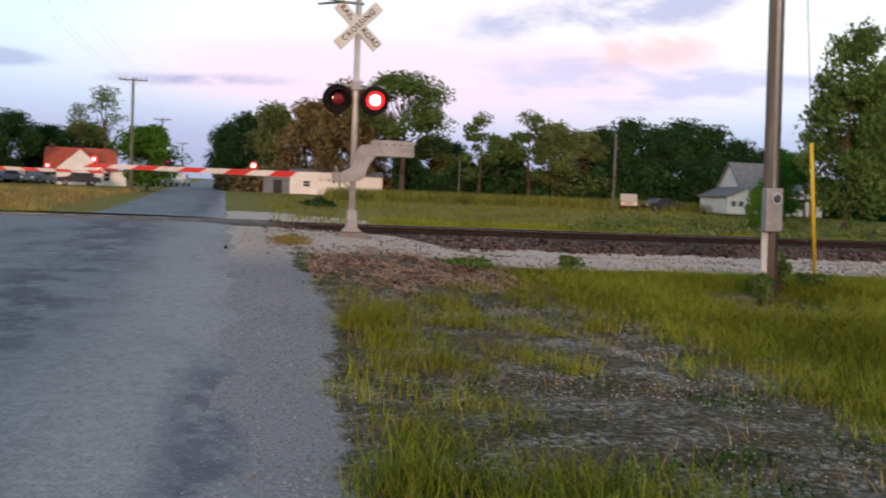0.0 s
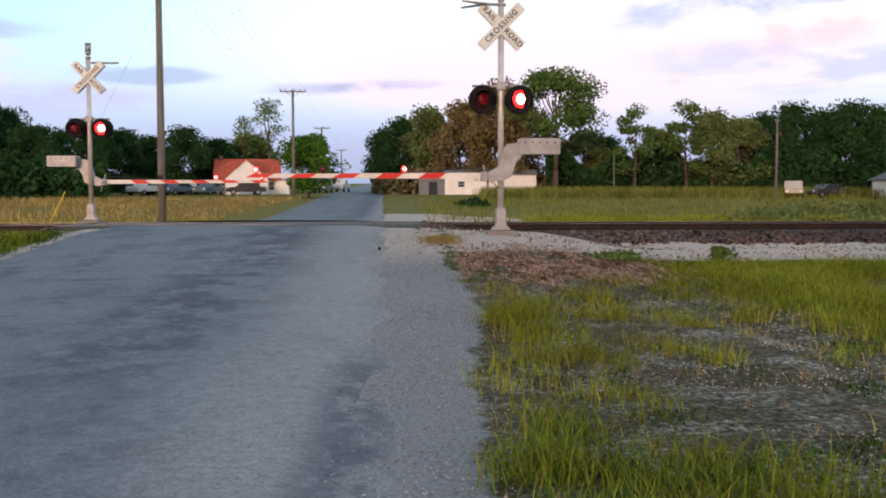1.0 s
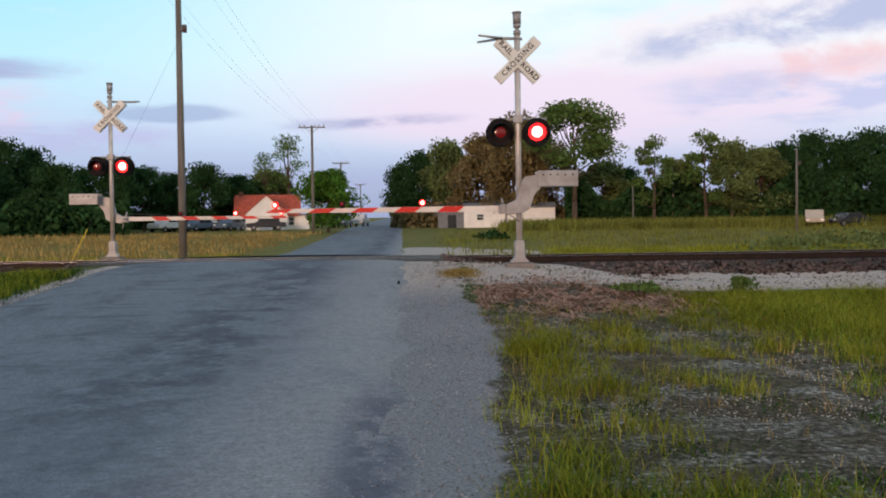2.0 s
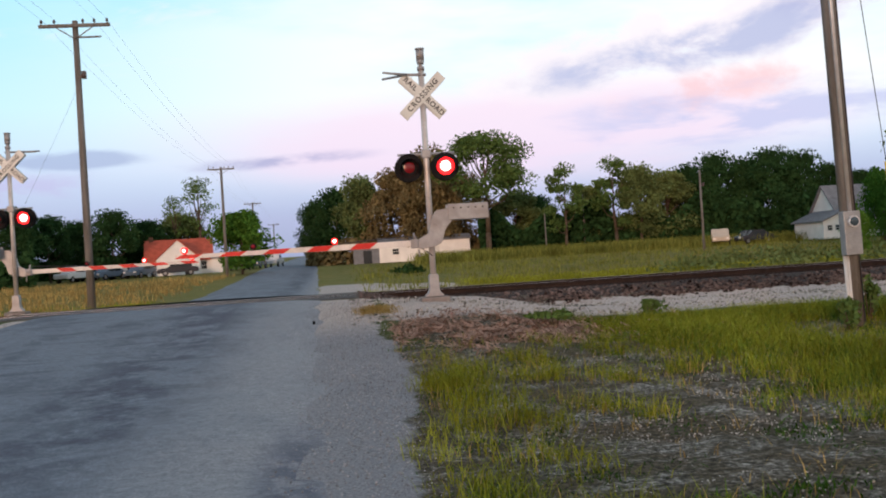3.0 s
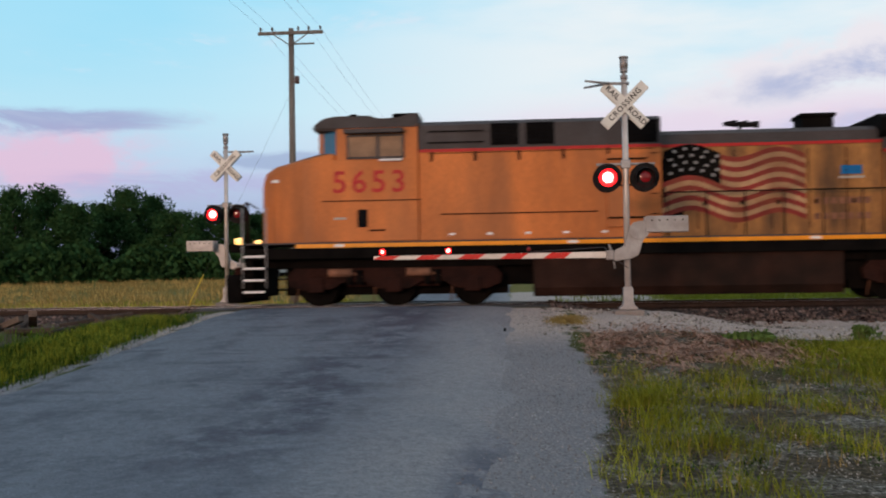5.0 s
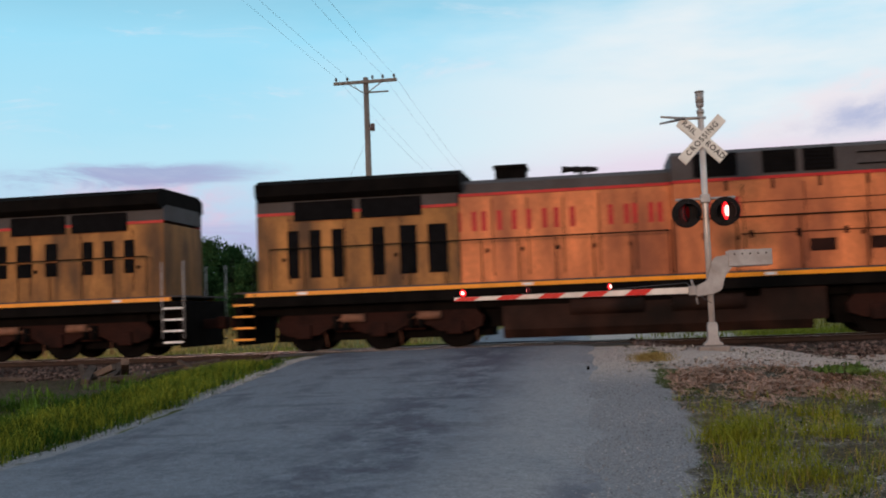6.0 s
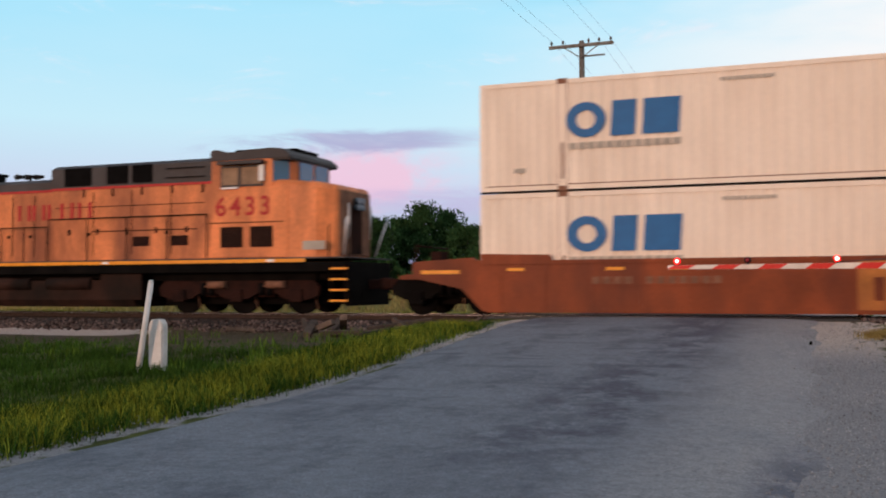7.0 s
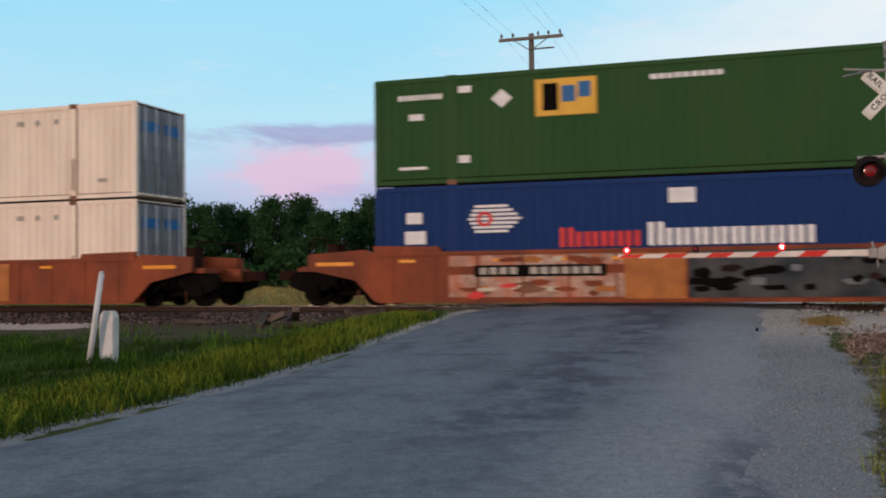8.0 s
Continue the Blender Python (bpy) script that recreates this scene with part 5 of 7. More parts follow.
        for yy in (-1.2, 1.2):
            tube(bm, (e * 10.3, yy, 1.1), (e * 10.3, yy, 1.95), .022, seg=8)
        tube(bm, (e * 10.3, -1.2, 1.9), (e * 10.3, 1.2, 1.9), .022, seg=8)
        box(bm, min(e * 9.7, e * 10.0), max(e * 9.7, e * 10.0), -.9, -.4, 1.1, 1.75)
        part("hand_brake_stand", bm, "truck", pf)
        bm = bmesh.new()
        box(bm, min(e * 11.1, e * 11.9), max(e * 11.1, e * 11.9), -.14, .14, .74, 1.02, .04)
        part("coupler", bm, "truck", pf)
        # near-black trucks: the shadow below the car end is put into their colour
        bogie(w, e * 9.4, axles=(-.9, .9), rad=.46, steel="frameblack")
        # added dark box filling the shaded space between the wheels
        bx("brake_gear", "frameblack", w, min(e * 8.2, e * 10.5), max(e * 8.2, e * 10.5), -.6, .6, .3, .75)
        bm = bmesh.new()
        prism(bm, [(e * 8.35, 1.44), (e * 6.4, 1.44), (e * 6.5, 1.60), (e * 8.35, 1.64)], 'y', -1.47, -1.33)
        part("guide_plate", bm, "well", w)
    return w


TRAIN = []


def build_train():
    y, z = TRACK_Y, RAIL
    l1 = locomotive("5653", "yellow", False)
    l2 = locomotive("6433", "yellow2", True)
    TRAIN.append((l1, 3.85, 0, 0))
    TRAIN.append((l2, 27.15, 0, 180))
    c1, c2 = 50.35, 74.65
    for c, art in ((c1, False), (c2, True)):
        TRAIN.append((well_car(art), c, 0, 0))
    lo1 = container("container", "white", 16.7, "white 53-foot container with blue carrier mark in the well")
    up1 = container("container", "white", 16.7, "white 53-foot container with blue carrier mark, stacked on top")
    for c in (lo1, up1):
        railroad_logo(c, -6.0, 1.35)
        blocks(c, [(-2.1 + .16 * i, -1.98 + .16 * i, 2.55, 2.64) for i in range(8)], "faintgrey", 1.302)
        blocks(c, [(4.0, 4.25, 2.35, 2.5), (4.7, 4.85, 2.35, 2.5), (5.4, 5.55, 2.35, 2.5), (-7.4, -7.1, .5, .62), (7.0, 7.3, .5, .62)], "faintgrey", 1.302)
    up2 = container("container", "green", 16.6, "dark green 53-foot container with gold sign, stacked on top")
    lo2 = container("container", "blue", 16.6, "blue 53-foot container with white and red lettering bars in the well")
    blocks(up2, [(-3.81, -2.21, 1.66, 2.62)], "logogold", 1.302, label="gold sign panel with plain shapes")
    blocks(up2, [(-3.61, -3.21, 1.8, 2.5)], "frameblack", 1.309)
    blocks(up2, [(-3.11, -2.76, 2.0, 2.42), (-2.68, -2.36, 2.1, 2.5)], "logoblue", 1.309)
    bm = bmesh.new()
    bm.faces.new([bm.verts.new((-4.71 + u, -1.308, 2.2 + v)) for u, v in ((-.28, 0), (0, -.25), (.28, 0), (0, .25))])
    part("placard", bm, "logowhite", up2)
    blocks(up2, [(-7.6 + .16 * i, -7.48 + .16 * i, 2.3, 2.44) for i in range(8)] + [(-7.3, -6.9, 1.75, 1.92), (-5.9, -5.55, 2.42, 2.6), (-5.9, -5.6, .55, .75), (-7.6, -6.8, .42, .5)] +
           [(-.86 + .2 * i, -.70 + .2 * i, 2.42, 2.55) for i in range(9)], "logowhite", 1.302, label="small white bar lettering")
    blocks(lo2, [(-7.4, -6.95, 1.9, 2.2), (-7.45, -6.85, 1.35, 1.7), (-.46, .19, 2.25, 2.62)], "logowhite", 1.302)
    for k in range(7):
        zz = 1.62 + k * .11
        o = .06 * abs(k - 3)
        bx("emblem_stripe", "logowhite", lo2, -5.66 + o, -4.21 - o * 2, -1.308, -1.302, zz, zz + .07)
    bm = bmesh.new()
    ring_shape(bm, -5.21, 1.98, .22, .2, .1, -1.312, 0, 6.3)
    part("emblem", bm, "logored", lo2)
    blocks(lo2, [(-3.21 + .42 * i + u, -3.07 + .42 * i + u, 1.2, 1.70 - .12 * (i > 0)) for i in range(5) for u in (0, .22)], "logored", 1.302, label="red lettering as plain bars")
    blocks(lo2, [(-.98 + .44 * i + u, -.82 + .44 * i + u, 1.2, 1.78 - .16 * (i > 0)) for i in range(9) for u in (0, .23)], "logowhite", 1.302, label="white lettering as plain bars")
    bx("red_end", "logored", lo2, -8.315, -8.3, -1.2, 1.2, .2, 2.75, label="red container end wall")
    for c, lo, up in ((c1 - .05, lo1, up1), (c2 - .05, lo2, up2)):
        TRAIN.append((lo, c, .32, 0))
        TRAIN.append((up, c, 3.26, 0))


# how far the train lies from its place at 5.0 s; it rolls towards -x at about 25.5 m/s
SHIFT = [(0.0, 127.6), (2.0, 76.6), (4.0, 25.5), (4.5, 12.66), (5.0, 0.02), (5.2, -5.1), (6.5, -38.3), (7.0, -50.6), (7.5, -63.93), (8.0, -76.6)]


build_train()


# ---- crossing signals
FLIPS = [0.12, 0.70, 1.30, 1.88, 2.41, 2.95, 3.55, 4.15, 4.75, 5.38, 6.02, 6.65, 7.25, 7.75]   # when the pair of lamps changes over; it starts on the right one
ROUNDELS = []   # (object, home, shows lit face first)


def disc(bm, cx, cy, cz, r, nrm, bulge=0.0, seg=24, mi=0):
    """A domed disc facing nrm (-1 or 1 along y)."""
    c = bm.verts.new((cx, cy + nrm * bulge, cz))
    ring = [bm.verts.new((cx + r * math.cos(a), cy, cz + r * math.sin(a))) for a in (2 * math.pi * i / seg for i in range(seg))]
    for i in range(seg):
        f = bm.faces.new((c, ring[i], ring[(i + 1) % seg]))
        f.material_index = mi
        f.smooth = True


def roundel(parent, x, y, z, r, facing, lit_first):
    """A lens disc with a lit face and a dark face, which turns over about its upright axis."""
    bm = bmesh.new()
    disc(bm, 0, -.012, 0, r, -1, .02, mi=0)
    disc(bm, 0, -.034, 0, r * .60, -1, .012, mi=1)
    # black rim on the dark face paints in the visor's darkness
    disc(bm, 0, .012, 0, r, 1, .012, mi=3)
    disc(bm, 0, .020, 0, r * .62, 1, .025, mi=2)
    tube(bm, (0, -.012, 0), (0, .012, 0), r, seg=24, caps=False)
    for f in bm.faces:
        if len(f.verts) == 4:
            f.material_index = 2
    ob = part("roundel", bm, "lens_on", parent, "red lens roundel")
    ob.data.materials.append(M["lens_hot"])
    ob.data.materials.append(M["lens_off"])
    ob.data.materials.append(M["black"])
    ROUNDELS.append((ob, (x, y, z), 0 if facing < 0 else 180, lit_first))
    return ob


def signal_mast(m, label, behind):
    """A crossing signal with lamps, sign, gate mechanism and lowered arm. The arm points to -x; local -y is its front.
    behind: the mast is turned about, so the pairs of lamps change sides."""
    s = thing("crossing_signal", m, label, "crossing signal", "crossing signals")
    bm = bmesh.new()
    box(bm, -.31, .31, -.28, .28, -.35, .055, .02)
    part("foundation", bm, "concrete", s)
    bm = bmesh.new()
    prism(bm, [(-.20, .06), (.20, .06), (.20, .10), (.13, .15), (.105, .24), (.105, .50), (.085, .55), (-.085, .55), (-.105, .50), (-.105, .24), (-.13, .15), (-.20, .10)], 'y', -.12, .12)
    bmesh.ops.bevel(bm, geom=list(bm.edges), offset=.012, segments=1, affect='EDGES')
    part("junction_base", bm, "mech", s)
    bm = bmesh.new()
    tube(bm, (0, 0, .54), (0, 0, 5.02), .066, seg=20)
    mast = part("mast", bm, "alu", s)
    bm = bmesh.new()
    tube(bm, (0, 0, 5.0), (0, 0, 5.08), .08, seg=16)
    tube(bm, (0, 0, 5.06), (0, 0, 5.16), .05, .04, seg=12)
    tube(bm, (0, 0, 5.14), (0, 0, 5.22), .075, .085, seg=16)
    tube(bm, (0, 0, 5.22), (0, 0, 5.46), .085, .09, seg=16)
    tube(bm, (0, 0, 5.46), (0, 0, 5.485), .105, .10, seg=16)
    part("bell", bm, "mech", s, "grey electronic bell on top of the mast")
    # wind bracket for the raised arm
    bm = bmesh.new()
    tube(bm, (.1, -.02, 4.90), (-.35, -.1, 4.90), .032, seg=8)
    for y1, z1 in ((-.30, 4.93), (.12, 4.86)):
        tube(bm, (-.33, -.1, 4.90), (-.85, y1, z1), .032, .022, seg=8)
    part("arm_bracket", bm, "mech", s)
    # crossed blades
    for f, yy in ((-1, -.09), (1, .09)):
        for k, (ang, words) in enumerate(((45, (("CROSSING", 0),)), (-45, (("RAIL", -.36), ("ROAD", .36))))):
            bm = bmesh.new()
            box(bm, -.61, .61, -.006, .006, -.115, .115, .004)
            y = yy + f * (.014 if k == 0 else 0)
            bl = part("crossbuck_blade", bm, "signwhite", s, "white reflective crossbuck blade")
            bl.matrix_local = pose(0, y, 4.44, 0, -ang, 0) if f < 0 else pose(0, y, 4.44, 0, 0, 180) @ pose(0, 0, 0, 0, -ang, 0)
            for wd, off in words:
                lettering(wd, .165, "letter", bl, pose(off, -.0075, 0, 90, 0, 0), "black_lettering", .0015, .003, 1.22 if len(wd) > 4 else 1.1)
    # lamp pairs, front and back
    bm = bmesh.new()
    tube(bm, (-.62, 0, 3.17), (.62, 0, 3.17), .03, seg=10)
    box(bm, -.1, .1, -.11, .11, 3.08, 3.26, .02)
    arm = part("lamp_crossarm", bm, "mech", s)
    for x in (-.395, .395):
        bm = bmesh.new()
        tube(bm, (x, 0, 3.17), (x, 0, 3.05), .035, seg=8)
        tube(bm, (x, -.10, 2.88), (x, .10, 2.88), .15, seg=20)
        hs = part("lamp_housing", bm, "black", s)
        for f in (-1, 1):
            bm = bmesh.new()
            tube(bm, (x, f * .10, 2.88), (x, f * .125, 2.88), .305, seg=32)
            part("target_disc", bm, "black", hs, "matt black round lamp background")
            bm = bmesh.new()
            n = 18
            arcs = []
            for k in range(n + 1):
                a = math.radians(-35 + 250 * k / n)
                ln = .25 - .08 * (1 - math.sin(a)) / 2
                arcs.append([bm.verts.new((x + rr * math.cos(a), f * (.125 + d), 2.88 + rr * math.sin(a) - .15 * d * (d > .1))) for rr in (.212, .206) for d in (0, ln)])
            for p, q in zip(arcs[:-1], arcs[1:]):
                for i, j in ((0, 1), (3, 2), (1, 3)):
                    bm.faces.new((p[i], p[j], q[j], q[i]))
            part("visor", bm, "black", hs, "black lamp visor")
            screen_right = (x > 0) != behind
            if (f < 0) != behind:
                roundel(s, x, f * .15, 2.88, .192, f, screen_right)
            else:
                bm = bmesh.new()
                disc(bm, x, f * .14, 2.88, .15, f, .02)
                part("lens", bm, "lens_off", hs)
    # gate mechanism
    bm = bmesh.new()
    prism(bm, [(-.30, 1.10), (-.30, 1.32), (-.08, 1.42), (.02, 1.78), (.12, 1.92), (.44, 1.96), (.48, 1.72), (.30, 1.50), (.22, 1.22), (.05, 1.14)], 'y', -.24, -.07)
    bmesh.ops.bevel(bm, geom=list(bm.edges), offset=.02, segments=2, affect='EDGES')
    gm = part("gate_mechanism", bm, "mech", s, "grey cast gate mechanism housing")
    bm = bmesh.new()
    tube(bm, (.2, -.27, 1.72), (.2, -.23, 1.72), .16, seg=20)
    part("mechanism_cover", bm, "mech", gm)
    for yy in (-.27, .13):
        bm = bmesh.new()
        box(bm, .38, 1.26, yy, yy + .08, 1.70, 2.04, .012)
        cw = part("counterweight", bm, "mech", s, "grey counterweight plate with bolts")
        for k in range(5):
            bm = bmesh.new()
            tube(bm, (.5 + k * .16, yy - .012, 1.95), (.5 + k * .16, yy + .09, 1.95), .018, seg=8)
            part("bolt", bm, "truck", cw)
    bm = bmesh.new()
    tube(bm, (-.36, -.3, 1.24), (-.36, .2, 1.24), .03, seg=10)
    tube(bm, (-.36, -.2, 1.32), (-.40, -.2, 1.46), .035, .02, seg=8)
    tube(bm, (-.3, -.12, 1.10), (-.28, -.12, .94), .02, seg=8)
    box(bm, -.46, -.30, -.24, -.06, 1.13, 1.33, .02)
    part("arm_hinge", bm, "mech", s)
    # arm
    L0, L1 = -.45, -5.45
    ZB, ZT = (1.17, 1.205), (1.305, 1.285)      # lower and upper edge at hinge and tip

    def edge(xx):
        u = (xx - L0) / (L1 - L0)
        return ZB[0] + (ZB[1] - ZB[0]) * u, ZT[0] + (ZT[1] - ZT[0]) * u

    bm = bmesh.new()
    prism(bm, [(L0, ZB[0]), (L1, ZB[1]), (L1, ZT[1]), (L0, ZT[0])], 'y', -.165, -.115)
    ga = part("gate_arm", bm, "armwhite", s, "lowered white gate arm with slanted red bands")
    for k in range(5):
        x = -1.25 - k * .92
        for y0, y1 in ((-.171, -.164), (-.116, -.109)):
            (a0, a1), (b0, b1) = edge(x), edge(x - .46)
            bm = bmesh.new()
            prism(bm, [(x - .10, a0 + .002), (x - .54, b0 + .002), (x - .38, b1 - .002), (x + .06, a1 - .002)], 'y', y0, y1)
            part("red_band", bm, "armred", ga)
    for k, x in enumerate((-5.25, -3.82, -2.1)):
        zt = edge(x)[1]
        zc = zt + .085
        bm = bmesh.new()
        box(bm, x - .03, x + .03, -.165, -.115, zt - .01, zt + .03)
        tube(bm, (x, -.19, zc), (x, -.09, zc), .07, seg=16)
        lamp = part("arm_lamp", bm, "black", ga)
        f = -1 if not behind else 1
        if k == 0:
            bm = bmesh.new()
            disc(bm, x, -.14 + f * .058, zc, .068, f, .03)
            part("lens", bm, "lens_on", lamp, "steadily lit red arm lamp")
            bm = bmesh.new()
            disc(bm, x, -.14 + f * .088, zc, .034, f, .012)
            part("lamp_core", bm, "lens_hot", lamp)
        else:
            roundel(s, x, -.14 + f * .085, zc, .066, f, (k == 2) != behind)
    bm = bmesh.new()
    for a, b in (((-2.1, -.14, 1.32), (-.5, -.14, 1.40)), ((-.5, -.14, 1.40), (-.2, -.1, 1.1)), ((-.2, -.1, 1.1), (0, -.07, .95))):
        tube(bm, a, b, .01, seg=6)
    part("lamp_cable", bm, "wire", ga)
    return s


signal_mast(pose(2.24, 21.62, .70), "silver crossing signal mast, red lamps flashing, gate arm lowered", False)
signal_mast(pose(-9.50, 31.40, .68, 0, 0, 180), "silver crossing signal mast across the track with gate arm lowered", True)


# ---- poles and wires
def sag_wire(bm, a, b, sag, r, n=14):
    a, b = Vector(a), Vector(b)
    pts = [a.lerp(b, i / n) - Vector((0, 0, sag * 4 * (i / n) * (1 - i / n))) for i in range(n + 1)]
    for p, q in zip(pts[:-1], pts[1:]):
        tube(bm, p, q, r, seg=5, caps=False)


def utility_pole(x, y, z0, top, arm, turn, label, r=.15, box_at=None, second=False):
    p = thing("utility_pole", pose(x, y, 0, 0, 0, turn), label, "utility pole", "utility poles")
    bm = bmesh.new()
    tube(bm, (0, 0, z0 - .3), (0, 0, top + .12), r, r * .66, seg=14)
    part("pole_shaft", bm, "pole", p)
    if arm:
        bm = bmesh.new()
        box(bm, -arm / 2, arm / 2, -.2, -.09, top - .16, top - .03, .01)
        ca = part("crossarm", bm, "pole", p)
        for xx in (-.46, -.28, .12, .28, .46):
            bm = bmesh.new()
            tube(bm, (xx * arm, -.145, top - .03), (xx * arm, -.145, top + .05), .02, seg=6)
            tube(bm, (xx * arm, -.145, top + .04), (xx * arm, -.145, top + .16), .06, .04, seg=10)
            part("insulator", bm, "insul", ca)
        bm = bmesh.new()
        for sg in (-1, 1):
            tube(bm, (sg * .28 * arm, -.15, top - .12), (0, -.12, top - .62), .022, seg=6)
        part("arm_brace", bm, "pole", ca)
        if second:
            bm = bmesh.new()
            box(bm, .05, 1.0, -.12, -.04, top - .58, top - .52, .01)
            part("spacer_arm", bm, "pole", ca)
    if box_at:
        bm = bmesh.new()
        tube(bm, (.24, -.05, box_at), (.24, -.05, box_at + .3), .1, seg=12)
        box(bm, .05, .25, -.1, 0, box_at + .05, box_at + .12)
        part("fuse_box", bm, "insul", p)
    return p


utility_pole(-9.55, 40.9, .05, 11.75, 2.75, 0, "tall weathered utility pole with crossarm beside the road", .17, 9.55, True)
utility_pole(-10.4, 100, .9, 11.6, 2.6, 2, "weathered utility pole with crossarm far along the road", .17)
utility_pole(-11.9, 157, 1.8, 11.6, 2.6, 2, "weathered utility pole with crossarm far along the road", .17)
utility_pole(-13.6, 240, 2.8, 11.6, 2.6, 2, "weathered utility pole with crossarm far along the road", .17)
utility_pole(32.3, 84.0, .5, 7.6, 0, 0, "thin utility pole with yard lamp before the trees", .12, 6.3)
utility_pole(23.4, 107.5, 1.05, 5.4, 0, 0, "thin yard light pole before the trees", .09)
utility_pole(28.8, 111.5, 1.15, 7.6, 0, 0, "bare thin pole before the trees", .12)


def build_wires():
    w = thing("overhead_wires", pose(0, 0, 0), "thin dark overhead wires strung between utility poles", "overhead wire")
    for k in (-.46, -.28, .28, .46):
        for a, b in (((-9.55, 40.76, 11.9), (-7.0, -22, 11.2)), ((-9.55, 40.76, 11.9), (-10.4, 99.85, 11.75)), ((-10.4, 99.85, 11.75), (-11.9, 156.85, 11.75)), ((-11.9, 156.85, 11.75), (-13.6, 239.85, 11.75))):
            bm = bmesh.new()
            sag_wire(bm, (a[0] + k * 2.7, a[1], a[2]), (b[0] + k * 2.7, b[1], b[2]), .7, .004)
            part("wire", bm, "wire", w)


build_wires()


def pole_guy():
    g = thing("guy_wire", pose(0, 0, 0), "guy wire with yellow guard beside the tall pole", "guy wire")
    a, t = Vector((-13.3, 38.0, -.05)), Vector((-9.65, 40.8, 9.0))
    bm = bmesh.new()
    tube(bm, a, t, .004, seg=6)
    part("wire", bm, "wire", g)
    bm = bmesh.new()
    d = (t - a).normalized()
    tube(bm, a, a + d * 1.9, .018, seg=8)
    part("guard", bm, "stakeyel", g, "yellow plastic guy guard")


pole_guy()


def meter_pole():
    p = thing("meter_pole", pose(8.08, 14.62, .21, 0, -1.6, 0), "weathered pole with grey electric meter and white conduit", "utility pole")
    bm = bmesh.new()
    tube(bm, (0, 0, -.4), (0, 0, 9.3), .125, .10, seg=20)
    part("pole_shaft", bm, "pole", p)
    bm = bmesh.new()
    for x in (-.155, -.105):
        tube(bm, (x, -.085, -.2), (x, -.085, 1.05), .024, seg=10)
    part("conduit", bm, "stakewhite", p, "white plastic conduit pair")
    bm = bmesh.new()
    tube(bm, (-.03, -.135, 1.7), (-.03, -.12, 9.0), .03, seg=10)
    part("riser_conduit", bm, "conduit", p)
    bm = bmesh.new()
    tube(bm, (.07, -.115, 0), (.07, -.10, 9.0), .012, seg=6)
    part("ground_wire", bm, "wire", p)
    bm = bmesh.new()
    box(bm, -.21, .06, -.27, -.10, 1.05, 1.72, .015)
    b = part("meter_box", bm, "meter", p, "grey steel meter box")
    bm = bmesh.new()
    tube(bm, (-.075, -.27, 1.56), (-.075, -.33, 1.56), .085, seg=20)
    part("meter_ring", bm, "conduit", b)
    bm = bmesh.new()
    disc(bm, -.075, -.332, 1.56, .07, -1, .03)
    part("meter_glass", bm, "glass", b)
    bm = bmesh.new()
    box(bm, -.17, .02, -.278, -.268, 1.12, 1.38, .004)
    part("box_lid", bm, "meter", b)
    g = thing("guy_wire", pose(0, 0, 0), "steel guy wire with yellow plastic guard anchored in grass", "guy wire")
    a, t = Vector((10.17, 16.64, .25)), Vector((8.15, 14.7, 8.9))
    bm = bmesh.new()
    tube(bm, a, t, .007, seg=6)
    part("wire", bm, "wire", g)
    bm = bmesh.new()
    d = (t - a).normalized()
    tube(bm, a + d * .1, a + d * 2.65, .032, seg=10)
    part("guard", bm, "stakeyel", g, "yellow plastic guy guard")


meter_pole()


def markers():
    p = thing("cable_marker", pose(-10.83, 13.72, .02, 0, 0, 0), "white plastic cable marker post leaning in grass", "marker post")
    bm = bmesh.new()
    tube(bm, (-.03, 0, -.2), (.27, 0, 1.62), .05, .045, seg=14)
    tube(bm, (.27, 0, 1.62), (.275, 0, 1.66), .045, .03, seg=14)
    part("post", bm, "stakewhite", p)
    q = thing("telephone_pedestal", pose(-10.62, 14.0, 0, 0, 0, 12), "pale grey telephone pedestal box in grass", "utility box")
    bm = bmesh.new()
    prism(bm, [(-.13, -.1), (.13, -.1), (.13, .92), (.08, 1.02), (-.08, 1.02), (-.13, .92)], 'y', -.1, .1)
    bmesh.ops.bevel(bm, geom=list(bm.edges), offset=.015, segments=2, affect='EDGES')
    part("cabinet", bm, "stakewhite", q)
    bm = bmesh.new()
    box(bm, -.11, .11, -.112, -.1, .1, .84, .004)
    part("cover", bm, "stakewhite", q)


markers()


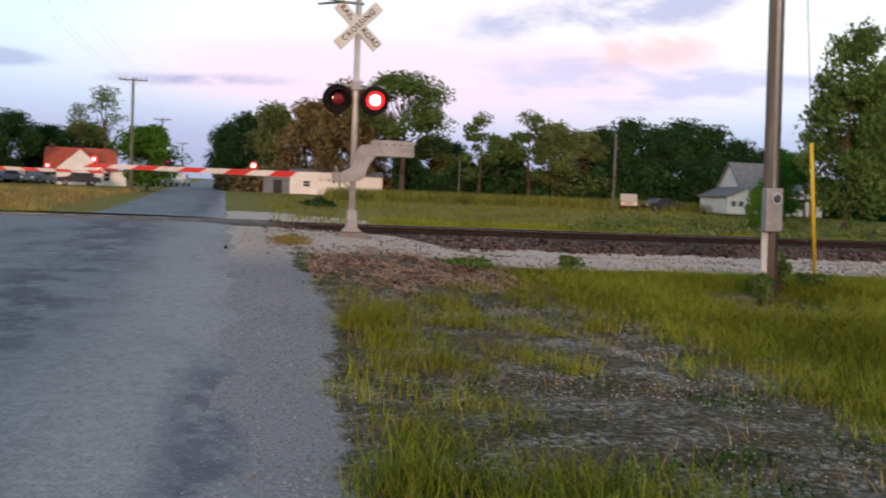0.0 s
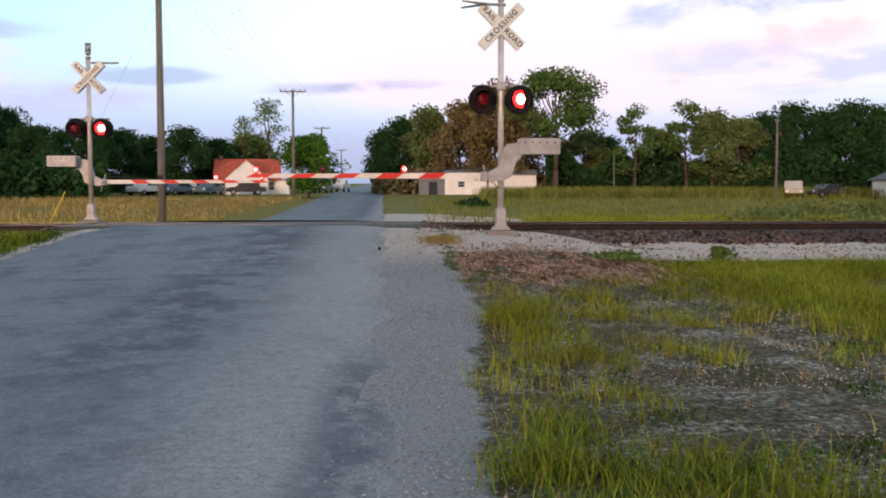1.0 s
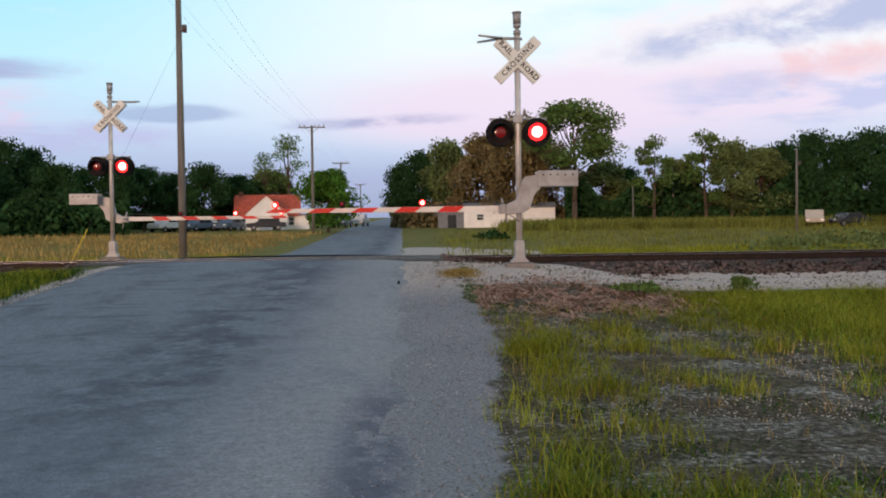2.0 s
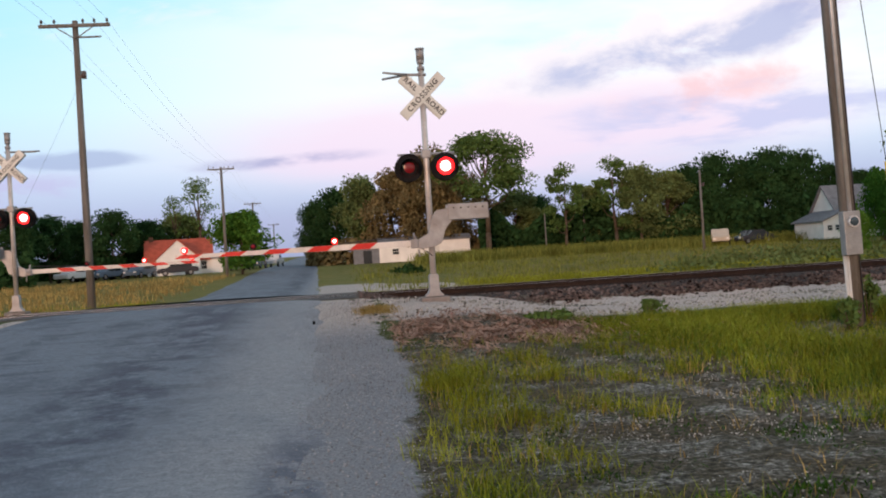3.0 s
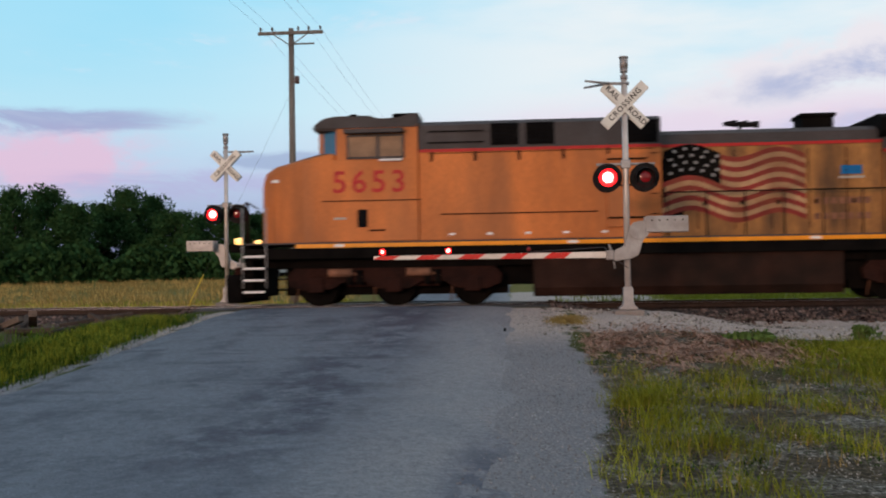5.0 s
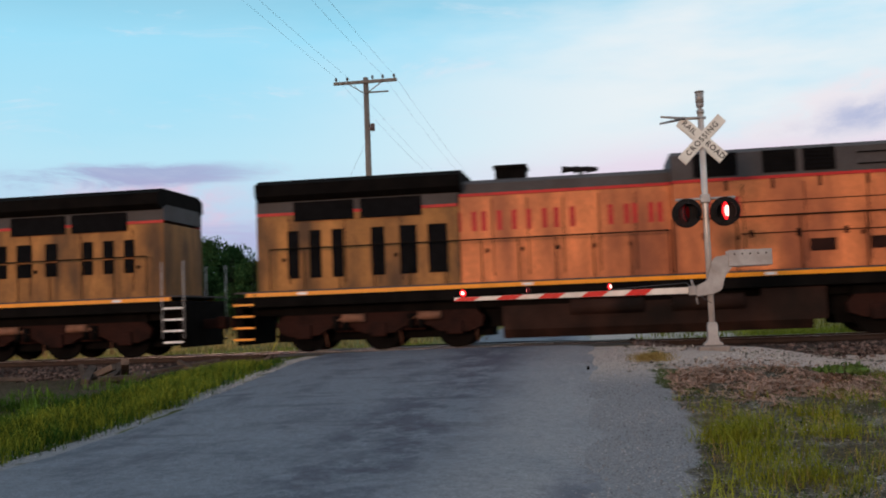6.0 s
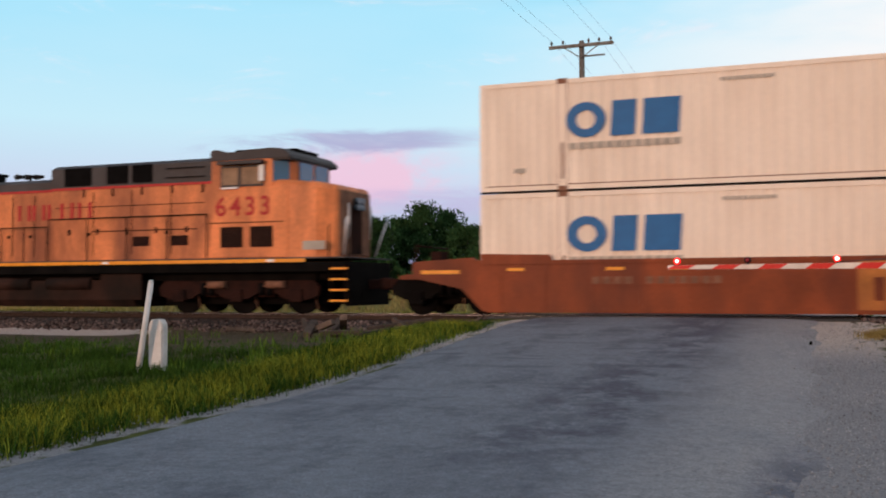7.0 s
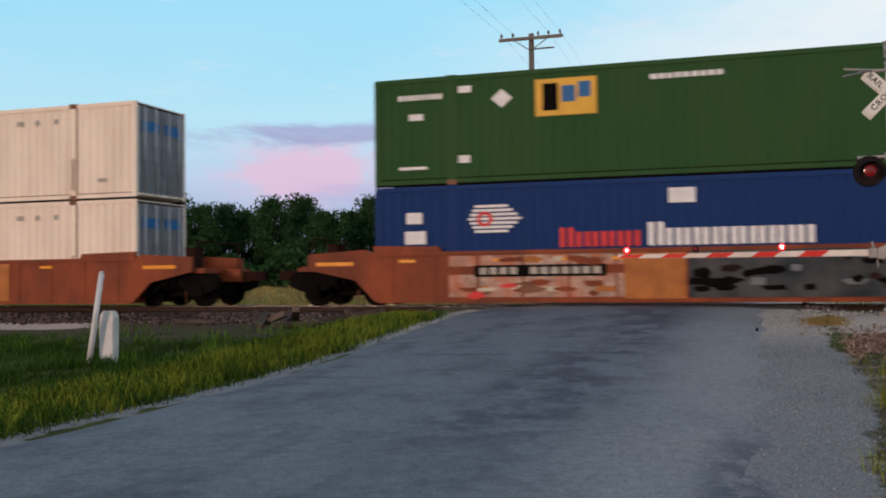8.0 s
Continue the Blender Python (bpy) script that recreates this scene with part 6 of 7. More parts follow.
# ---- trees
def tree_mesh(seed, h, w, leaf, trunk_share=.3, n_clump=22, leaves=140, size=.34, open_=0.0):
    """One tree: tapered trunk, limbs, and a crown of many small leaves in uneven clumps."""
    r = np.random.default_rng(seed)
    t = thing("tree", pose(0, 0, 0), "", "tree")
    cl = []
    for i in range(n_clump):
        u = r.uniform(0, 1) ** .8
        zz = h * (trunk_share + (1 - trunk_share) * (.08 + .86 * u))
        rad = w / 2 * math.sin(math.pi * min(.95, .2 + .75 * u)) ** .7
        a = r.uniform(0, 2 * math.pi)
        rr = rad * math.sqrt(r.uniform(.05, 1)) * .85
        cl.append((rr * math.cos(a), rr * math.sin(a), zz, w * r.uniform(.11, .25) * (1 - .30 * open_)))
    bm = bmesh.new()
    k = h / 12
    bend = [(0, 0, -.3), (r.uniform(-.2, .2) * k, 0, h * .2), (r.uniform(-.4, .4) * k, r.uniform(-.3, .3) * k, h * .45), (r.uniform(-.4, .4) * k, 0, h * .85)]
    rad = [.26 * k, .20 * k, .14 * k, .03 * k]
    for i in range(3):
        tube(bm, bend[i], bend[i + 1], rad[i], rad[i + 1], seg=9)
    for x, y, z, s in cl[::2]:
        b = Vector(bend[1]).lerp(Vector(bend[3]), max(0.05, min(.8, (z / h - .3))))
        mid = b.lerp(Vector((x, y, z)), .55) + Vector((0, 0, -.05 * h))
        tube(bm, b, mid, .085 * k, .05 * k, seg=6)
        tube(bm, mid, (x, y, z), .05 * k, .015 * k, seg=6)
    part("trunk", bm, "bark", t)
    C, S = [], []
    for x, y, z, s in cl:
        n = int(1.9 * leaves * r.uniform(.6, 1.4))
        d = r.normal(size=(n, 3))
        d /= np.linalg.norm(d, axis=1)[:, None]
        q = d * (r.uniform(.12, 1.25, (n, 1)) ** .6) * s * np.array([1.25, 1.25, .85])
        C.append(q + (x, y, z))
    C = np.concatenate(C)
    C = C[C[:, 2] > h * trunk_share * .7]
    n = len(C)
    a, b = r.normal(size=(n, 3)), r.normal(size=(n, 3))
    a /= np.linalg.norm(a, axis=1)[:, None]
    b -= a * (a * b).sum(1)[:, None]
    b /= np.linalg.norm(b, axis=1)[:, None]
    ss = .72 * size * r.uniform(.5, 1.3, (n, 1))
    V = np.stack([C - a * ss, C - b * ss * .55, C + a * ss, C + b * ss * .55], 1).reshape(-1, 3)
    arr_mesh("crown", V, np.arange(n * 4).reshape(-1, 4), leaf, t)
    return t


def plant_trees():
    kinds = dict(
        tall=(tree_mesh(1, 15, 9.4, "leaf", .44, 30, 170, .26, .7), 15, 9.4, "tall spreading green tree with open crown and forked trunk"),
        oak=(tree_mesh(2, 11, 8, "leafdark", .16, 30, 190, .32), 11, 8, "full dark green tree in a tree line"),
        olive=(tree_mesh(3, 10, 6.5, "leafolive", .15, 26, 180, .30), 10, 6.5, "olive green tree in a tree line"),
        brown=(tree_mesh(4, 11, 7.5, "leafbrown", .12, 30, 200, .30), 11, 7.5, "brownish green dense tree"),
        bright=(tree_mesh(5, 7.5, 6.6, "leafbright", .14, 28, 200, .28), 7.5, 6.6, "round bright green tree beside the road"),
        sparse=(tree_mesh(6, 12, 6.5, "leaf", .35, 18, 34, .24, 1.0), 12, 6.5, "thin half-bare tree against the sky"),
        slim=(tree_mesh(7, 10, 5.2, "leaf", .22, 18, 90, .26, .8), 10, 5.2, "slim green tree in a tree line"),
        near=(tree_mesh(8, 13, 7.5, "leaf", .10, 34, 230, .26, .2), 13, 7.5, "tall green tree with leafy trunk beside the white house"),
    )
    used = {k: 0 for k in kinds}
    rnd = random.Random(3)
    # kind, bearing in degrees from the track's normal, distance, top's elevation in degrees, width in degrees
    rows = [("tall", 9.0, 112, 6.9, 5.6), ("brown", 5.6, 118, 6.1, 3.6), ("brown", 3.6, 122, 5.0, 3.8), ("olive", 1.9, 126, 4.7, 3.0), ("oak", .3, 130, 4.1, 3.0), ("oak", -.9, 134, 3.4, 2.2),
            ("brown", 7.4, 126, 4.6, 3.6), ("olive", 10.6, 124, 3.4, 3.0), ("oak", 12.0, 128, 3.0, 2.6),
            ("slim", 13.4, 112, 4.7, 2.6), ("olive", 14.8, 118, 3.4, 2.8), ("slim", 16.3, 114, 4.9, 2.9), ("olive", 17.7, 114, 4.3, 2.9), ("olive", 19.2, 116, 3.9, 3.2), ("oak", 20.4, 120, 4.1, 3.0), ("oak", 21.9, 118, 4.6, 3.0),
            ("oak", 23.3, 120, 4.2, 2.8), ("oak", 24.8, 118, 4.6, 3.2), ("oak", 26.3, 120, 4.3, 3.0), ("oak", 27.7, 122, 3.6, 2.6), ("oak", 29.2, 125, 3.1, 3.0), ("bright", 30.3, 92, 3.1, 2.4), ("bright", 28.9, 60, 1.2, 1.6),
            ("near", 33.2, 62, 9.9, 4.6), ("near", 35.6, 66, 10.2, 4.8), ("oak", 38.5, 75, 7.5, 5.0), ("slim", 31.3, 98, 4.2, 2.0),
            ("bright", -5.1, 104, 3.15, 3.7), ("sparse", -7.3, 128, 5.2, 3.2), ("sparse", -8.6, 130, 4.2, 2.4), ("olive", -8.4, 136, 3.2, 3.4), ("oak", -10.3, 128, 2.9, 2.8), ("oak", -12.0, 122, 3.5, 2.8), ("oak", -13.6, 125, 3.0, 2.8), ("oak", -15.2, 122, 3.3, 3.0)]
    az = -16.8
    while az > -52:
        rows.append(("oak", az, rnd.uniform(112, 130), 3.3 + rnd.uniform(-.1, .9) + .6 * (az < -20), 2.3 + rnd.random()))
        az -= rnd.uniform(1.1, 1.6)
    for az, d in ((42, 80), (46, 85), (50, 90), (54, 90)):
        rows.append(("oak", az, d, 5.5 + rnd.random(), 5))
    for k, az, d, el, wd in rows:
        src, h, w, label = kinds[k]
        x, y = d * math.sin(radians(az)), d * math.cos(radians(az))
        z0 = ground_z(x, y)
        H = 1.65 + d * math.tan(radians(el)) - z0
        W = d * radians(wd)
        m = pose(x, y, z0 - .05, 0, 0, rnd.uniform(0, 360) if k != "tall" else 40)
        if used[k] == 0:
            ob = src
            ob.matrix_world = m
        else:
            ob = copy_thing(src, m)
        used[k] += 1
        ob.scale = (W / w, W / w, H / h)
        tagged(ob, label, "tree", "trees round the field")


plant_trees()


def cards(name, pts, size, leaf, label, seed=1, kind="stuff", parent=None, category="shrubs"):
    r = np.random.default_rng(seed)
    C = np.asarray(pts, float)
    n = len(C)
    a, b = r.normal(size=(n, 3)), r.normal(size=(n, 3))
    a /= np.linalg.norm(a, axis=1)[:, None]
    b -= a * (a * b).sum(1)[:, None]
    b /= np.linalg.norm(b, axis=1)[:, None]
    ss = size * r.uniform(.5, 1.3, (n, 1))
    V = np.stack([C - a * ss, C - b * ss * .55, C + a * ss, C + b * ss * .55], 1).reshape(-1, 3)
    return arr_mesh(name, V, np.arange(n * 4).reshape(-1, 4), leaf, parent, label, category if parent is None else "", kind if parent is None else "")


def undergrowth():
    r = np.random.default_rng(11)
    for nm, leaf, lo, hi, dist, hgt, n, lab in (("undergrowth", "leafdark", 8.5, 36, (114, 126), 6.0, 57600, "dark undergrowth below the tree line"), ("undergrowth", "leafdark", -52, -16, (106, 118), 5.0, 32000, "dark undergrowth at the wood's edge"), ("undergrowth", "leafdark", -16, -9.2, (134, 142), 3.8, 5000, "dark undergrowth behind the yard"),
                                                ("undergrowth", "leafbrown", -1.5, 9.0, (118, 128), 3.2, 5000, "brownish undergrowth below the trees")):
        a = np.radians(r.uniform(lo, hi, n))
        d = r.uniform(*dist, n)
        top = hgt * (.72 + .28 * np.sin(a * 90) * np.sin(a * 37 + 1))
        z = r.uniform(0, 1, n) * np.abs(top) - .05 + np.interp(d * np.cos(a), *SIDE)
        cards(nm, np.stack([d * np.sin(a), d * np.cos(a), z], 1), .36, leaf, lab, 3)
    # weeds and low bushes on the far side of the track
    P = []
    for k in range(60):
        az, d = radians(r.uniform(19, 42)), r.uniform(46, 66)
        c = np.array([d * math.sin(az), d * math.cos(az), 0])
        s = r.uniform(.4, 1.1)
        P.append(c + r.normal(size=(110, 3)) * np.array([.9, .6, .32]) * s + (0, 0, .35 * s))
    P = np.concatenate(P)
    P[:, 2] = np.abs(P[:, 2]) + np.interp(P[:, 1], *SIDE)
    cards("weed_bank", P, .15, "leafolive", "bank of green weeds beyond the track", 4)


undergrowth()


def bush(x, y, w, h, leaf, label, seed, size=.1, n=500):
    r = np.random.default_rng(seed)
    t = thing("bush", pose(x, y, ground_z(x, y)), label, "bush")
    bm = bmesh.new()
    for k in range(7):
        a = r.uniform(0, 6.28)
        tube(bm, (0, 0, -.05), (.4 * w * math.cos(a), .4 * w * math.sin(a), h * r.uniform(.5, .9)), .012 * h + .004, .004, seg=5)
    part("stalk", bm, "bark", t)
    d = r.normal(size=(n, 3))
    d /= np.linalg.norm(d, axis=1)[:, None]
    p = d * r.uniform(.4, 1, (n, 1)) * np.array([w / 2, w / 2, h * .45]) + (0, 0, h * .55)
    p += .12 * w * np.sin(p * 7 / w + seed)
    cards("leaves", p, size, leaf, "", seed, parent=t)
    return t


bush(5.9, 77, 3.0, 1.1, "leafdark", "low dark bush in the far field", 3, .16, 700)
for i, (x, y, w, h) in enumerate(((3.75, 16.6, .8, .42), (8.6, 15.2, .5, .75), (7.75, 14.2, .45, .55), (5.7, 17.4, .5, .35), (9.5, 15.7, .5, .4))):
    bush(x, y, w, h, "leaf", "leafy roadside weed clump", 20 + i, .055, 420)


# ---- houses
def window(parent, x, z, w, h, y):
    f = bx("window", "trim", parent, x - w / 2 - .08, x + w / 2 + .08, y - .05, y, z - .08, z + h + .08)
    bx("pane", "windowdark", f, x - w / 2, x + w / 2, y - .058, y - .048, z, z + h)
    bx("sash_bar", "trim", f, x - w / 2, x + w / 2, y - .066, y - .056, z + h / 2 - .03, z + h / 2 + .03)
    return f


def gable(name, parent, wall, roof, x0, x1, y0, y1, h, ridge, along, over=.3):
    """A block with a pitched roof, ridge along 'x' or 'y'."""
    bm = bmesh.new()
    if along == 'y':
        prism(bm, [(x0, 0), (x1, 0), (x1, h), ((x0 + x1) / 2, ridge), (x0, h)], 'y', y0, y1)
    else:
        prism(bm, [(y0, 0), (y1, 0), (y1, h), ((y0 + y1) / 2, ridge), (y0, h)], 'x', x0, x1)
    w = part(name, bm, wall, parent)
    bm = bmesh.new()
    a, b = (x0, x1) if along == 'y' else (y0, y1)
    m, t = (a + b) / 2, .14
    k = (ridge - h) / ((b - a) / 2)
    out = [(a - over, h - k * over), (m, ridge), (b + over, h - k * over), (b + over, h - k * over + t), (m, ridge + t), (a - over, h - k * over + t)]
    c, d = (y0, y1) if along == 'y' else (x0, x1)
    prism(bm, [(u, v + .012) for u, v in out], along, c - over, d + over)
    part("roof", bm, roof, parent)
    return w


def red_roof_house():
    d, az = 121, -8.45
    h = thing("house", pose(d * math.sin(radians(az)), d * math.cos(radians(az)), 1.1, 0, 0, 8), "small white house with red-brown shingle roof", "house")
    h.scale = (1.17, 1.17, 1.08)
    gable("wall", h, "housewhite", "roofred", -3.2, 3.0, 0, 5, 1.9, 4.0, 'x')
    gable("gable_wing", h, "housewhite", "roofred", -2.3, 1.9, -1.4, 1, 1.9, 3.92, 'y', .12)
    bx("annex", "housewhite", h, 3.0, 4.1, -.3, 4, 0, 1.75)
    bx("annex_roof", "roofslate", h, 2.9, 4.3, -.5, 4.2, 1.75, 1.9)
    window(h, -2.5, .7, .5, .8, 0)
    window(h, -.7, .7, .6, .8, -1.4)
    window(h, 2.3, .7, .5, .8, 0)
    bx("chimney", "rust", h, -3.0, -2.6, 2.3, 2.7, 3.0, 4.5)
    bx("door", "windowdark", h, .4, 1.1, -1.44, -1.39, 0, 1.6)


def low_building():
    d, az = 116, 5.3
    h = thing("house", pose(d * math.sin(radians(az)), d * math.cos(radians(az)), 1.05, 0, 0, -3), "long low white mobile home behind the field", "house")
    gable("wall", h, "housewhite", "roofslate", -5.3, 5.3, 0, 4, 2.45, 2.95, 'x', .15)
    window(h, -3.4, 1.1, .7, .6, 0)
    bx("door", "trim", h, .9, 1.7, -.04, .0, .3, 2.1)
    s = thing("shed", pose(d * math.sin(radians(2.0)), d * math.cos(radians(2.0)), 1.05), "grey garden shed beside the mobile home", "shed")
    gable("wall", s, "contgrey", "roofslate", -1.6, 1.6, 0, 3, 1.9, 2.4, 'x', .15)
    bx("door", "windowdark", s, -.5, .5, -.03, 0, 0, 1.7)


def white_farmhouse():
    d, az = 110, 29.4
    h = thing("house", pose(d * math.sin(radians(az)), d * math.cos(radians(az)), .95, 0, 0, 2), "white farmhouse with grey shingle roofs and a lean-to", "house")
    h.scale = (.94, .94, .94)
    gable("wall", h, "housewhite", "roofslate", -3.2, 5.2, 0, 5.6, 2.7, 5.7, 'x', .3)
    bm = bmesh.new()
    prism(bm, [(-5.6, 0), (-3.2, 0), (-3.2, 2.9), (-5.6, 1.9)], 'y', -1.2, 5)
    part("lean_to", bm, "housewhite", h)
    bm = bmesh.new()
    prism(bm, [(-5.9, 1.8), (-3.1, 2.96), (-3.1, 3.1), (-5.9, 1.94)], 'y', -1.5, 5.3)
    part("lean_to_roof", bm, "roofslate", h)
    gable("porch_wing", h, "housewhite", "roofslate", .8, 4.6, -3.4, 0, 2.2, 3.5, 'y', .3)
    for x in (-4.9, -4.0):
        window(h, x, .9, .5, .5, -1.2)
    window(h, -.9, 1.0, .8, 1.2, 0)
    window(h, 1.9, .8, .7, 1.1, -3.4)
    bx("door", "roofred", h, 3.0, 3.8, -3.45, -3.4, 0, 2.0, label="red front door")


red_roof_house()
low_building()
white_farmhouse()


# ---- parked vehicles
def vehicle(x, y, turn, paint, label, truck=False):
    v = thing("pickup" if truck else "car", pose(x, y, ground_z(x, y), 0, 0, turn), label, "pickup truck" if truck else "car", "parked vehicles")
    bm = bmesh.new()
    if truck:
        out = [(-2.6, .45), (-2.65, .9), (-2.5, 1.02), (-1.3, 1.08), (-.75, 1.72), (.55, 1.74), (.72, 1.08), (2.55, 1.05), (2.62, .5)]
    else:
        out = [(-2.25, .35), (-2.3, .72), (-2.1, .86), (-1.2, .94), (-.5, 1.42), (.85, 1.44), (1.6, .98), (2.2, .92), (2.28, .4)]
    prism(bm, out, 'y', -.88, .88)
    bmesh.ops.bevel(bm, geom=list(bm.edges), offset=.06, segments=2, affect='EDGES')
    body = part("body", bm, paint, v)
    for s in (-1, 1):
        for x0, x1 in (((-.95, -.2), (-.1, .45)) if truck else ((-.75, .05), (.12, 1.0))):
            flank("side_window", "windowdark", body, s, .88, x0, x1, 1.12 if truck else .98, 1.6 if truck else 1.34, .012)
        bm = bmesh.new()
        box(bm, -2.34 if not truck else -2.68, -2.28 if not truck else -2.6, min(s * .5, s * .8), max(s * .5, s * .8), .62, .78, .01)
        part("headlight", bm, "conduit", body)
        for wx in ((-1.7, 1.6) if truck else (-1.4, 1.35)):
            bm = bmesh.new()
            tube(bm, (wx, s * .72, .34), (wx, s * .92, .34), .34, seg=18)
            wh = part("wheel", bm, "tyre", v)
            bm = bmesh.new()
            tube(bm, (wx, s * .90, .34), (wx, s * .93, .34), .19, seg=14)
            part("rim", bm, "hub", wh)
    return v


def polar(az, d):
    return d * math.sin(radians(az)), d * math.cos(radians(az))


for az, d, turn, paint, lab, tr in ((-3.3, 136, 82, "carwhite", "white pickup parked on the road verge", True), (-5.2, 126, 85, "cardark", "dark pickup parked by the house", True), (-4.3, 130, 80, "carblue", "blue-grey car parked by the road", False),
                                    (-8.6, 116, 10, "cardark", "dark low trailer car parked on the grass", False), (-10.6, 118, 70, "carblue", "blue-grey car parked by the house", False), (-12.3, 118, 60, "carblue", "blue-grey car parked in the yard", False), (-11.5, 122, 75, "carwhite", "white car parked in the yard", False),
                                    (-14.0, 116, 70, "carwhite", "white pickup parked at the field edge", True), (-13.0, 120, 80, "cardark", "dark car parked in the yard", False), (21.9, 108, 70, "cartan", "pale tan van parked before the trees", True), (23.6, 108, 20, "cardark", "dark car parked before the trees", False)):
    vehicle(*polar(az, d), turn, paint, lab, tr)


# ---- grass, gravel, litter near the crossing
def blades(name, n, area, hgt, width, leaf, label, seed, keep, per=14, spread=.10, lean=.35):
    """Tufts of thin bent blades."""
    r = np.random.default_rng(seed)
    V, c = [], 0
    for _ in range(n):
        x, y = r.uniform(area[0], area[1]), r.uniform(area[2], area[3])
        k = keep(x, y)
        if r.random() > k:
            continue
        z = ground_z(x, y) - .02
        m = int(per * r.uniform(.5, 1.5))
        b = np.array([x, y, z]) + r.normal(size=(m, 3)) * (spread, spread, 0)
        h = hgt * r.uniform(.35, 1.25, m) * (.55 + .45 * k)
        a = r.uniform(0, 6.28, m)
        d = np.stack([np.cos(a), np.sin(a), np.zeros(m)], 1)
        s = np.stack([-np.sin(a), np.cos(a), np.zeros(m)], 1)
        ln = (lean * r.uniform(.2, 1.4, m) * h)[:, None]
        w = (width * r.uniform(.6, 1.3, m))[:, None]
        up = np.stack([np.zeros(m), np.zeros(m), h], 1)
        p0, p1 = b - s * w, b + s * w
        q0, q1 = b + up * .6 + d * ln * .35 - s * w * .7, b + up * .6 + d * ln * .35 + s * w * .7
        t = b + up + d * ln
        V.append(np.stack([p0, p1, q1, q0, q0, q1, t, t], 1).reshape(-1, 3))
    V = np.concatenate(V)
    i = np.arange(len(V)).reshape(-1, 8)
    F = np.concatenate([i[:, [0, 1, 2]], i[:, [0, 2, 3]], i[:, [4, 5, 6]]])
    arr_mesh(name, V, F, leaf, None, label, "grass", "stuff")


def lush(x, y):
    """How thickly grass grows on the near right-hand verge: separate clumps by the road, a thick bank farther off."""
    x0 = x - road_x(y) + ragged(y) + taper(y)
    if x0 < .95 or y > 18.6:
        return 0
    clump = smooth(.12, .42, noise.noise((x * 1.7, y * 1.15, 3)) + .35 * noise.noise((x * 4.5, y * 3.5, 8)))
    fine = smooth(.0, .5, noise.noise((x * 2.6, y * 2.6, 14)))
    edge = (.25 + .75 * clump) * smooth(.75, 1.05, x0) * smooth(2.7, 1.6, x0) * smooth(15.5, 13.5, y)
    bank = (.35 + .65 * fine) * smooth(10.5, 13.5, y + .25 * (x0 - 5)) * smooth(18.3, 17.0, y) * smooth(3.0, 5.0, x0)
    right = (.50 + .50 * fine) * smooth(4.0, 5.8, x0 + .5 * noise.noise((x * .8, y * .8, 51))) * smooth(18.6, 17, y)
    near = (.45 + .55 * clump) * smooth(7.0, 5.2, y) * smooth(3.6, 2.4, x0)
    k = min(1, max(.9 * edge, bank, right, .8 * near, .55 * clump * smooth(16, 14, y) * smooth(7.5, 9.5, y), .04 * fine))
    k *= smooth(.05, .40, k)
    return k * (1 - .93 * smooth(1.5, .7, math.hypot(x - 7.9, (y - 14.0) * .8)))


def left_verge(x, y):
    x0 = x - road_x(y) + .6 * ragged(y)
    if x0 > -7.15:
        return 0
    patch = .25 + .75 * smooth(-.15, .25, noise.noise((x * .6, y * .8, 31)))
    thin = 1 if x0 > -9.3 else .15 + .85 * patch * smooth(19.5, 14.5, y)
    return smooth(-7.15, -7.4, x0) * thin * (smooth(22.8, 20.5, y) if x0 > -9.5 else smooth(20.6, 18.0, y))


blades("roadside_grass", 26000, (.4, 14, 3.4, 18.6), .28, .0038, "grass", "thick yellow-green roadside grass", 1, lush, 14, .11, 1.1)
blades("roadside_grass", 14000, (.4, 14, 3.0, 18), .22, .0045, "grassdeep", "deep green tufts of roadside grass", 2, lambda x, y: .9 * lush(x, y) * max(smooth(1.5, 5.5, x), smooth(7.5, 5.5, y)), 14, .11, 1.4)
blades("dry_grass", 7000, (.4, 13, 3.6, 18), .24, .004, "grassdry", "dry straw-coloured grass stalks", 3, lambda x, y: .5 * lush(x, y) + .12 * (x > 1.1) * (y < 16), 6, .10, 1.2)
blades("roadside_grass", 700, (.4, 1.5, 19.6, 21.3), .13, .005, "grassdry", "small olive patch of grass beside the pavement", 13, lambda x, y: smooth(.75, .2, math.hypot((x - .9) * 1.3, (y - 20.5) * .9)), 10, .06, 1.0)
blades("tall_weeds", 700, (-16, -8.6, 14, 22), .42, .010, "grassdeep", "tall leafy weeds before the track", 15, lambda x, y: .5 * smooth(.05, .4, noise.noise((x * .9, y * .9, 61))), 12, .10, .8)
blades("low_weeds", 15000, (.9, 14, 3.2, 18.2), .075, .008, "grassshade", "low creeping weeds on the bare gravel", 12,
       lambda x, y: (x - road_x(y) + ragged(y) + taper(y) > .9) * (.03 + .42 * smooth(.0, .40, noise.noise((x * .9, y * 1.5, 21)) + .4 * noise.noise((x * 3, y * 3, 22)))), 13, .11, 1.6)
blades("roadside_grass", 10000, (-20, -7.0, 6, 23.2), .20, .007, "grassshade", "dark green grass along the road's left verge", 4, left_verge, 16, .13, .8)
blades("roadside_grass", 4200, (-12, -7.1, 6, 23), .22, .005, "grass", "yellow-green grass along the verge", 5, lambda x, y: left_verge(x, y) * smooth(-10.2, -8.4, x - road_x(y)), 12, .1, .8)
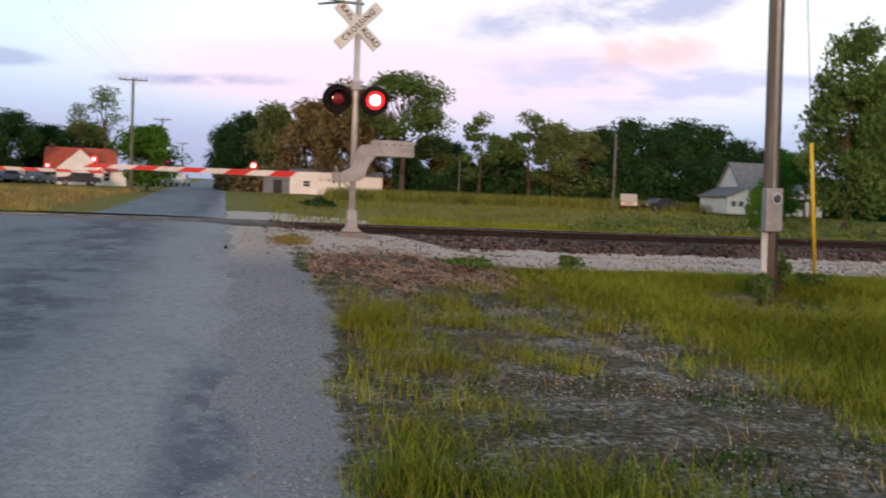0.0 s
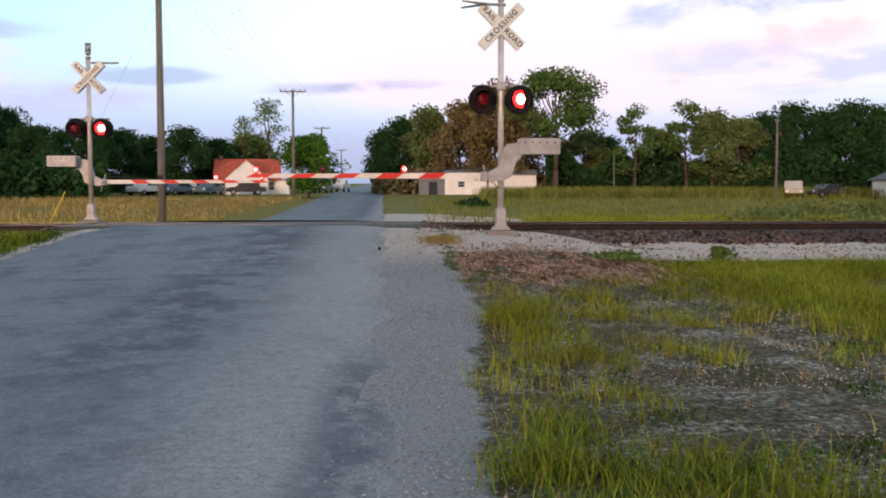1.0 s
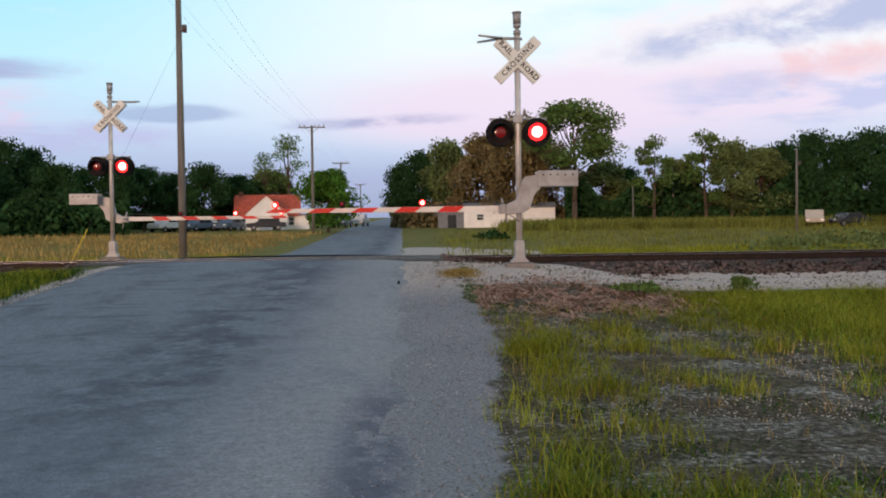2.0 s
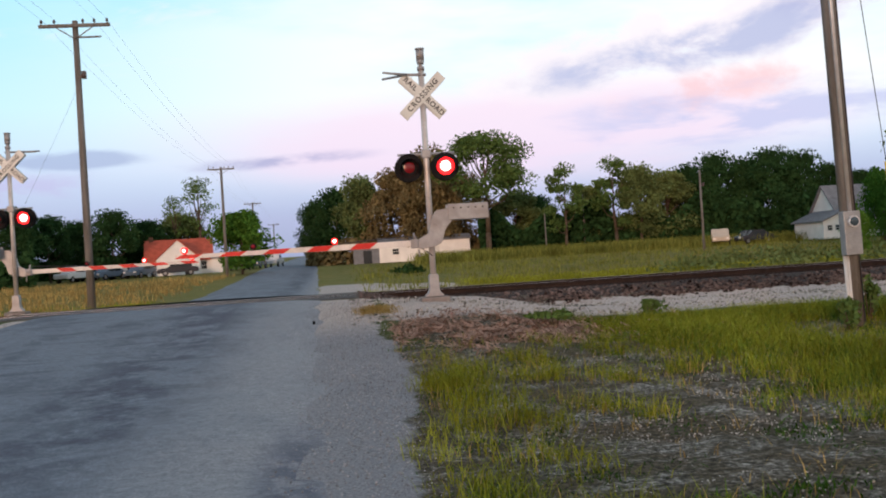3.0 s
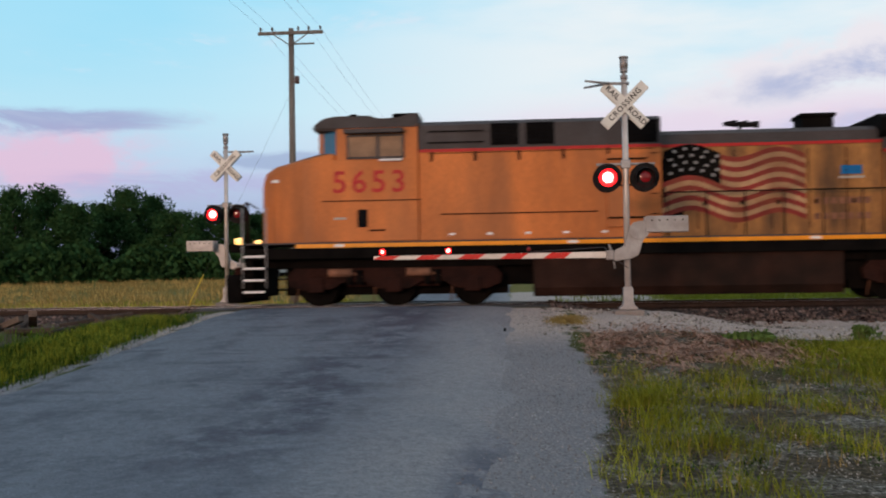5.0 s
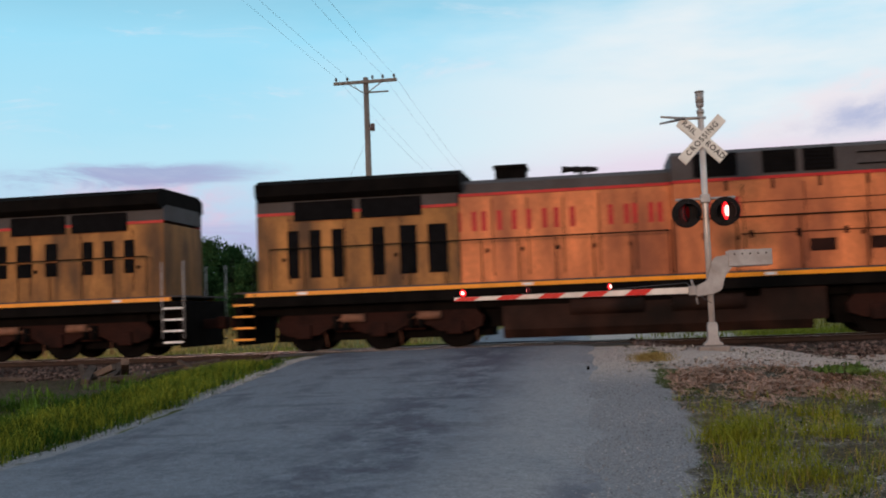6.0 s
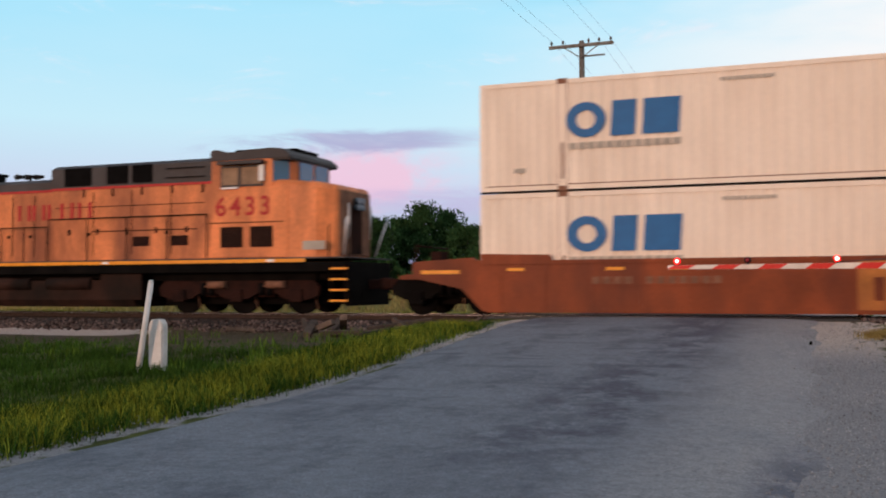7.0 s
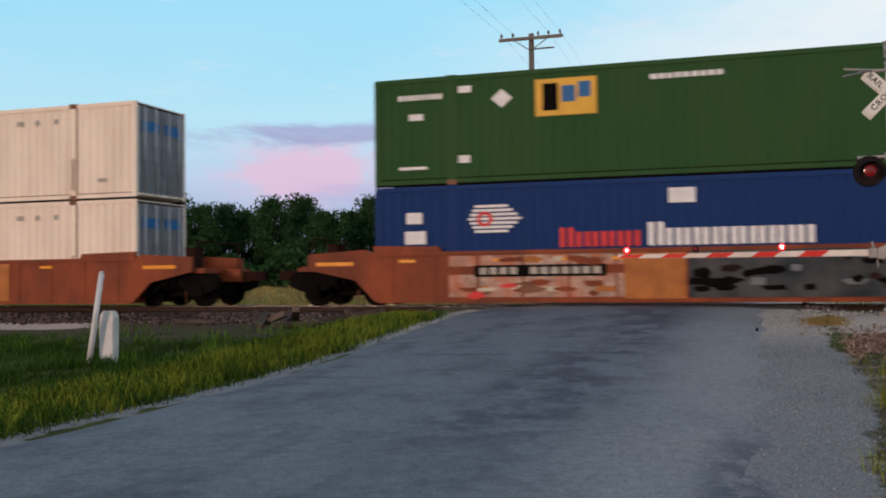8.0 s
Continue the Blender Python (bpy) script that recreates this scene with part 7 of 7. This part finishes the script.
blades("field_grass", 5200, (1.5, 46, 29.6, 62), .42, .016, "grass", "rough grass beyond the track", 6, lambda x, y: smooth(29.4, 31, y) * smooth(62, 48, y) * (0 if 45 < y < 66 - .9 * x and x < 7.2 else 1) * .9, 14, .3)
blades("field_grass", 3000, (-60, -8.6, 31, 60), .40, .018, "grass", "rough grass beyond the track", 7, lambda x, y: smooth(30, 33, y) * smooth(60, 36, y) * (1 if x < -9 else .6), 14, .3)
blades("field_grass", 2600, (-70, -10, 36, 100), .45, .028, "grassdry", "pale dry field grass", 8, lambda x, y: .8, 12, .5)
blades("field_grass", 2600, (9, 52, 98, 109), 1.15, .04, "grassolive", "tall rough weeds along the wood's edge", 14, lambda x, y: .8, 10, .6)
blades("field_grass", 1800, (2, 60, 48, 100), .45, .028, "grassolive", "olive field grass", 9, lambda x, y: .7, 12, .5)


def on_gravel(x, y, r):
    g, d, f = cover(x, y)
    return r.random() < g


stones("ballast", 16000, (-30, 22, 23.5, 25.2), .062, "ballast_stone", "dark crushed stone ballast beside the rails", 0, 2, lambda x, y, r: not -8.2 < x < .7 and r.random() < smooth(23.4, 24.2, y))
stones("ballast", 7000, (-22, 18, 25.2, 29), .045, "ballast_stone", "dark crushed stone ballast between the ties", .0, 3, lambda x, y, r: not -8.2 < x < .7)
stones("loose_gravel", 17000, (-1.0, 1.3, 3.0, 23), .0095, "chips", "pale loose gravel on the road shoulder", .012, 4, lambda x, y, r: r.random() < smooth(-.9, .5, x) * smooth(1.15, .7, x - road_x(y) + ragged(y) + taper(y)))
stones("loose_gravel", 80000, (1.2, 10, 4.5, 16), .0115, "limestone", "pale stones in the bare ground", 0, 5, lambda x, y, r: r.random() < (.12 + 1.7 * cover(x, y)[0]) * (.35 + 1.0 * smooth(-.2, .4, noise.noise((x * 1.3, y * 2.2, 6)))))
stones("loose_gravel", 5000, (.4, 16, 18.5, 23.6), .03, "limestone", "pale gravel of the service track", 0, 6, on_gravel)
stones("loose_gravel", 2600, (-7.7, -6.9, 6, 23), .02, "chips", "pale stones at the road's edge", 0, 7, lambda x, y, r: r.random() < .6)


def straw_patch():
    """Flattened dry stalks on the bare corner before the signal."""
    r = np.random.default_rng(9)
    n = 9000
    x, y = r.normal(2.5, 1.1, n), r.normal(16.7, 1.2, n)
    thick = np.array([noise.noise((a * .9, b * 1.1, 41)) + .5 * noise.noise((a * 3.2, b * 3.2, 42)) for a, b in zip(x, y)])
    ok = (x > 1.0) & (y < 19.2) & (y > 13.8) & (thick > r.uniform(-.25, .25, n))
    x, y = x[ok], y[ok]
    n = len(x)
    z = np.array([ground_z(a, b) for a, b in zip(x, y)]) + r.uniform(0, .09, n) * (1 + np.sin(x * 5) * np.sin(y * 4))
    a, l = r.uniform(0, 6.28, n), r.uniform(.03, .13, n)
    d = np.stack([np.cos(a) * l, np.sin(a) * l, r.uniform(-.02, .05, n)], 1)
    s = np.stack([-np.sin(a), np.cos(a), np.zeros(n)], 1) * .007
    c = np.stack([x, y, z], 1)
    V = np.stack([c - d - s, c - d + s, c + d + s, c + d - s + (0, 0, .01)], 1).reshape(-1, 3)
    arr_mesh("dry_straw", V, np.arange(n * 4).reshape(-1, 4), "straw", None, "pinkish flattened dry straw on bare dirt", "straw", "stuff")


straw_patch()


def scrap_ties():
    r = random.Random(8)
    for i in range(16):
        x, y = -9.3 - r.random() * 3.2 - (1.5 if i > 11 else 0), 21.6 + r.random() * 1.5
        ln, th = r.uniform(.35, .8), r.uniform(.05, .1)
        t = tagged(bx("broken_tie", "wood" if i % 3 else "tie", None, -ln, ln, -th, th, 0, th * 1.6, bev=.015), "weathered broken timber tie lying beside the track", "railway tie", "broken ties")
        t.matrix_world = pose(x, y, ground_z(x, y) + .03 + .06 * (i % 4), r.uniform(-14, 14), r.uniform(-30, 30), r.uniform(-90, 90))


scrap_ties()
p = thing("rail_marker", pose(-.35, 19.0, .5), "tiny dark post stub at the pavement edge", "stub")
bm = bmesh.new()
tube(bm, (0, 0, -.05), (.01, 0, .05), .035, .02, seg=8)
part("stub_body", bm, "frameblack", p)


# ---- everything that moves
def motions():
    for ob, x, z, turn in TRAIN:
        walk(ob, [(t, pose(x + d, TRACK_Y, RAIL + z, 0, 0, turn)) for t, d in SHIFT])
    for ob, (x, y, z), home, lit in ROUNDELS:
        a = home + (0 if lit else 180)
        rows = [(0.0, pose(x, y, z, 0, 0, a))]
        for f in FLIPS:
            for k in range(4):
                rows.append((f - .05 + k / 30, pose(x, y, z, 0, 0, a + 60 * k)))
            a += 180
        rows.append((8.0, pose(x, y, z, 0, 0, a)))
        walk(ob, rows)


motions()
